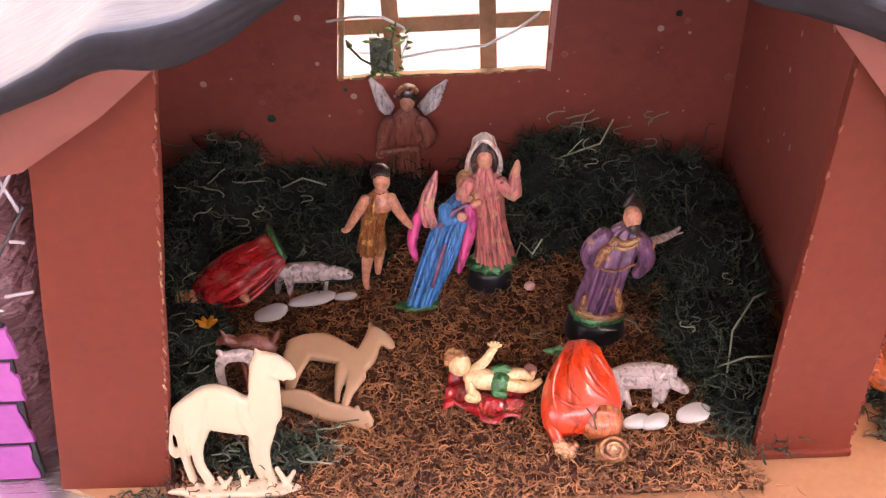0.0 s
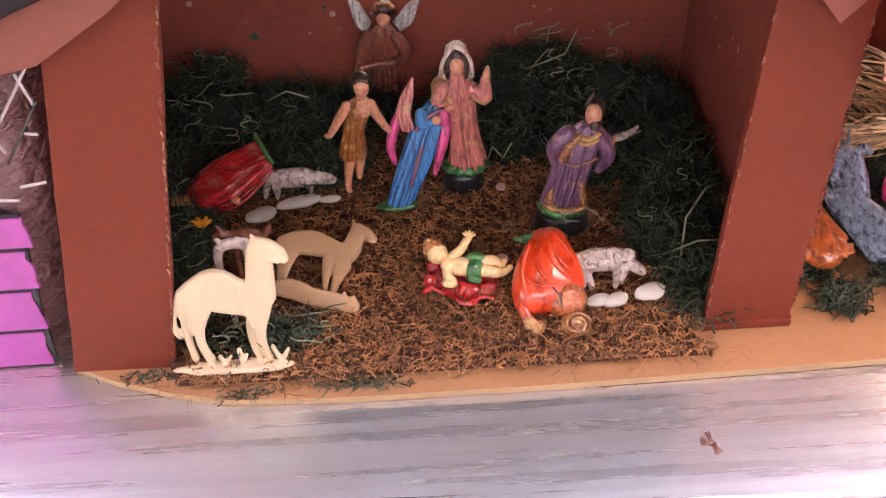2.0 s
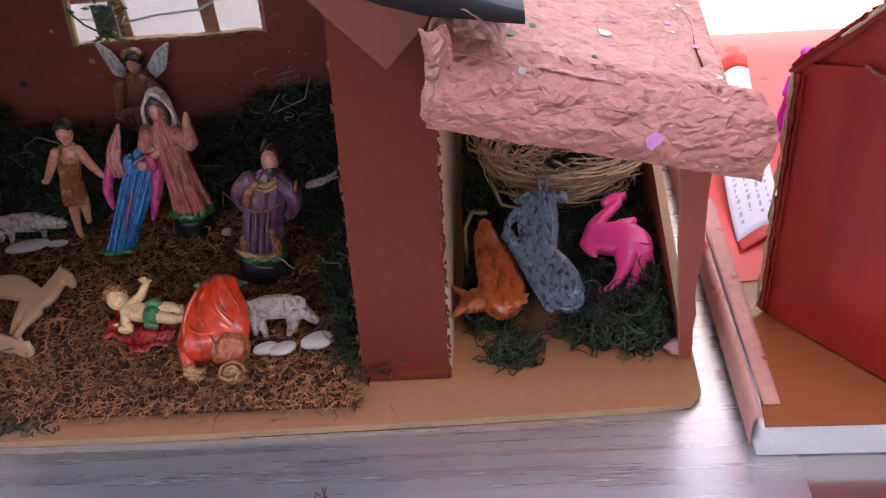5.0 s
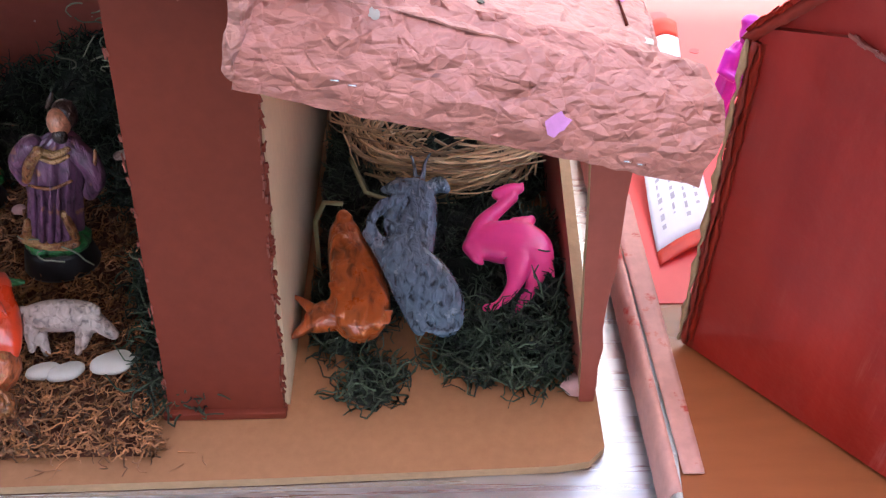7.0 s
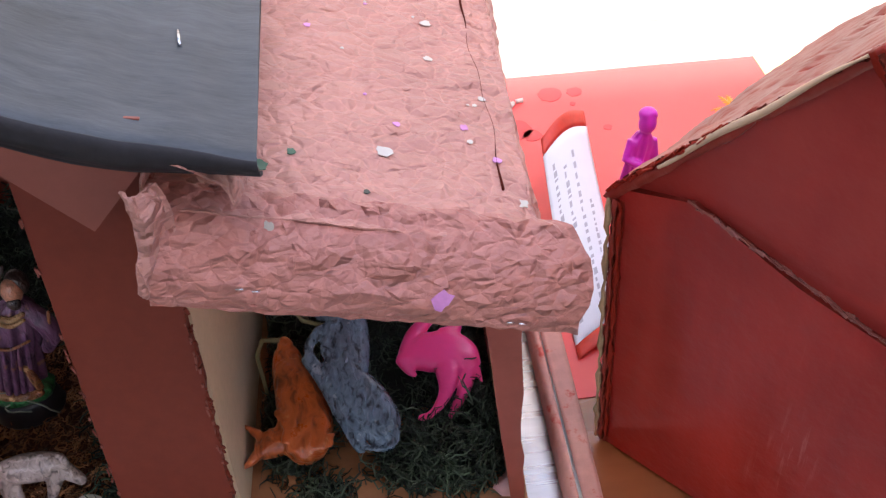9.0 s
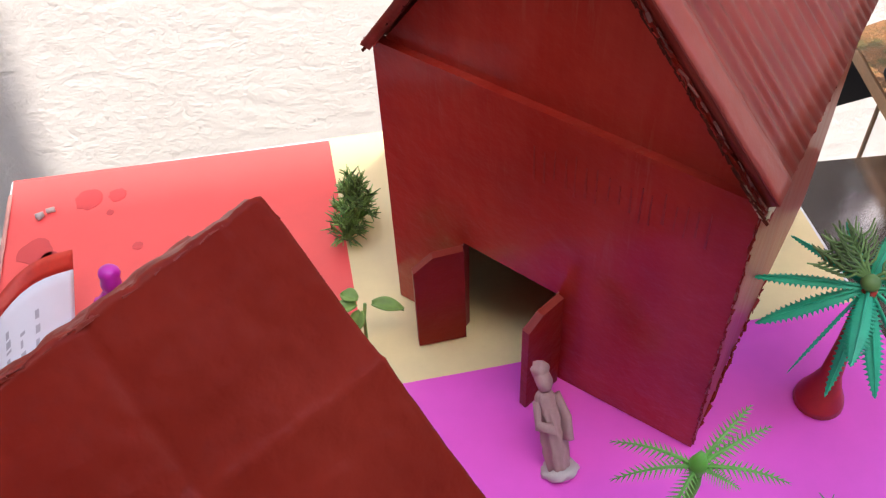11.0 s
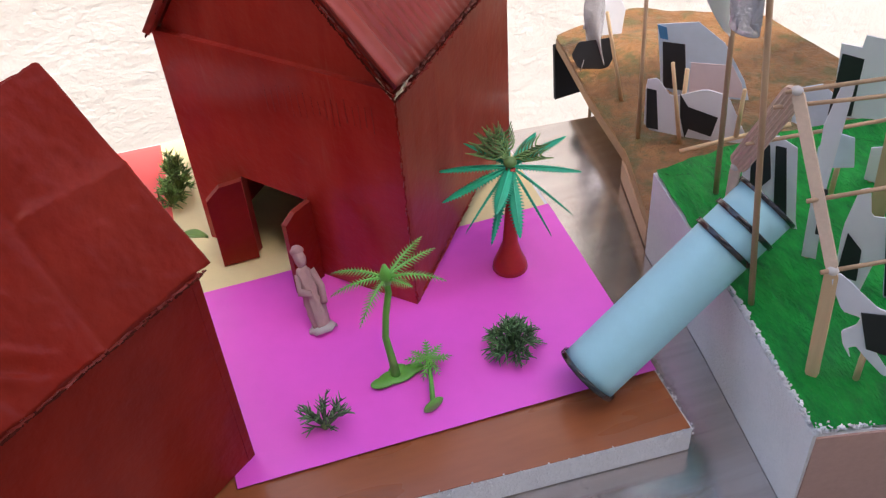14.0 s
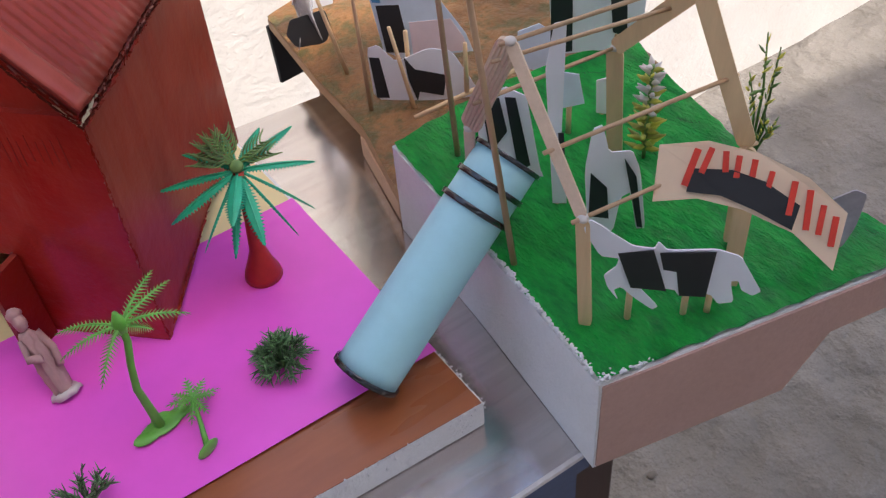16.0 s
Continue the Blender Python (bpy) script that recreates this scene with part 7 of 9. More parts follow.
v, f = strands(n, st, np.tile([0, 0, 0.30], (n, 1)), 0.011, 0.00052, 2.8, 9, 12, True)
v[:, 2] = np.clip(v[:, 2], 0.7584, 0.7660)
tagged(new("coir_fibres", raw_mesh("coir_fibres", v, f, COIR)), "loose golden-brown coir fibres on the mat", "fibres", "", "stuff")
# stray fibres on the bare board in front
n = 60
st = np.stack([rng.uniform(-0.10, 0.23, n), rng.uniform(0.352, 0.364, n), np.full(n, 0.7556)], 1)
v, f = strands(n, st, np.tile([0, 0, 0.0], (n, 1)), 0.009, 0.0003, 0.8, 5, 13, True)
v[:, 2] = np.clip(v[:, 2], 0.7554, 0.757)
tagged(new("stray_fibres", raw_mesh("stray_fibres", v, f, COIR)), "stray brown fibres on the cardboard edge", "fibres", "", "stuff")

# moss heaps round the stable walls and in the stall
ZM = 0.7585
for i, (c, r, h, n) in enumerate([
        ((-0.098, 0.590), (0.045, 0.040), 0.052, 900), ((-0.045, 0.600), (0.050, 0.030), 0.040, 800), ((-0.108, 0.530), (0.030, 0.040), 0.040, 700),
        ((-0.098, 0.470), (0.026, 0.036), 0.028, 600), ((-0.088, 0.415), (0.018, 0.030), 0.022, 420), ((0.010, 0.604), (0.040, 0.026), 0.030, 600),
        ((0.140, 0.598), (0.050, 0.030), 0.050, 1000), ((0.200, 0.590), (0.045, 0.036), 0.046, 900), ((0.215, 0.525), (0.030, 0.045), 0.036, 900),
        ((0.205, 0.460), (0.030, 0.040), 0.022, 700), ((0.210, 0.410), (0.022, 0.026), 0.014, 420), ((0.090, 0.604), (0.030, 0.024), 0.034, 500),
        ((-0.040, 0.388), (0.032, 0.014), 0.005, 260), ((0.170, 0.535), (0.024, 0.030), 0.022, 420), ((-0.030, 0.545), (0.05, 0.03), 0.018, 520), ((0.100, 0.560), (0.05, 0.024), 0.016, 420)]):
    moss_clump("moss_clump", (c[0], c[1], ZM), r, h, n, 40 + i)
for i, (x, y, z, r, h) in enumerate(((0.150, 0.612, 0.785, 0.018, 0.020), (0.122, 0.614, 0.785, 0.014, 0.012), (0.178, 0.608, 0.772, 0.016, 0.012), (-0.086, 0.608, 0.794, 0.016, 0.018), (-0.108, 0.600, 0.786, 0.012, 0.014))):
    moss_clump("moss_clump", (x, y, z), (r, 0.009), h, 420, 140 + i, length=0.020)
n = 170
cs = np.array([(0.028, 0.3555), (-0.045, 0.3535), (-0.100, 0.3700), (0.010, 0.3545)])[rng.integers(0, 4, n)]
v, f = strands(n, np.concatenate([cs + rng.normal(0, 1, (n, 2)) * np.array([0.009, 0.0022]), np.full((n, 1), 0.7556)], 1), np.tile([0, 0, 0.15], (n, 1)), 0.008, 0.00045, 1.6, 7, 21, True)
v[:, 2] = np.clip(v[:, 2], 0.7553, 0.7590)
tagged(new("stray_moss", raw_mesh("stray_moss", v, f, MOSS)), "stray dark moss fibres along the front of the board", "moss", "", "stuff")
for i, (c, r, h, n) in enumerate([((0.300, 0.600), (0.045, 0.036), 0.050, 800), ((0.350, 0.605), (0.036, 0.030), 0.045, 600), ((0.276, 0.530), (0.020, 0.055), 0.030, 700), ((0.330, 0.545), (0.05, 0.04), 0.022, 800),
                                  ((0.352, 0.415), (0.024, 0.020), 0.014, 800), ((0.333, 0.412), (0.018, 0.014), 0.010, 300), ((0.312, 0.480), (0.05, 0.045), 0.020, 1100), ((0.275, 0.440), (0.018, 0.03), 0.010, 300),
                                  ((0.287, 0.394), (0.010, 0.012), 0.006, 120), ((0.365, 0.46), (0.012, 0.04), 0.022, 400)]):
    moss_clump("moss_clump", (c[0], c[1], 0.7555), r, h, n, 90 + i, label="loose green moss heaped in the side stall")
# a few long pale tendrils
s = Shape()
for p in ([(0.098, 0.535, 0.765), (0.101, 0.532, 0.778), (0.108, 0.53, 0.770), (0.113, 0.525, 0.785)], [(0.200, 0.42, 0.766), (0.206, 0.44, 0.785), (0.222, 0.46, 0.790), (0.232, 0.47, 0.784)],
          [(0.13, 0.59, 0.80), (0.155, 0.586, 0.812), (0.162, 0.585, 0.83)], [(0.19, 0.43, 0.765), (0.21, 0.425, 0.78), (0.23, 0.43, 0.775)], [(-0.05, 0.585, 0.79), (-0.035, 0.58, 0.80), (-0.02, 0.578, 0.795)]):
    s.tube(p, 0.0006, 5)
rs = random.Random(91)
for k in range(90):
    x, y = rs.choice(((rs.uniform(-0.12, -0.03), rs.uniform(0.52, 0.60)), (rs.uniform(0.10, 0.235), rs.uniform(0.45, 0.60)), (rs.uniform(-0.115, -0.08), rs.uniform(0.40, 0.52)), (rs.uniform(0.11, 0.19), rs.uniform(0.57, 0.605)), (rs.uniform(-0.07, 0.0), rs.uniform(0.385, 0.41))))
    z = 0.764 + (0.046 * max(0.0, (y - 0.52) / 0.08) + 0.012 if y > 0.42 else 0.0)
    p, a = Vector((x, y - 0.006, z)), rs.uniform(0, 6.3)
    pts, d = [p], Vector((math.cos(a), -0.3, math.sin(a)))
    turn_ = rs.uniform(-0.9, 0.9)
    for j in range(7):
        a += turn_ + rs.uniform(-0.35, 0.35)
        p = p + Vector((math.cos(a), rs.uniform(-0.35, 0.15), abs(math.sin(a)) * 0.7)) * 0.0030
        pts.append(p)
    s.tube(pts, 0.00042, 4)
single("dry_tendrils", s, surface("dry_pale_moss", (0.20, 0.22, 0.15), 0.7, 0.4, islands=0.6), "pale dry moss tendrils standing out of the heap", "moss", kind="stuff")

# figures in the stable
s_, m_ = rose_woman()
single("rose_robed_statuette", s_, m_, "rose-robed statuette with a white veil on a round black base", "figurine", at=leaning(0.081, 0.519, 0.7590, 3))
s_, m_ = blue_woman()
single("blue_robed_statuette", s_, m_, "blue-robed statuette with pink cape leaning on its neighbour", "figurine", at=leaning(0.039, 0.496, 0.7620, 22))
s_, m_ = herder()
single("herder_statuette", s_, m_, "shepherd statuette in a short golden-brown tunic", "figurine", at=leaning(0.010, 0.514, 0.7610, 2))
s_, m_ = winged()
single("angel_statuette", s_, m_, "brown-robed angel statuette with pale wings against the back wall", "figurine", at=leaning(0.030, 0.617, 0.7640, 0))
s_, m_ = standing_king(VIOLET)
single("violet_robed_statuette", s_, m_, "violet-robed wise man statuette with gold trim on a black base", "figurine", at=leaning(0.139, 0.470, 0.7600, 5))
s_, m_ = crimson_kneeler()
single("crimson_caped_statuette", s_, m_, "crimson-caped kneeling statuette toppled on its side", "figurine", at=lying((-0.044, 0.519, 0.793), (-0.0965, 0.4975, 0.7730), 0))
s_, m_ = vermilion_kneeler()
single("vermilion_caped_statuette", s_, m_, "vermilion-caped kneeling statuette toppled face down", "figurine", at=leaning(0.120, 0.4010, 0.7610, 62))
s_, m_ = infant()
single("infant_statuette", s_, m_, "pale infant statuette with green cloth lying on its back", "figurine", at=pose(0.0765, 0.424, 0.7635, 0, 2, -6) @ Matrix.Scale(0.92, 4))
s = Shape().grid(lambda u, v: (0.0505 + 0.040 * u + 0.004 * v + 0.0015 * math.sin(20 * u), 0.414 + 0.022 * v - 0.012 * u + 0.004 * math.sin(8 * u) * (1 - v), 0.7605 + 0.0022 * abs(math.sin(9 * u + 4 * v)) + 0.0012 * math.sin(14 * v) + 0.004 * (1 - u) * v), 30, 18)
k = single("red_cloth", s, CRIMSON, "small crumpled red cloth under the infant statuette", "cloth")
k.modifiers.new("thick", "SOLIDIFY").thickness = 0.0012

k = single("camel_figurine", ivory_camel(), IVORY, "ivory plastic camel figurine standing on its own plate", "figurine", "camels", at=leaning(-0.052, 0.371, 0.7600, 15))
melted(k, 0.0008, 2)
k = single("camel_figurine", tan_camel(), TANP, "tan plastic camel figurine fallen back on the coir", "figurine", "camels", at=leaning(-0.010, 0.424, 0.7650, 80))
melted(k, 0.0008, 2)
s = Shape()
rod(s, [(-29.5, 3.4, 3.8), (-13.7, 5.6, 6.4), (-0.8, 3.4, 5.6), (13.2, 3.4, 5.4), (24.2, 3.0, 4.6)])
flattened(s, 0.0014)
for a, b in (((19.8, 5.0), (18.3, 9.6)), ((19.8, 5.0), (24.5, 8.2))):
    rod(s, [(*a, 1.5), (*b, 1.2)], 0, 0, 8)
k = single("base_plate", s, TANP, "tan plastic foot plate tipped up from the coir", "base plate", "loose foot plates", at=leaning(-0.012, 0.4125, 0.7620, 25, -20))
melted(k, 0.0007, 2)
for at_, rows, head, legs, lab, sd_ in (
        (leaning(-0.030, 0.513, 0.7620, 25), [(-14.4, 12.2, 5.4), (-6.0, 12.2, 6.6), (7.2, 12.0, 6.6), (13.1, 11.0, 5.0)], [(14.3, 11.2, 4.1), (20.2, 10.5, 4.2), (25.8, 9.4, 3.0)],
         ([(-16, 9, 3.4), (-18.1, 5.0, 2.4), (-19.0, -0.5, 1.6)], [(-11, 8, 3.4), (-10.6, 4, 2.4), (-11.0, -0.6, 1.6)], [(10, 7, 3.2), (10.5, 3, 2.0), (10.6, -0.6, 1.5)]), "grey lilac plastic sheep figurine beside a toppled statuette", 3),
        (leaning(0.153, 0.408, 0.7620, 40), [(-10.6, 18.1, 5.0), (-4.2, 17.7, 7.0), (5.9, 17.8, 7.2), (14.0, 18.0, 5.6)], [(14.5, 16.6, 4.3), (19.9, 12.4, 3.6), (24.1, 9.1, 2.6)],
         ([(-8.5, 14, 3.6), (-7.0, 8.0, 2.6), (-5.0, 1.5, 1.9)], [(-11.5, 13.5, 3.4), (-10.8, 8.0, 2.3), (-10.2, 3.2, 1.7)], [(10.5, 13, 3.8), (9.4, 7.5, 2.5), (8.2, 1.5, 1.7)], [(14.0, 12.5, 3.2), (12.6, 8, 2.2), (11.4, 4, 1.6)]), "pale grey plastic sheep figurine on a broken foot plate", 4)):
    melted(single("sheep_figurine", sheep_figure(rows, head, legs, 26, sd_), GREYP, lab, "figurine", "sheep in the stable", at=at_), 0.0007, 1)
for p, rx, ry in (((0.150, 0.399, 0.7625, 8, 0, 10), 0.0075, 0.0042), ((0.1595, 0.3985, 0.7625, 8, 0, 20), 0.0080, 0.0044), ((0.179, 0.4010, 0.7650, 18, 0, 12), 0.0096, 0.0054), ((-0.026, 0.5030, 0.7640, 12, 0, 12), 0.0150, 0.0048), ((-0.049, 0.4900, 0.7660, 14, 0, 20), 0.0105, 0.0056), ((-0.006, 0.5040, 0.7640, 10, 0, 6), 0.0070, 0.0026)):
    oval_plate(pose(*p), rx, ry)
s = Shape()
rod(s, [(-8, 6, 5), (0, 8, 6.4), (10, 6, 5.6), (16, 3, 4)])
rod(s, [(-8, 8, 4.4), (-15, 11, 4), (-20, 9, 2.6)])
rod(s, [(14, 6, 2.4), (19, 12, 2.6), (21, 16, 1.6)])
rod(s, [(-14, 14, 1.6), (-17, 19, 1.0)], 0, -1.5, 8)
for x in (-6, 10):
    rod(s, [(x, 3, 2.6), (x, -12, 2.0), (x + 1, -28, 1.8)], 0, 0, 9)
k = single("donkey_figurine", s, [DONKEY], "brown-red plastic donkey figurine tipped in the moss", "figurine", at=leaning(-0.050, 0.436, 0.7880, 10) @ Matrix.Scale(0.78, 4))
melted(k, 0.0008, 2)
s = Shape()
rod(s, [(-8.0, -40, 1.8), (-8.4, -16, 1.9), (-8.6, 6, 2.2), (-5.5, 15.5, 2.9), (3.0, 18.0, 3.6), (10.0, 15.5, 3.6)])
rod(s, [(8.0, 15, 2.8), (8.5, -10, 2.0), (8.0, -40, 1.8)])
rod(s, [(-4.5, 17.5, 2.0), (-7.0, 21, 1.2)], 0, 0, 8)
single("calf_figurine", flattened(s, 0.0026), GREYP, "white and grey plastic calf figurine mostly hidden by the camel", "figurine", at=leaning(-0.0470, 0.4000, 0.8035, 0))
s = Shape()
for a in range(6):
    s.tube([(0, 0, 0.001), (0.006 * math.cos(1.05 * a), 0.004 * math.sin(1.05 * a), 0.005)], [0.0020, 0.0010], 6)
single("yellow_flower", s, ORANGEP, "tiny yellow artificial flower fallen in the moss", "flower", at=pose(-0.0810, 0.470, 0.7760))
for p, r in (((0.0985, 0.439, 0.7618), 0.0040), ((0.1045, 0.510, 0.7612), 0.0034), ((0.373, 0.390, 0.7585), 0.006), ((-0.052, 0.455, 0.766), 0.003)):
    s = Shape().ball((0, 0, 0), (r * 1.1, r * 0.9, r * 0.75)).wobble(r * 0.3, 250)
    single("pebble", s, PEBBLE, "small rounded pinkish pebble on the floor", "pebble", "pebbles", at=Matrix.Translation(p))
s = Shape()
rod(s, [(0, 2, 3.0), (9, 4, 3.6), (18, 7, 2.8), (25, 12, 1.3)])
rod(s, [(18, 6, 1.2), (27, 8, 0.7)], 0, 0, 8)
single("fallen_figurine", flattened(s, 0.0022), GREYP, "pale plastic bird figurine lying behind the wise man", "figurine", at=leaning(0.169, 0.490, 0.8060, 40) @ Matrix.Scale(0.7, 4))
# grey carving and leaves set in the window behind the angel
s = Shape().panel([(0.011, 0.6260, 0.848), (0.026, 0.6260, 0.846), (0.027, 0.6260, 0.870), (0.012, 0.6260, 0.872)], 0.003, 0, 0)
s.tube([(0.0135, 0.625, 0.850), (0.018, 0.6235, 0.857), (0.025, 0.625, 0.850)], 0.002, 7)
s.tube([(0.0135, 0.625, 0.865), (0.019, 0.6235, 0.860), (0.025, 0.625, 0.866)], 0.0018, 7)
single("grey_carving", s, surface("grey_green_stone_paint", (0.16, 0.17, 0.14), 0.6), "small grey-green carved block standing on the window edge", "ornament", bevel=0.0006)
s = Shape()
rs = random.Random(21)
for k in range(34):
    p = Vector((rs.uniform(0.012, 0.036), 0.6215, rs.uniform(0.846, 0.880)))
    d = Vector((rs.uniform(-1, 1), rs.uniform(-0.6, 0.2), rs.uniform(-0.2, 1))).normalized() * rs.uniform(0.003, 0.007)
    s.tube([p, p + d * 0.5, p + d], [0.0005, 0.0013, 0.0002], 4, 0, 0.4)
s.tube([(0.000, 0.6225, 0.868), (0.006, 0.6225, 0.860), (0.018, 0.6225, 0.852), (0.030, 0.622, 0.846)], 0.0008, 5)
s.tube([(0.000, 0.6225, 0.869), (-0.002, 0.6215, 0.874)], [0.0022, 0.0004], 5)
s.tube([(0.022, 0.6225, 0.85), (0.026, 0.6225, 0.87), (0.030, 0.6225, 0.884)], 0.0006, 5)
single("leafy_sprig", s, OLIVEP, "small green artificial leaf sprig tucked in the window", "artificial plant")

# figures in the side stall
k = single("resting_cow_figurine", rust_cow(), RUST, "orange-brown plastic cow figurine tipped on its head", "figurine", at=leaning(0.283, 0.408, 0.7690, 76))
melted(k, 0.0009, 2)
k = single("deer_figurine", slate_deer(), SLATE, "slate-blue plastic deer figurine with antlers lying on its side", "figurine", at=leaning(0.306, 0.415, 0.7710, 62))
melted(k, 0.0008, 1)
k = single("camel_figurine", pink_camel(), HOTPINK, "hot-pink plastic camel figurine lying back in the moss", "figurine", "camels", at=leaning(0.349, 0.432, 0.7685, 66))
melted(k, 0.0008, 2)
# bird's nest: many bent twigs laid round a bowl
s = Shape()
rs = random.Random(33)
for i in range(330):
    h_ = rs.random()
    r_ = 0.024 + 0.024 * h_ ** 0.7 + rs.uniform(-0.004, 0.004)
    a0, a1 = rs.uniform(0, 6.3), rs.uniform(0.6, 2.2)
    z_, tip = 0.7700 + 0.038 * h_ + rs.uniform(-0.003, 0.003), rs.uniform(-0.020, 0.020)
    pts = []
    for q_ in np.linspace(0, 1, 9):
        a_ = a0 + a1 * q_
        rr_ = r_ + 0.003 * math.sin(3 * a_ + i) + 0.012 * (q_ - 0.5) * math.sin(i)
        pts.append((min(max(0.324 + rr_ * 1.12 * math.cos(a_), 0.264), 0.381), min(0.533 + rr_ * 0.95 * math.sin(a_), 0.628), z_ + tip * (q_ - 0.5) + 0.002 * math.sin(5 * q_ + i)))
    w_ = rs.uniform(0.0004, 0.0009)
    s.tube(pts, [w_ * (1 - 0.4 * q_) for q_ in np.linspace(0, 1, 9)], 5)
single("birds_nest", s, TWIG, "woven brown twig nest sitting in the moss", "nest", kind="stuff")
s = Shape()
for p in ([(0.285, 0.48, 0.790), (0.278, 0.475, 0.815), (0.284, 0.47, 0.800), (0.300, 0.465, 0.797)], [(0.262, 0.452, 0.77), (0.263, 0.45, 0.80), (0.268, 0.448, 0.812), (0.276, 0.447, 0.812)]):
    s.tube(p, 0.0011, 6)
single("twig", s, surface("olive_twig", (0.20, 0.18, 0.08), 0.7), "bent olive twigs stuck in the stall moss", "twig")


# ---- things on the coloured board ----
def frond(s_, p0, d, length, width, droop, n=14, mat=0, rib=0.0006, cover=1.0):
    """A feather-shaped leaf: a drooping rib with two rows of thin leaflets."""
    p0, d = Vector(p0), Vector(d).normalized()
    side = d.cross(Vector((0, 0, 1)))
    side = side.normalized() if side.length > 1e-3 else Vector((1, 0, 0))
    pts = [p0 + d * length * t + Vector((0, 0, -droop * t * t)) for t in np.linspace(0, 1, n + 1)]
    s_.tube(pts, [rib * (1.2 - t) for t in np.linspace(0, 1, n + 1)], 5, mat)
    for i in range(1, n + 1):
        t = i / n
        w_ = width * (math.sin(math.pi * (0.12 + 0.86 * t)) ** 0.7)
        fw_ = (pts[i] - pts[i - 1])
        for q in (-1, 1):
            tip = pts[i] + side * q * w_ + fw_ * 1.1 + Vector((0, 0, -0.25 * w_))
            a, b = pts[i] - fw_ * 0.60 * cover, pts[i] + fw_ * 0.52 * cover
            up = Vector((0, 0, 0.00045))
            s_.add([a, b, tip, a + up, b + up, tip + up * 0.4], [(0, 2, 1), (3, 4, 5), (0, 1, 4, 3), (1, 2, 5, 4), (2, 0, 3, 5)], mat, False)
    return s_


def blade(p0, d, length, width, droop):
    """A solid moulded palm leaf with a raised rib and a finely toothed edge."""
    p0, d = Vector(p0), Vector(d).normalized()
    side = d.cross(Vector((0, 0, 1))).normalized()

    def fn(u, v):
        w_ = 0.76 * width * math.sin(math.pi * (0.10 + 0.89 * u ** 1.15)) ** 0.75 * (0.70 + (0.42 if math.sin(u * 138) > 0 else 0.0) * (abs(v - 0.5) > 0.45))
        return p0 + d * length * u + side * w_ * (v - 0.5) * 1.7 + Vector((0, 0, -droop * u * u - 0.5 * w_ * abs(v - 0.5)))
    return Shape().grid(fn, 66, 6).tube([fn(t, 0.5) + Vector((0, 0, 0.0003)) for t in np.linspace(0, 0.97, 12)], [0.0010 - 0.0008 * t for t in np.linspace(0, 1, 12)], 5)


ZP = PB + 0.0013
palm = thing("artificial_palm", (0.802, 0.462, ZP), "toy palm with red plastic trunk and teal fronds", "toy palm")
s = Shape().loft([(ZP, 0.8015, 0.462, 0.0118, 0.0118), (ZP + 0.004, 0.8015, 0.462, 0.0112, 0.0112), (ZP + 0.012, 0.8015, 0.462, 0.0080, 0.0080), (ZP + 0.022, 0.802, 0.462, 0.0050, 0.0050), (ZP + 0.045, 0.803, 0.463, 0.0037, 0.0037), (ZP + 0.080, 0.804, 0.464, 0.0033, 0.0033)], n=20)
part("trunk", s, TRUNKRED, palm, "flared red plastic trunk")
top = Vector((0.804, 0.465, ZP + 0.080))
part("crown_knob", Shape().ball(top + Vector((0, 0, 0.003)), (0.0042, 0.0042, 0.0036)), OLIVEP, palm)
def heading(phi, el):
    """A direction by its bearing and its rise."""
    a, e = radians(phi - 32.5), radians(el)
    return Vector((math.cos(a) * math.cos(e), math.sin(a) * math.cos(e), math.sin(e)))


for phi, el, l, w_ in ((184, -2, 0.047, 0.0058), (205, -17, 0.046, 0.0076), (268, -4, 0.037, 0.0085), (290, -28, 0.043, 0.0075), (5, 6, 0.044, 0.0058), (50, 10, 0.046, 0.0062), (78, 6, 0.042, 0.0056), (262, -38, 0.046, 0.0050),
                       (325, -38, 0.046, 0.0016), (340, -18, 0.046, 0.0018), (235, -33, 0.046, 0.0016), (150, 8, 0.040, 0.0036), (110, 10, 0.038, 0.0036)):
    k = part("frond", blade(top, heading(phi, el), l, w_, 0.006), TEALP, palm)
    k.modifiers.new("thick", "SOLIDIFY").thickness = 0.0005
for phi, el in ((178, 10), (165, 20), (150, 26), (132, 28), (112, 24), (42, 12), (22, 2)):
    s = Shape()
    q = top + Vector((0.0, 0.001, 0.004))
    dd = heading(phi, el)
    sd_ = dd.cross(Vector((0, 0, 1))).normalized()
    s.tube([q, q + dd * 0.011, q + dd * 0.022 + Vector((0, 0, -0.002))], [0.0008, 0.0006, 0.0003], 5)
    for j in range(6):
        b = q + dd * (0.006 + 0.0026 * j)
        for sg in (-1, 1):
            s.tube([b, b + (dd * 0.8 + sd_ * sg).normalized() * 0.0045, b + (dd * 1.0 + sd_ * sg * 0.8).normalized() * 0.0095 + Vector((0, 0, 0.001))], [0.0006, 0.0006, 0.0003], 4)
    part("sprig", s, OLIVEP, palm, "olive feathery sprig")

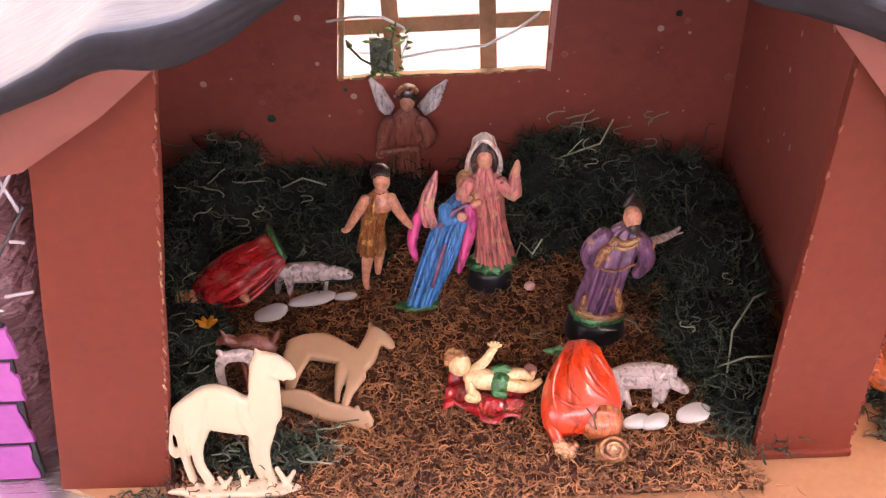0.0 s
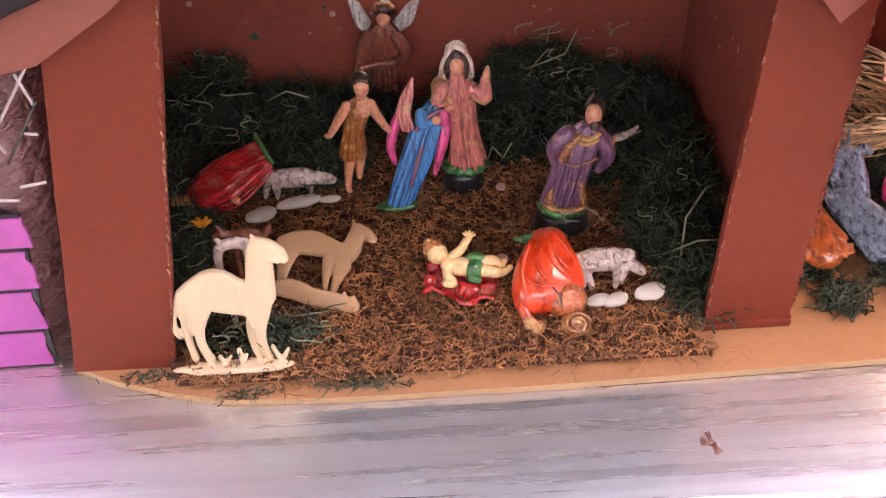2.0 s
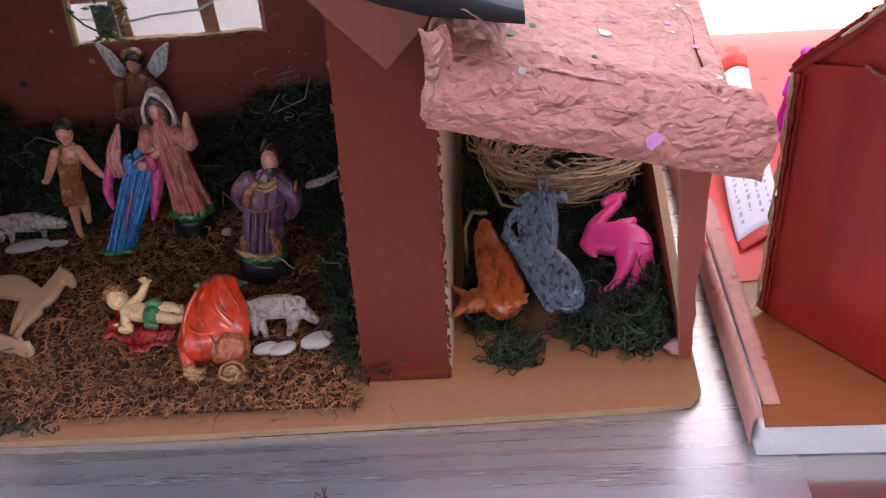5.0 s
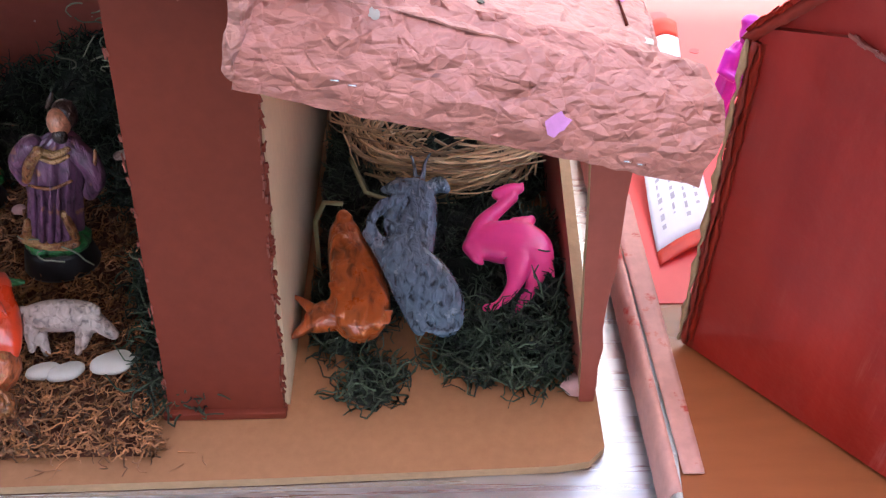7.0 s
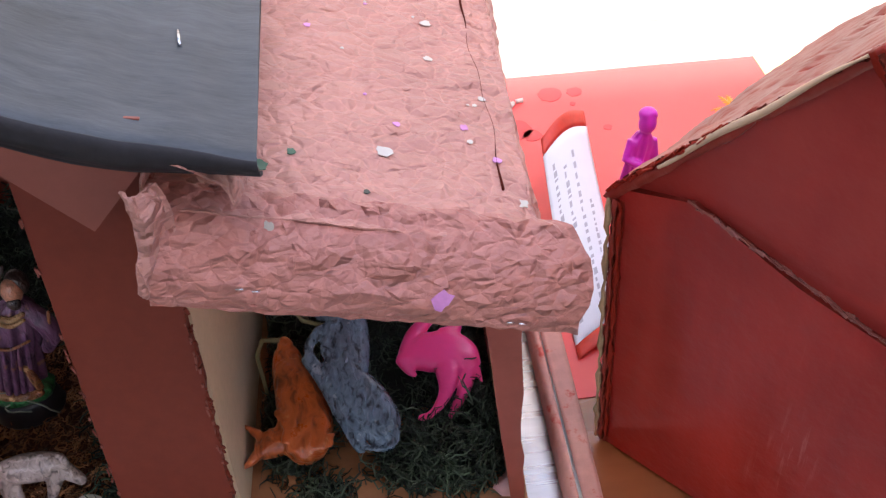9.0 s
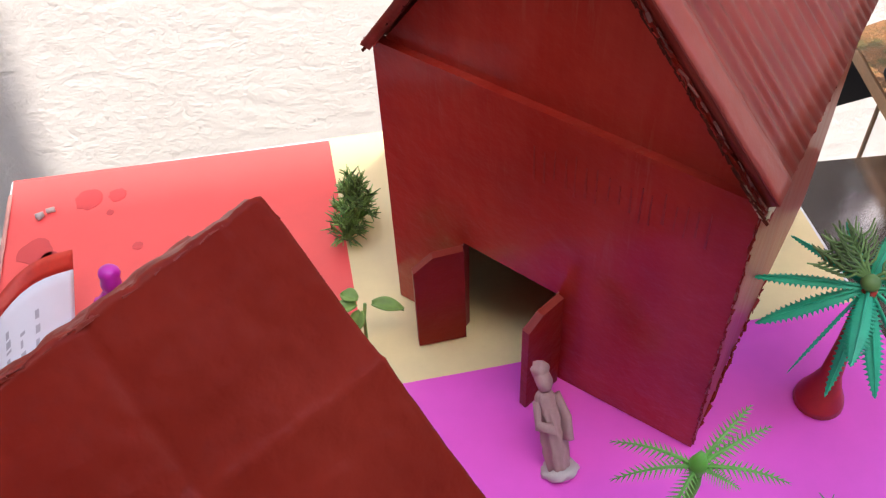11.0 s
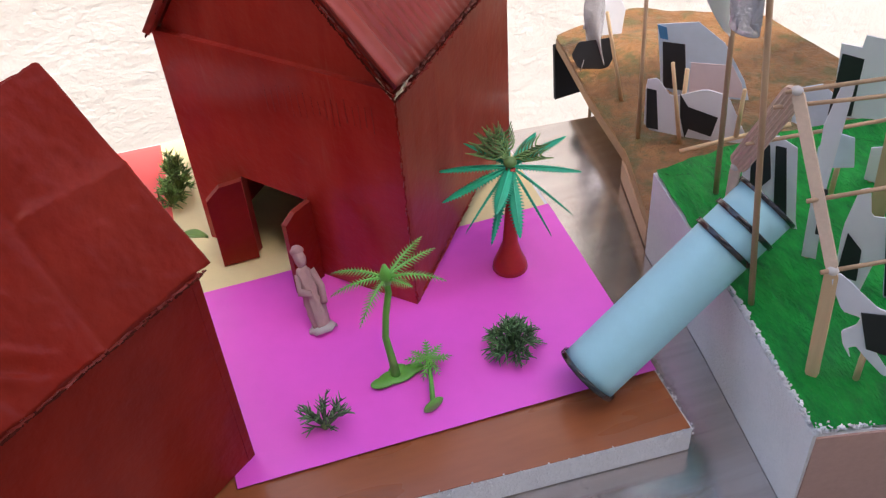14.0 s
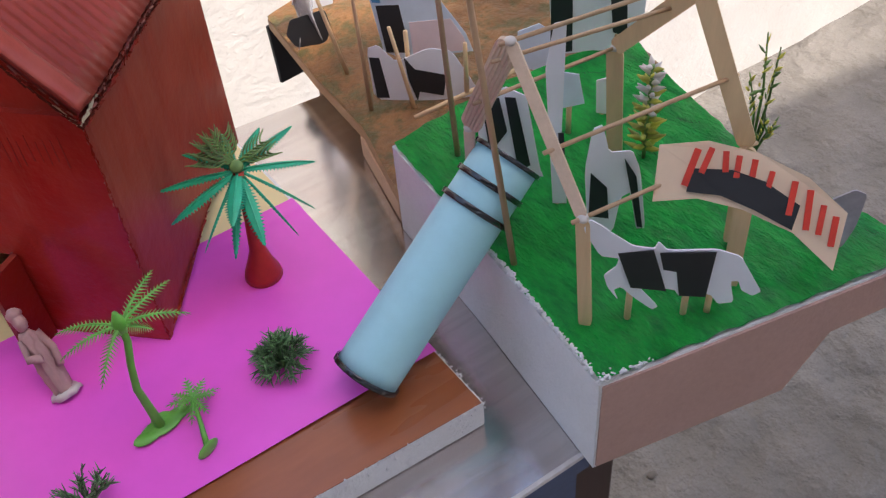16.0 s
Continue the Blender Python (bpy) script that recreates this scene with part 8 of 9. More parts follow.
gp = thing("artificial_palm", (0.703, 0.396, ZP), "light green toy palm with a bent stem on a plate", "toy palm", "toy palms")
s = Shape().tube([(0.7035, 0.396, ZP), (0.702, 0.396, ZP + 0.018), (0.7005, 0.398, ZP + 0.034), (0.703, 0.400, ZP + 0.050), (0.7065, 0.402, ZP + 0.064), (0.7065, 0.404, ZP + 0.076)], [0.0030, 0.0024, 0.0021, 0.0020, 0.0020, 0.0018], 10)
part("stem", s, GREENP, gp)
gt = Vector((0.7065, 0.404, ZP + 0.073))
for phi, el, l, dr in ((178, 22, 0.034, 0.015), (203, 14, 0.031, 0.014), (254, 4, 0.027, 0.014), (64, 30, 0.034, 0.008), (46, 26, 0.034, 0.009), (10, 24, 0.035, 0.015), (350, 10, 0.016, 0.004)):
    part("frond", frond(Shape(), gt, heading(phi, el), l, 0.0044, dr, 16, rib=0.0009, cover=0.55), GREENP, gp)
part("crown", Shape().loft([(gt.z - 0.004, gt.x, gt.y, 0.0028, 0.0028), (gt.z + 0.003, gt.x, gt.y, 0.0036, 0.0036), (gt.z + 0.010, gt.x, gt.y, 0.0012, 0.0012)], n=12), GREENP, gp)
s = Shape()
for dx, dy, rx, ry in ((0, 0, 0.012, 0.0060), (-0.009, -0.002, 0.008, 0.0045), (0.009, 0.002, 0.009, 0.0045), (0.002, 0.005, 0.006, 0.004)):
    s.ball((0.7035 + dx, 0.3955 + dy, ZP + 0.0014), (rx, ry, 0.0016))
part("plate", s, GREENP, gp, "green moulded plate")
sp = thing("artificial_palm", (0.7175, 0.368, ZP), "tiny green toy palm fallen flat on the magenta paper", "toy palm", "toy palms")
part("stem", Shape().tube([(0.7170, 0.366, ZP + 0.0035), (0.7200, 0.378, ZP + 0.0060), (0.7235, 0.394, ZP + 0.0062)], [0.0017, 0.0014, 0.0012], 8), GREENP, sp)
part("plate", Shape().ball((0.7168, 0.3645, ZP + 0.0042), (0.0072, 0.0014, 0.0046), 0, Matrix.Rotation(radians(20), 4, "Z")), GREENP, sp)
gt = Vector((0.7240, 0.3965, ZP + 0.0070))
for a in range(0, 360, 40):
    e = radians(10 + 25 * ((a // 40) % 3))
    part("frond", frond(Shape(), gt, (math.cos(radians(a)) * math.cos(e), math.sin(radians(a)) * math.cos(e), 0.35 * math.sin(e)), 0.013, 0.0036, 0.003, 6, rib=0.0007, cover=0.8), GREENP, sp)


def bush(at, r, h, n, seed, label, mat=None, sparse=False):
    rg = np.random.default_rng(seed)
    t_ = thing("artificial_bush", at, label, "toy bush", "toy bushes")
    th_, ph = rg.uniform(0, 2 * math.pi, n), rg.uniform(0.15, 1.5, n)
    d_ = np.stack([np.cos(th_) * np.cos(ph), np.sin(th_) * np.cos(ph), np.sin(ph)], 1)
    st_ = np.array(at) + d_ * np.array([r * 0.15, r * 0.15, h * 0.15]) + np.array([0, 0, 0.001])
    scale = np.array([r, r, h])
    s_ = Shape()
    for i in range(n):
        p, e = Vector(st_[i]), Vector(np.array(at) + d_[i] * scale * rg.uniform(0.75, 1.1))
        mid = p.lerp(e, 0.55) + Vector((0, 0, 0.12 * h))
        s_.tube([p, mid, e], [0.0006, 0.0006, 0.0003], 4)
        for j in range(5):
            b = mid.lerp(e, j / 5)
            dv = Vector(rg.normal(0, 1, 3)).normalized()
            s_.tube([b, b + (dv * 0.8 + (e - p).normalized()).normalized() * 0.0060], [0.0006, 0.0002], 4)
    part("foliage", s_, mat or BUSHG, t_)
    part("root", Shape().ball(Vector(at) + Vector((0, 0, 0.003)), (0.003, 0.003, 0.0035)), OLIVEP, t_)
    return t_


bush((0.776, 0.391, ZP), 0.0165, 0.022, 100, 51, "dense round green artificial bush on the magenta paper")
bush((0.655, 0.374, ZP), 0.0165, 0.021, 26, 52, "sparse upright green artificial bush on the magenta paper")
bush((0.600, 0.630, ZP), 0.013, 0.036, 80, 53, "tall green artificial bush beside the red paper", BUSHLIGHT)
bush((0.593, 0.617, ZP), 0.010, 0.018, 40, 54, "small green artificial bush beside the red paper", BUSHLIGHT)

yp = thing("artificial_palm", (0.543, 0.606, PB), "tiny amber-yellow toy palm on a cream plate", "toy palm")
part("plate", Shape().loft([(PB + 0.0004, 0.543, 0.606, 0.0105, 0.008), (PB + 0.002, 0.543, 0.606, 0.0105, 0.008), (PB + 0.0032, 0.543, 0.606, 0.008, 0.006)], 3, 0.05, 20), IVORY, yp)
part("stem", Shape().tube([(0.543, 0.606, PB + 0.002), (0.5445, 0.607, PB + 0.014), (0.544, 0.608, PB + 0.026)], [0.0024, 0.0018, 0.0016], 8), ORANGEP, yp)
for a in range(0, 360, 45):
    e = radians(25 + 20 * ((a // 45) % 2))
    part("frond", frond(Shape(), (0.544, 0.608, PB + 0.025), (math.cos(radians(a)) * math.cos(e), math.sin(radians(a)) * math.cos(e), math.sin(e)), 0.0135, 0.0030, 0.004, 6), ORANGEP, yp)

sd = thing("seedling", (0.594, 0.545, ZP), "young green seedling with four soft leaves", "seedling")
part("stem", Shape().tube([(0.594, 0.545, ZP), (0.5945, 0.546, ZP + 0.016), (0.596, 0.547, ZP + 0.026)], 0.0009, 6), LEAFY, sd)
for a, l, e in ((190, 0.013, 22), (150, 0.011, 35), (-15, 0.016, 8), (235, 0.010, -20)):
    a, e = radians(a), radians(e)
    d = Vector((math.cos(a) * math.cos(e), math.sin(a) * math.cos(e), math.sin(e)))
    sdv = Vector((-math.sin(a), math.cos(a), 0))
    o = Vector((0.5955, 0.547, ZP + 0.025))
    s = Shape().grid(lambda u, v: tuple(o + d * (0.004 + l * u) + sdv * ((v - 0.5) * 0.0085 * math.sin(math.pi * (0.06 + 0.94 * u)) ** 0.8) + Vector((0, 0, -0.006 * u * u + 0.004 * abs(v - 0.5)))), 10, 6)
    k = part("leaf", s, LEAFY, sd)
    k.modifiers.new("thick", "SOLIDIFY").thickness = 0.0005


def small_statue(h):
    s_ = Shape()
    s_.loft([(0, 0, 0, 0.0125, 0.0115), (0.002, 0, 0, 0.0125, 0.0115), (0.004, 0, 0, 0.010, 0.009)], n=20, mat=1)
    s_.loft([(0.003, 0, 0, 0.0080, 0.0070), (0.02, 0, 0, 0.0088, 0.0072), (0.036, 0, 0, 0.0075, 0.0062), (0.046, 0, 0, 0.0086, 0.0062), (0.053, 0, 0, 0.0050, 0.0045)], 7, 0.08, 26, twist=0.3)
    s_.ball((0, -0.001, 0.0600), (0.0058, 0.0058, 0.0070))
    s_.ball((0, 0.001, 0.0655), (0.0062, 0.0060, 0.0048))
    s_.tube([(-0.007, 0, 0.048), (-0.0105, -0.004, 0.036), (-0.002, -0.009, 0.034)], 0.0032, 8)
    s_.tube([(0.007, 0, 0.048), (0.0105, -0.003, 0.034), (0.007, -0.007, 0.022)], 0.0032, 8)
    k_ = h / 0.070
    s_.v = [(x * k_, y * k_, z * k_) for x, y, z in s_.v]
    return s_


single("grey_statuette", small_statue(0.071).wobble(0.0022, 190, 3.0), [GREYSTAT, WHITEP], "grey-pink painted statuette standing before the house door", "figurine", at=pose(0.6705, 0.4510, ZP, -28, 2, 14) @ Matrix.Diagonal((0.68, 0.74, 0.80, 1)))
k = single("magenta_statuette", small_statue(0.062), [PURPLEP, PURPLEP], "magenta plastic statuette on a round foot on red paper", "figurine", at=pose(0.4690, 0.565, PB + 0.0004, 0, 10, 10))
melted(k, 0.0009, 1)

# handwritten paper slip lying arched on the red paper
def slip(u, v, lift=0.0):
    y0, y1 = 0.447 + 0.018 * u, 0.573 + 0.036 * u
    return (0.417 + 0.0320 * u + 0.003 * v, y0 + (y1 - y0) * v, PB + 0.0012 + 0.0075 * math.sin(math.pi * u) * (0.35 + 0.65 * v) + (0.044 - 0.009 * u) * v ** 1.8 + lift)


sl = thing("paper_slip", (0.432, 0.54, PB), "curled white handwritten paper slip with red end edges", "paper")
k = part("sheet", Shape().grid(lambda u, v: slip(u, 0.07 + 0.86 * v), 16, 20), PAPER, sl)
k.modifiers.new("thick", "SOLIDIFY").thickness = 0.0005
for v0 in (0.0, 0.93):
    k = part("red_edge", Shape().grid(lambda u, v: slip(u, v0 + 0.07 * v), 16, 3), REDINK, sl, "red printed edge")
    k.modifiers.new("thick", "SOLIDIFY").thickness = 0.0005
s = Shape()
rs = random.Random(5)
for r_, u0 in enumerate((0.14, 0.34, 0.54, 0.74)):
    v0 = 0.14 + 0.04 * (r_ % 2)
    while v0 < (0.86, 0.80, 0.84, 0.62)[r_]:
        ln_, h_ = rs.uniform(0.008, 0.030), rs.uniform(0.03, 0.07)
        s.grid(lambda u, v: slip(u0 + h_ * v, v0 + ln_ * u, 0.0007), 3, 1)
        v0 += ln_ + rs.uniform(0.008, 0.022)
part("writing", s, GREYINK, sl, "grey pencil strokes", kind="stuff")

# ---- zoo model on polystyrene ----
GZ = 0.822
zoo = thing("zoo_landscape", (0.98, 0.33, 0.75), "polystyrene block with glossy green painted top and rough white sides", "display board")
outline = [(0.876, 0.245), (0.95, 0.228), (1.04, 0.207), (1.072, 0.1995), (1.066, 0.240), (1.0605, 0.280), (1.065, 0.330), (1.074, 0.368), (1.084, 0.412), (1.10, 0.455), (0.985, 0.470), (0.903, 0.462), (0.892, 0.36)]
s = Shape().panel([(x, y, GZ - 0.001) for x, y in outline], 0.031, 0, 0)
part("foam_block", s, [FOAM], zoo, "white polystyrene block")
s = Shape().panel([(x, y, GZ - 0.032) for x, y in ((0.876, 0.245), (0.95, 0.228), (0.996, 0.2175), (1.010, 0.30), (1.062, 0.36), (1.076, 0.40), (1.095, 0.455), (0.985, 0.470), (0.903, 0.462), (0.892, 0.36))], 0.0393, 0, 0)
part("foam_foot", s, FOAM, zoo, "white polystyrene lower layer")
# green coat follows the block with a brushed relief
ctr = Vector((0.99, 0.335))
poly2 = [Vector(p) for p in outline]


def edge_at(a):
    d = Vector((math.cos(a), math.sin(a)))
    best = 1.0
    for p, q in zip(poly2, poly2[1:] + poly2[:1]):
        e = q - p
        den = d.x * e.y - d.y * e.x
        if abs(den) > 1e-9:
            w_ = p - ctr
            t = (w_.x * e.y - w_.y * e.x) / den
            u = (w_.x * d.y - w_.y * d.x) / den
            if t > 0 and -1e-6 <= u <= 1 + 1e-6:
                best = min(best, t)
    return best


def green(u, v):
    a = 2 * math.pi * u
    r_ = edge_at(a) * v * (1 - 0.006 * (1 + math.sin(37 * a)) * (v > 0.95))
    x, y = ctr.x + math.cos(a) * r_, ctr.y + math.sin(a) * r_
    return (x, y, GZ + 0.0016 + 0.0020 * noise.noise(Vector((x * 80, y * 60, 0))) + 0.0008 * noise.noise(Vector((x * 200, y * 120, 5))))


part("painted_grass", Shape().grid(green, 160, 46), GRASS, zoo, "brushed glossy green paint", weld=True)
# Darker pinkish sheet: the shade on the white foam's front is painted in.
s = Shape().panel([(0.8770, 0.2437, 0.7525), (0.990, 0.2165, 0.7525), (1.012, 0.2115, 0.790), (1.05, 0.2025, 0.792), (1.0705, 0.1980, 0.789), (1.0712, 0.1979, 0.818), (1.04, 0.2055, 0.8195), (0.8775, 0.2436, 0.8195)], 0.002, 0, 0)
part("front_face", s, FOAMPINK, zoo, "foam front face with pinkish shade put into its colour")
s = Shape()
rs = random.Random(77)
for i in range(420):
    t = rs.random()
    if i % 9:
        p, w_ = Vector((0.876, 0.245)).lerp(Vector((0.892, 0.360)), t), 0.0008 + 0.004 * (t < 0.05)
        p = p + Vector((abs(rs.gauss(0, 1)) * w_, rs.uniform(-0.001, 0.001)))
    else:
        p = Vector((0.876, 0.245)).lerp(Vector((0.906, 0.2385)), t * t) + Vector((0, rs.uniform(0, 0.0012)))
    if rs.random() < 0.5:
        s.ball((p.x, p.y, GZ + rs.uniform(0.0, 0.0034)), rs.uniform(0.0005, 0.0012), 0, None, 6, 4)
    else:
        s.box((0, 0, 0), (rs.uniform(0.0008, 0.0028), rs.uniform(0.0004, 0.0009), rs.uniform(0.0004, 0.0008)), 0, 0, Matrix.Translation((p.x, p.y, GZ + rs.uniform(0.001, 0.0034))) @ Euler((rs.uniform(-0.4, 0.4), rs.uniform(-0.5, 0.5), rs.uniform(0, 3.1))).to_matrix().to_4x4())
part("foam_beads", s, FOAM, zoo, "crumbled white foam beads along the edge", kind="stuff")

earth = thing("earth_landscape", (1.03, 0.60, 0.75), "ochre-brown painted foam board continuing behind the green one", "display board")
BZ = 0.779
eo = [(0.905, 0.466), (0.99, 0.473), (1.14, 0.462), (1.15, 0.56), (1.13, 0.68), (1.03, 0.74), (0.946, 0.722), (0.932, 0.62), (0.925, 0.54)]
s = Shape().panel([(x, y, BZ - 0.001) for x, y in eo], 0.010, 0, 0)
part("board", s, RAW, earth, "cardboard underlay", bevel=0.001)
c2 = Vector((1.03, 0.60))
poly2, ctr = [Vector(p) for p in eo], c2


def brown(u, v):
    a = 2 * math.pi * u
    r_ = edge_at(a) * v
    x, y = ctr.x + math.cos(a) * r_, ctr.y + math.sin(a) * r_
    hump = 0.014 * math.exp(-((x - 1.0) ** 2 + (y - 0.66) ** 2) / 0.0018)
    return (x, y, BZ + 0.0008 + hump + 0.0022 * noise.noise(Vector((x * 60, y * 60, 2))))


part("painted_earth", Shape().grid(brown, 110, 34), EARTH, earth, "ochre and olive brushed paint", weld=True)
s = Shape().panel([(0.945, 0.722, 0.770), (0.9475, 0.7235, 0.712), (1.035, 0.7415, 0.706), (1.032, 0.7405, 0.770)], 0.003, 0, 0)
part("hanging_card", s, BLACK, earth, "black card hanging from the rear edge")
s = Shape().panel([(0.9245, 0.545, 0.769), (0.9245, 0.545, 0.752), (0.9055, 0.468, 0.752), (0.9055, 0.468, 0.769)], 0.03, 0, 0)
part("packing_block", s, TANBOX, earth, "cardboard packing under the board")
for x, y in ((0.972, 0.700), (1.12, 0.60), (1.12, 0.50), (0.98, 0.53)):
    part("prop_stick", Shape().tube([(x, y, 0.002 if y > BACK(x) else 0.7504), (x, y, 0.770)], 0.0016, 8), BAMBOO, earth)


bench = thing("wooden_bench", (1.05, 0.4, 0), "dark brown wooden bench carrying the foam landscapes", "bench")
part("seat", Shape().panel([(0.956, 0.330, 0.7495), (1.060, 0.335, 0.7495), (1.075, 0.62, 0.7495), (0.975, 0.62, 0.7495)], 0.022, 0, 0), DARKWOOD, bench, bevel=0.002)
for x, y in ((0.985, 0.470), (1.050, 0.465), (0.995, 0.600), (1.055, 0.595)):
    part("leg", Shape().box((x, y, 0.362), (0.03, 0.03, 0.73)), DARKWOOD, bench, bevel=0.002)


# stick frame: two arches of flat sticks joined by skewers
def stick(p, q, w_=0.0095, t_=0.0020, face=(1, 0, 0)):
    """A flat round-ended stick from p to q whose broad side faces the given way."""
    p, q = Vector(p), Vector(q)
    d = (q - p).normalized()
    f_ = Vector(face)
    f_ = (f_ - d * f_.dot(d)).normalized()
    sd_ = d.cross(f_)
    L_ = (q - p).length
    ring = []
    for k_ in range(9):
        a = math.pi * k_ / 8
        ring.append(q - d * w_ / 2 + d * (w_ / 2) * math.sin(a) + sd_ * (w_ / 2) * math.cos(a))
    for k_ in range(9):
        a = math.pi * k_ / 8
        ring.append(p + d * w_ / 2 - d * (w_ / 2) * math.sin(a) - sd_ * (w_ / 2) * math.cos(a))
    return Shape().panel([r_ + f_ * t_ / 2 for r_ in ring], t_, 0, 0)


cage = thing("stick_cage", (0.94, 0.31, GZ), "arched enclosure frame of flat ice-cream sticks and bamboo skewers", "model cage")
FX = (-0.75, -0.5, 0.45)
L0, LK, LT, LB, LB0 = (0.896, 0.277, GZ), (0.893, 0.2795, 0.895), (0.8942, 0.331, 0.9622), (0.8973, 0.370, 0.8914), (0.899, 0.372, GZ)
R0, RK, RT, RB, RB0 = (0.9950, 0.2705, GZ), (0.9925, 0.2705, 0.8895), (0.9780, 0.300, 0.9690), (0.990, 0.362, 0.903), (1.000, 0.366, GZ)
for a, b, m in ((L0, LK, STICK), (LK, LT, STICKPALE), (LT, LB, STICKPALE), (LB, LB0, STICKPALE), (R0, RK, STICK), (RK, RT, STICK), (RT, RB, STICK), (RB, RB0, STICK)):
    k = part("stick", stick(a, b, 0.0066 if b is LK else 0.0092 if m is STICK else 0.0115 if b is LB else 0.0056, 0.0022, FX), m, cage)
    if b is LB:
        d, f_ = (Vector(b) - Vector(a)).normalized(), Vector(FX)
        f_ = (f_ - d * f_.dot(d)).normalized()
        for q in (-2, -1, 0, 1, 2):
            o = d.cross(f_) * 0.0021 * q + f_ * 0.0011
            part("ridge", Shape().tube([Vector(a) + o + d * 0.003, Vector(b) + o - d * 0.003], 0.0005, 6), STICKPALE, k)


def along(p, q, t):
    return tuple(Vector(p).lerp(Vector(q), t))


for a, b in ((LT, along(RT, RK, -0.05)), (along(LT, LB, 0.18), along(RT, RB, 0.30)), (along(LT, LB, 0.65), RB), (along(LK, LT, 0.40), along(RK, RT, 0.45)), (LK, RK)):
    d = (Vector(b) - Vector(a)) * 0.06
    part("skewer", Shape().tube([Vector(a) - d, Vector(b) + d], 0.0011, 8), BAMBOO, cage)
for p in (LK, LT, LB, RT, RB):
    part("glue_blob", Shape().ball(p, (0.003, 0.003, 0.0022), 0, None, 8, 6), WHITEP, cage, "hardened white glue blob")

tube_ = thing("blue_paper_tube", (0.80, 0.345, PB), "pale blue paper tube with black bands leaning on the stick cage", "paper tube")
B0, B1 = Vector((0.8030, 0.3455, PB + 0.0150)), Vector((0.9120, 0.3565, 0.873))
ax = (B1 - B0).normalized()
RT_ = 0.0180
e1 = ax.orthogonal().normalized()
e2 = ax.cross(e1)
LEN = (B1 - B0).length


def tub(u, v, r_=RT_):
    a = 2 * math.pi * u
    return tuple(B0 + ax * LEN * v + (e1 * math.cos(a) + e2 * math.sin(a)) * r_)


k = part("tube", Shape().grid(lambda u, v: tub(u, v), 56, 12), SKYTUBE, tube_, weld=True)
k.modifiers.new("thick", "SOLIDIFY").thickness = 0.0012
for v0, v1 in ((0.0, 0.022), (0.757, 0.779), (0.862, 0.884), (0.982, 1.0)):
    k = part("band", Shape().grid(lambda u, v: tub(u, v0 + (v1 - v0) * v, RT_ + 0.0018 + 0.0002 * math.sin(13 * u)), 56, 3), GLOSSBLACK, tube_, "black enamel band", weld=True)
    k.modifiers.new("thick", "SOLIDIFY").thickness = 0.0010

# paper cut-outs standing on sticks
RGT = Vector((0.841, -0.541, 0))


def rounded(poly):
    """Scissor-cut curves: the corners of an outline trimmed."""
    out_ = []
    for p, q in zip(poly, poly[1:] + poly[:1]):
        out_ += [(0.88 * p[0] + 0.12 * q[0], 0.88 * p[1] + 0.12 * q[1]), (0.12 * p[0] + 0.88 * q[0], 0.12 * p[1] + 0.88 * q[1])]
    poly = out_
    return poly


def cutout(name, foot, polys, mats, label, sticks=(), t_=0.0008, lean=0.0, group="paper cut-outs"):
    f_ = Vector(foot)
    th_ = thing(name, foot, label, "paper cutout", group)
    up = Vector((0, 0, 1))
    nrm = RGT.cross(up)
    w3 = lambda p, o: f_ + RGT * p[0] + up * max(p[1], 0.0012) - nrm * (o + lean * p[1]) * -1
    for i, (poly, m) in enumerate(zip(polys, mats)):
        if i == 0 and len(poly) > 6 and name not in ("building_cutout", "printed_sheet", "zebra_cutout", "heron_cutout"):
            poly = rounded(poly)
        area = sum(a[0] * b[1] - b[0] * a[1] for a, b in zip(poly, poly[1:] + poly[:1]))
        pts = [w3(p, 0.0009 * min(i, 1)) for p in (poly if area > 0 else poly[::-1])]
        part("sheet" if i == 0 else "patch", Shape().panel(pts, t_ if i == 0 else 0.0006, 0, 0), m, th_, "" if i == 0 else "dark pasted patch" if m is BLACK else "printed patch")
    for a, b in sticks:
        part("support_stick", Shape().tube([w3((a, 0), -0.0022) + Vector((0, 0, -0.003)), w3((a, b), -0.0022)], 0.0017, 8), STICK, th_)
    return th_


cutout("cow_cutout", (0.925, 0.257, GZ), [
    [(-0.039, 0.0675), (-0.036, 0.073), (-0.031, 0.069), (-0.025, 0.063), (-0.015, 0.0538), (-0.005, 0.051), (-0.0034, 0.0554), (0.0012, 0.0491), (0.0247, 0.047), (0.037, 0.0407), (0.045, 0.0253), (0.0505, 0.0149), (0.0466, 0.0122),
     (0.0405, 0.017), (0.038, 0.0239), (0.0342, 0.0241), (0.0378, 0.0089), (0.030, 0.0086), (0.0252, 0.0164), (0.0097, 0.0173), (0.007, 0.0219), (-0.0112, 0.0267), (0.0003, 0.0104), (-0.0027, 0.0087), (-0.013, 0.0193),
     (-0.0194, 0.0272), (-0.0227, 0.0255), (-0.020, 0.0179), (-0.0257, 0.0275), (-0.028, 0.0359), (-0.022, 0.0415), (-0.0212, 0.0467), (-0.0304, 0.0495)],
    [(-0.0222, 0.0505), (-0.0055, 0.0507), (0.0029, 0.0222), (-0.0148, 0.0269)], [(-0.0025, 0.0486), (0.0243, 0.0459), (0.0229, 0.0154), (0.0096, 0.018), (0.0066, 0.035), (0.0001, 0.0373)]],
    [PAPER, BLACK, BLACK], "white paper animal cut-out with black patches on two sticks", ((-0.014, 0.03), (0.014, 0.03), (0.026, 0.022)))
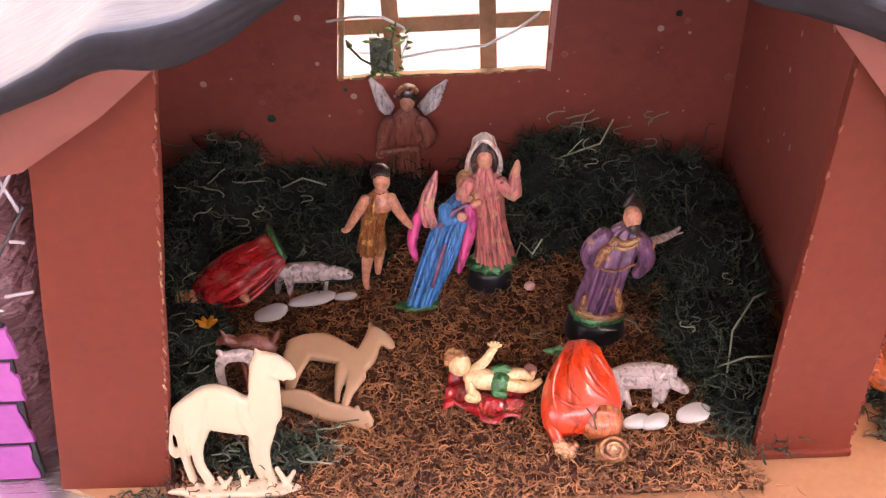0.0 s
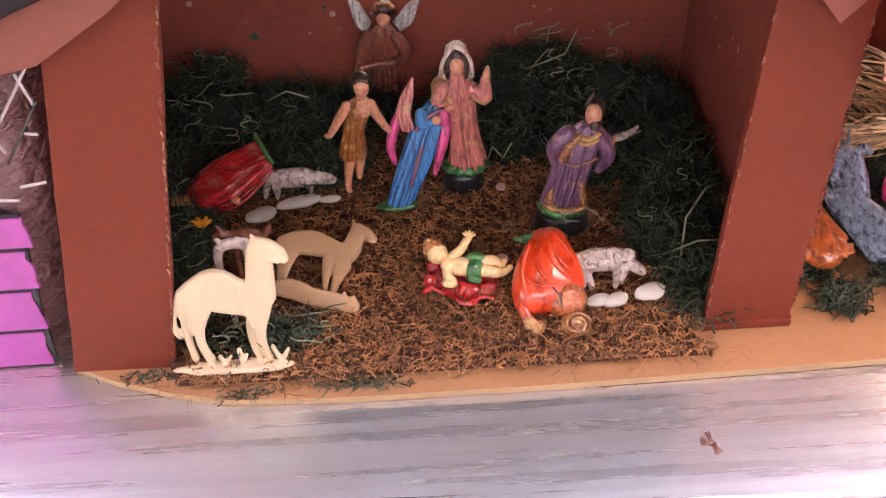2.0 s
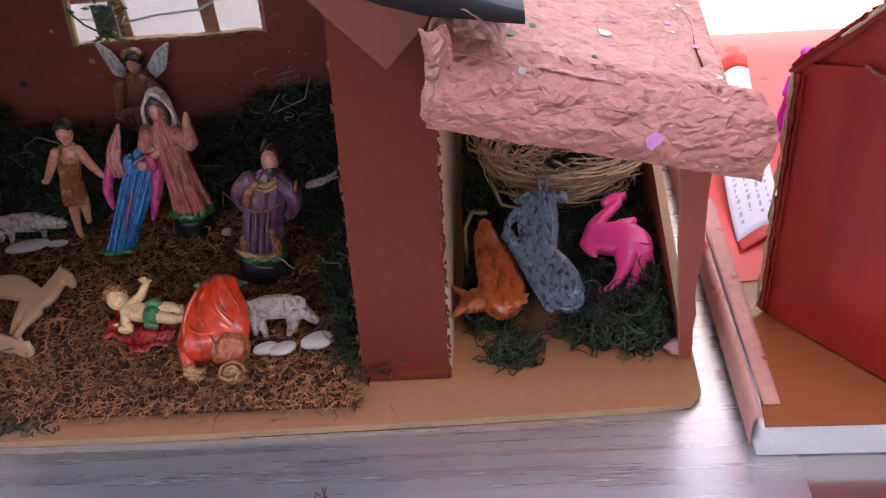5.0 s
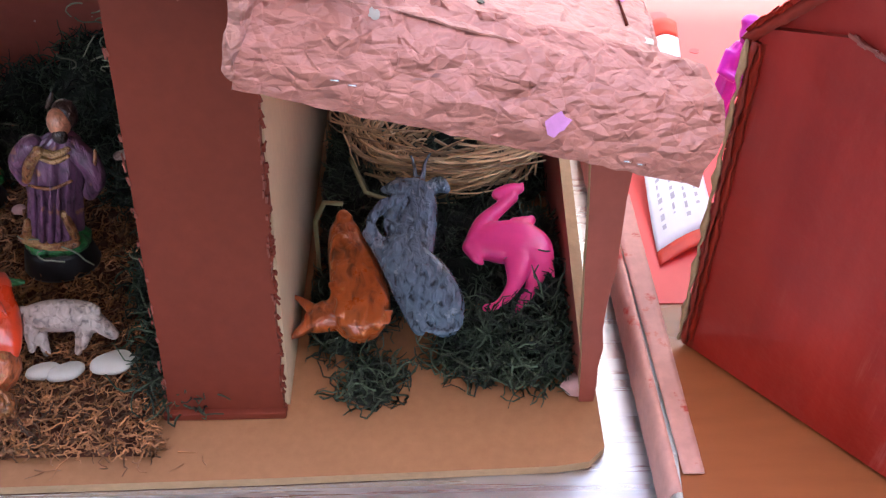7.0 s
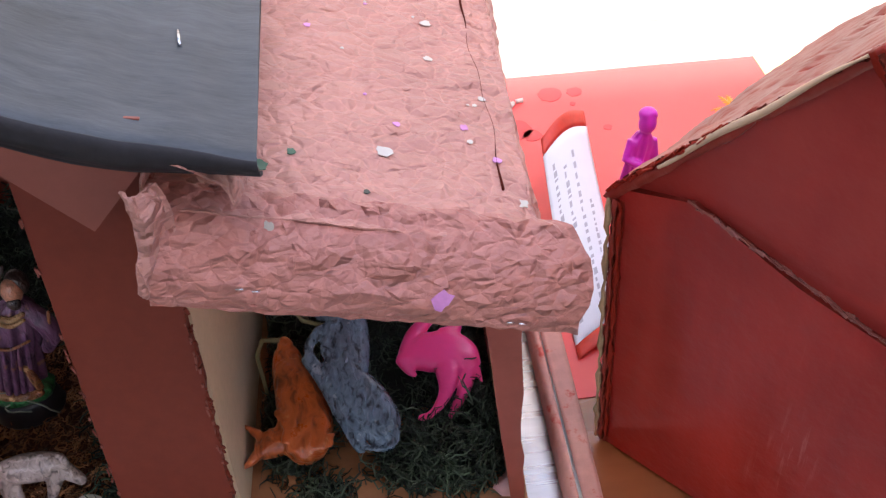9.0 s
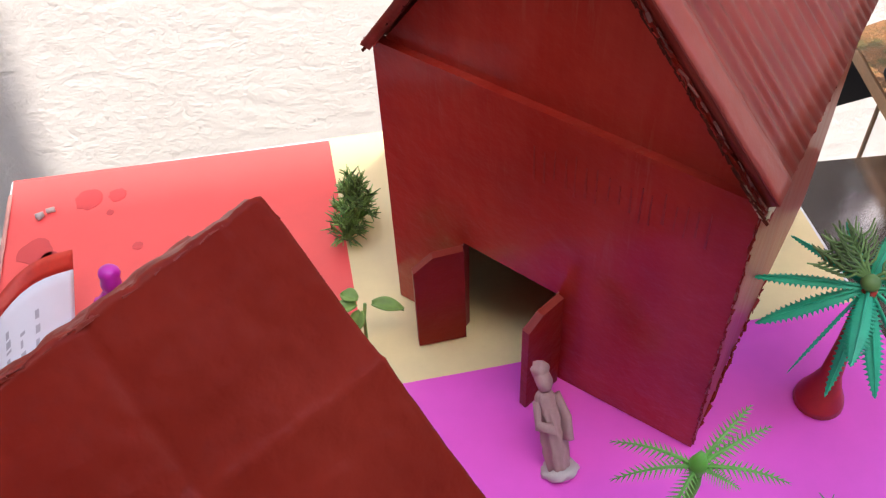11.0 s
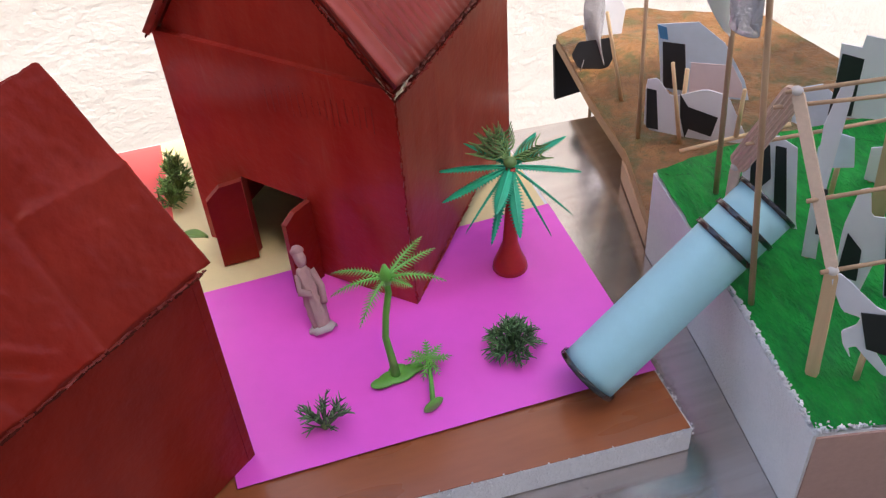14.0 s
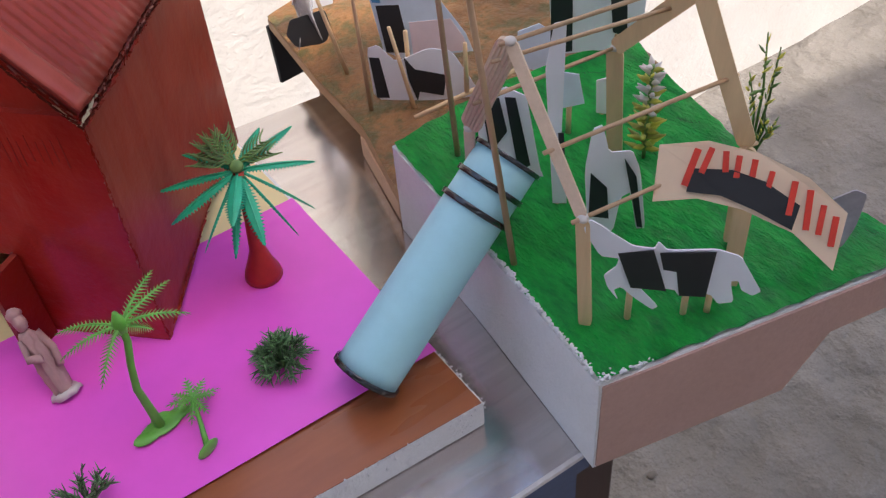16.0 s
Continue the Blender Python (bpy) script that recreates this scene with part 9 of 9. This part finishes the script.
cutout("giraffe_cutout", (0.954, 0.316, GZ), [
    [(-0.016, 0.003), (-0.019, 0.047), (-0.016, 0.073), (-0.011, 0.075), (-0.007, 0.057), (0.005, 0.057), (0.010, 0.044), (0.016, 0.001), (0.011, 0.001), (0.006, 0.029), (0.001, 0.026), (-0.002, 0.001), (-0.010, 0.001)],
    [(-0.016, 0.045), (-0.007, 0.034), (-0.005, 0.012), (-0.016, 0.015)], [(0.001, 0.053), (0.008, 0.040), (0.014, 0.003), (0.011, 0.004)]], [PAPER, BLACK, BLACK], "tall white paper animal cut-out with black patches", ((-0.006, 0.02),))
cutout("building_cutout", (1.069, 0.452, GZ), [
    [(-0.037, 0.058), (-0.024, 0.056), (-0.023, 0.065), (0.002, 0.061), (0.002, 0.050), (0.013, 0.048), (0.013, 0.043), (0.028, 0.040), (0.027, 0.018), (0.020, 0.011), (0.009, 0.014), (0.005, 0.002), (-0.033, 0.002)],
    [(-0.035, 0.051), (-0.021, 0.048), (-0.020, 0.004), (-0.035, 0.003)], [(0.004, 0.043), (0.015, 0.042), (0.017, 0.011), (0.007, 0.016)]], [PAPER, BLACK, BLACK], "stepped white paper building cut-out with black bars", ((-0.01, 0.03), (0.012, 0.03)))
cutout("printed_sheet", (1.006, 0.578, 0.782), [
    [(-0.037, 0.064), (-0.007, 0.068), (0.014, 0.052), (0.033, 0.020), (0.038, 0.004), (-0.017, 0.003), (-0.030, 0.011)], [(-0.032, 0.050), (-0.015, 0.049), (-0.010, 0.008), (-0.028, 0.010)], [(-0.037, 0.064), (-0.030, 0.062), (-0.028, 0.052), (-0.034, 0.053)],
    [(-0.009, 0.034), (0.022, 0.034), (0.031, 0.018), (0.034, 0.006), (-0.008, 0.006)]], [PAPERBLUE, BLACK, BLUEINK, PAPERPINK], "bluish printed paper sheet with a black patch on a stick", ((-0.02, 0.04), (0.02, 0.03)))
cutout("zebra_cutout", (0.940, 0.385, GZ), [
    [(-0.022, 0.063), (-0.005, 0.067), (0.006, 0.060), (0.014, 0.007), (0.016, 0.001), (-0.020, 0.002)], [(-0.019, 0.061), (-0.009, 0.061), (-0.005, 0.038), (-0.015, 0.023)], [(-0.006, 0.061), (0.0, 0.060), (0.008, 0.012), (0.001, 0.008)]],
    [PAPER, BLACK, BLACK], "white paper cut-out with long black bars behind the tube", ((0.0, 0.03),))
cutout("heron_cutout", (0.948, 0.350, GZ), [[(-0.013, 0.093), (-0.009, 0.119), (-0.003, 0.120), (-0.004, 0.053), (0.0, 0.002), (-0.008, 0.003)], [(-0.006, 0.053), (-0.003, 0.053), (-0.001, 0.021), (-0.004, 0.021)]], [PAPER, BLACK], "slim white paper bird cut-out", ((-0.005, 0.02),))
cutout("fish_cutout", (0.991, 0.397, GZ), [[(-0.014, 0.035), (-0.010, 0.049), (0.005, 0.045), (0.009, 0.024), (-0.004, 0.022), (-0.013, 0.025)]], [PAPERBLUE], "pale grey paper cut-out on a thin stick", ((0.0, 0.03),))
cutout("tortoise_cutout", (1.020, 0.398, GZ), [[(-0.005, 0.028), (0.004, 0.030), (0.009, 0.012), (0.004, 0.002), (-0.004, 0.004)]], [PAPER], "small white paper cut-out", ((0.0, 0.01),))
cutout("horse_cutout", (0.972, 0.538, 0.779), [
    [(-0.032, 0.050), (-0.024, 0.052), (-0.013, 0.037), (0.011, 0.046), (0.027, 0.042), (0.045, 0.006), (0.045, 0.002), (0.008, 0.002), (-0.031, 0.007)], [(-0.031, 0.043), (-0.024, 0.042), (-0.020, 0.008), (-0.029, 0.009)],
    [(-0.007, 0.041), (0.0, 0.030), (0.022, 0.023), (0.019, 0.006), (0.002, 0.011), (0.0, 0.003), (-0.005, 0.021)]], [PAPER, BLACK, BLACK], "white paper animal cut-out with black patches on the brown board", ((-0.004, 0.06), (0.02, 0.03)))
cutout("bear_cutout", (0.947, 0.655, 0.780), [[(-0.015, 0.014), (-0.010, 0.027), (0.004, 0.030), (0.018, 0.034), (0.021, 0.018), (0.016, 0.006), (0.004, 0.001), (-0.009, 0.003)]], [BLACK], "dark paper cut-out at the rear corner", ((0.0, 0.02),))
cutout("swan_cutout", (0.958, 0.665, 0.780), [[(-0.012, 0.032), (-0.004, 0.070), (0.006, 0.085), (0.022, 0.052), (0.020, 0.030), (0.0, 0.026)]], [PAPER], "white paper bird cut-out at the rear corner", ((0.0, 0.04),))
cutout("blue_cutout", (1.049, 0.492, 0.780), [[(-0.016, 0.050), (-0.001, 0.055), (0.010, 0.046), (0.008, 0.012), (-0.016, 0.022)]], [PAPERBLUE], "pale blue paper cut-out", ((0.0, 0.03),))
cutout("elephant_cutout", (1.031, 0.2310, GZ), [[(-0.016, 0.014), (-0.018, 0.034), (-0.008, 0.040), (0.000, 0.044), (0.007, 0.040), (0.006, 0.018), (0.002, 0.004), (-0.006, 0.003)]], [surface("grey_paper", (0.34, 0.32, 0.36), 0.7)], "grey paper animal cut-out beside the sign", ((-0.006, 0.015),))
# skewers and sticks standing free
for p, q, m in (((0.896, 0.333, GZ), (0.866, 0.333, 1.06), BAMBOO), ((0.927, 0.425, GZ), (0.915, 0.425, 1.04), BAMBOO), ((0.941, 0.553, 0.780), (0.938, 0.553, 0.90), BAMBOO), ((0.967, 0.535, 0.780), (0.953, 0.535, 0.852), STICK), ((0.953, 0.604, 0.780), (0.935, 0.604, 0.862), STICK), ((0.975, 0.48, GZ), (0.972, 0.475, 0.86), STICK)):
    single("skewer", Shape().tube([Vector(p) - Vector((0, 0, 0.003)), q], [0.0018, 0.0014], 8), m, "thin bamboo skewer stuck upright in the foam", "skewer", "loose skewers")
single("skewer", Shape().tube([(0.941, 0.494, 0.8065), (1.010, 0.470, 0.826)], 0.0016, 8), STICK, "thin bare stick lying across the board edge", "skewer", "loose skewers")
s = Shape().grid(lambda u, v: (0.862 + 0.026 * (u - 0.5) * (0.35 + v) + 0.003 * math.sin(13 * u + 5 * v), 0.333 + 0.006 * math.sin(7 * u + 3 * v), 1.000 + 0.070 * v + 0.003 * math.sin(9 * u)), 22, 20)
k = single("plastic_wrap", s, PLASTIC_CLEAR, "crumpled clear plastic film tied to a skewer top", "plastic film")
k.modifiers.new("thick", "SOLIDIFY").thickness = 0.0006
s = Shape().grid(lambda u, v: (0.9195 - 0.050 * (1 - u) * v ** 0.8, 0.4245 - 0.010 * math.sin(2.5 * (1 - u)) * v, 0.936 + 0.090 * v + 0.003 * math.sin(6 * u) * v), 18, 14)
k = single("paper_flag", s, OFFWHITE, "off-white paper flag on a tall skewer", "paper flag")
k.modifiers.new("thick", "SOLIDIFY").thickness = 0.0007

# crumpled clear film standing at the rear corner
s = Shape().grid(lambda u, v: (0.951 + 0.020 * v * (1 - v) + (0.022 - 0.016 * v) * (u - 0.5) + 0.003 * math.sin(9 * v + 3 * u) - 0.006 * v, 0.655 + 0.007 * math.sin(6 * u + 4 * v), 0.7825 + 0.105 * v + 0.004 * math.sin(5 * u)), 14, 22)
k = single("plastic_wrap", s, PLASTIC_CLEAR, "tall crumpled clear plastic strip at the rear corner", "plastic film")
k.modifiers.new("thick", "SOLIDIFY").thickness = 0.0006

# arched sign with red lettering shown as plain bars
sg = thing("zoo_sign", (0.984, 0.262, GZ), "arched cream ruled-paper sign with red lettering and a black bar", "sign")
nS = Vector((-0.5, -0.65, 0.57)).normalized()
NEARER = lambda pts: [tuple(Vector((0.672, 0.051, 1.188)).lerp(Vector(p), 0.955)) for p in pts]
SG = NEARER([(0.946, 0.287, 0.870), (0.963, 0.274, 0.871), (0.978, 0.258, 0.866), (0.993, 0.237, 0.856), (1.002, 0.217, 0.840), (1.017, 0.226, 0.863), (1.008, 0.245, 0.878), (0.994, 0.266, 0.888), (0.977, 0.283, 0.894), (0.958, 0.297, 0.893)])
SH = nS * 0.004
s = Shape().panel([Vector(p) + SH for p in SG], 0.0008, 0, 0)
part("sheet", s, CREAMPAPER, sg)
SB = NEARER([(0.960, 0.279, 0.874), (0.972, 0.268, 0.872), (0.982, 0.254, 0.866), (0.993, 0.239, 0.857), (1.000, 0.242, 0.867), (0.991, 0.258, 0.877), (0.981, 0.270, 0.882), (0.966, 0.283, 0.883)])
s = Shape().panel([Vector(p) + SH + nS * 0.0014 for p in SB], 0.0006, 0, 0)
part("bar", s, BLACK, sg, "black bar across the lettering")
rim = lambda pts, q: Vector(pts[min(int(q * 4), 3)]).lerp(Vector(pts[min(int(q * 4), 3) + 1]), q * 4 - min(int(q * 4), 3))
for q0, h0, q1, h1, w_ in ((0.16, 0.25, 0.20, 0.88, 0.0016), (0.24, 0.45, 0.27, 0.90, 0.0014), (0.34, 0.90, 0.36, 0.55, 0.0014), (0.42, 0.50, 0.41, 0.88, 0.0014), 
                           (0.49, 0.88, 0.50, 0.50, 0.0014), (0.58, 0.50, 0.58, 0.82, 0.0013), (0.70, 0.25, 0.69, 0.84, 0.0015), (0.77, 0.84, 0.80, 0.20, 0.0015), (0.87, 0.30, 0.86, 0.80, 0.0014), (0.95, 0.30, 0.94, 0.80, 0.0015)):
    a = rim(SG[:5], q0).lerp(rim(SG[9:4:-1], q0), h0) + SH + nS * 0.0009
    b = rim(SG[:5], q1).lerp(rim(SG[9:4:-1], q1), h1) + SH + nS * 0.0009
    q = (b - a).normalized().cross(nS) * w_
    part("letter_bar", Shape().panel([a - q, b - q, b + q, a + q], 0.0005, 0, 0), REDINK, sg)
part("post", stick((0.970, 0.2500, GZ), (0.969, 0.2502, 0.882), 0.0085, 0.002, FX), STICK, sg)

# artificial flowers at the back of the green board
fl = thing("artificial_flower", (1.010, 0.352, GZ), "white and yellow-green artificial flower spike", "artificial plant")
rs = random.Random(4)
s, s2 = Shape(), Shape()
for k in range(60):
    z = GZ + 0.006 + 0.06 * k / 60
    a = k * 2.4
    d = Vector((math.cos(a), math.sin(a), 0.5)).normalized() * (0.014 - 0.006 * k / 60)
    p = Vector((1.010, 0.352, z))
    (s if k > 26 and k % 3 else s2).tube([p, p + d * 0.5, p + d], [0.0008, 0.0020, 0.0004], 5, 0, 0.4)
part("petals", s, WHITEP, fl, "white petals")
part("leaves", s2, surface("yellow_green_leaf", (0.42, 0.42, 0.06), 0.5, 0.3, islands=0.4), fl, "yellow-green leaves")
part("stem", Shape().tube([(1.010, 0.352, GZ - 0.002), (1.010, 0.352, GZ + 0.066)], 0.0012, 6), OLIVEP, fl)
gr = thing("artificial_grass_spray", (1.058, 0.313, GZ), "thin green and yellow artificial grass spray", "artificial plant")
s, s2 = Shape(), Shape()
for a, h in ((0.0, 0.085), (0.4, 0.075), (-0.3, 0.06), (1.4, 0.03), (2.5, 0.03)):
    tip = Vector((1.055 + 0.02 * math.sin(a) * (h / 0.08), 0.315 - 0.012 * math.sin(a), GZ + h))
    s.tube([(1.058, 0.313, GZ - 0.002), Vector((1.058, 0.313, GZ)).lerp(tip, 0.5) + Vector((0.003, 0, 0.004)), tip], [0.0010, 0.0008, 0.0004], 6)
    for j in range(9):
        p = Vector((1.058, 0.313, GZ)).lerp(tip, 0.5 + 0.05 * j)
        d = Vector((rs.uniform(-1, 1), rs.uniform(-1, 0.5), 0.9)).normalized() * 0.007
        (s if j % 2 else s2).tube([p, p + d * 0.5, p + d], [0.0006, 0.0014, 0.0003], 5, 0, 0.5)
part("stem", s, OLIVEP, gr)
part("bud", s2, surface("yellow_bud", (0.55, 0.50, 0.08), 0.5), gr, "yellow-green buds", kind="stuff")
# litter on the sand
s = Shape()
for k in range(40):
    x, y = random.uniform(1.1, 2.4), random.uniform(-0.2, 1.0)
    s.ball((x, y, ground_height(x, y) + 0.003), (random.uniform(0.004, 0.011), random.uniform(0.004, 0.008), 0.004), 0, None, 7, 5)
single("ground_litter", s, surface("grey_brown_pebble", (0.16, 0.14, 0.12), 0.85), "small pebbles and scraps scattered on the sand", "pebbles", kind="stuff")
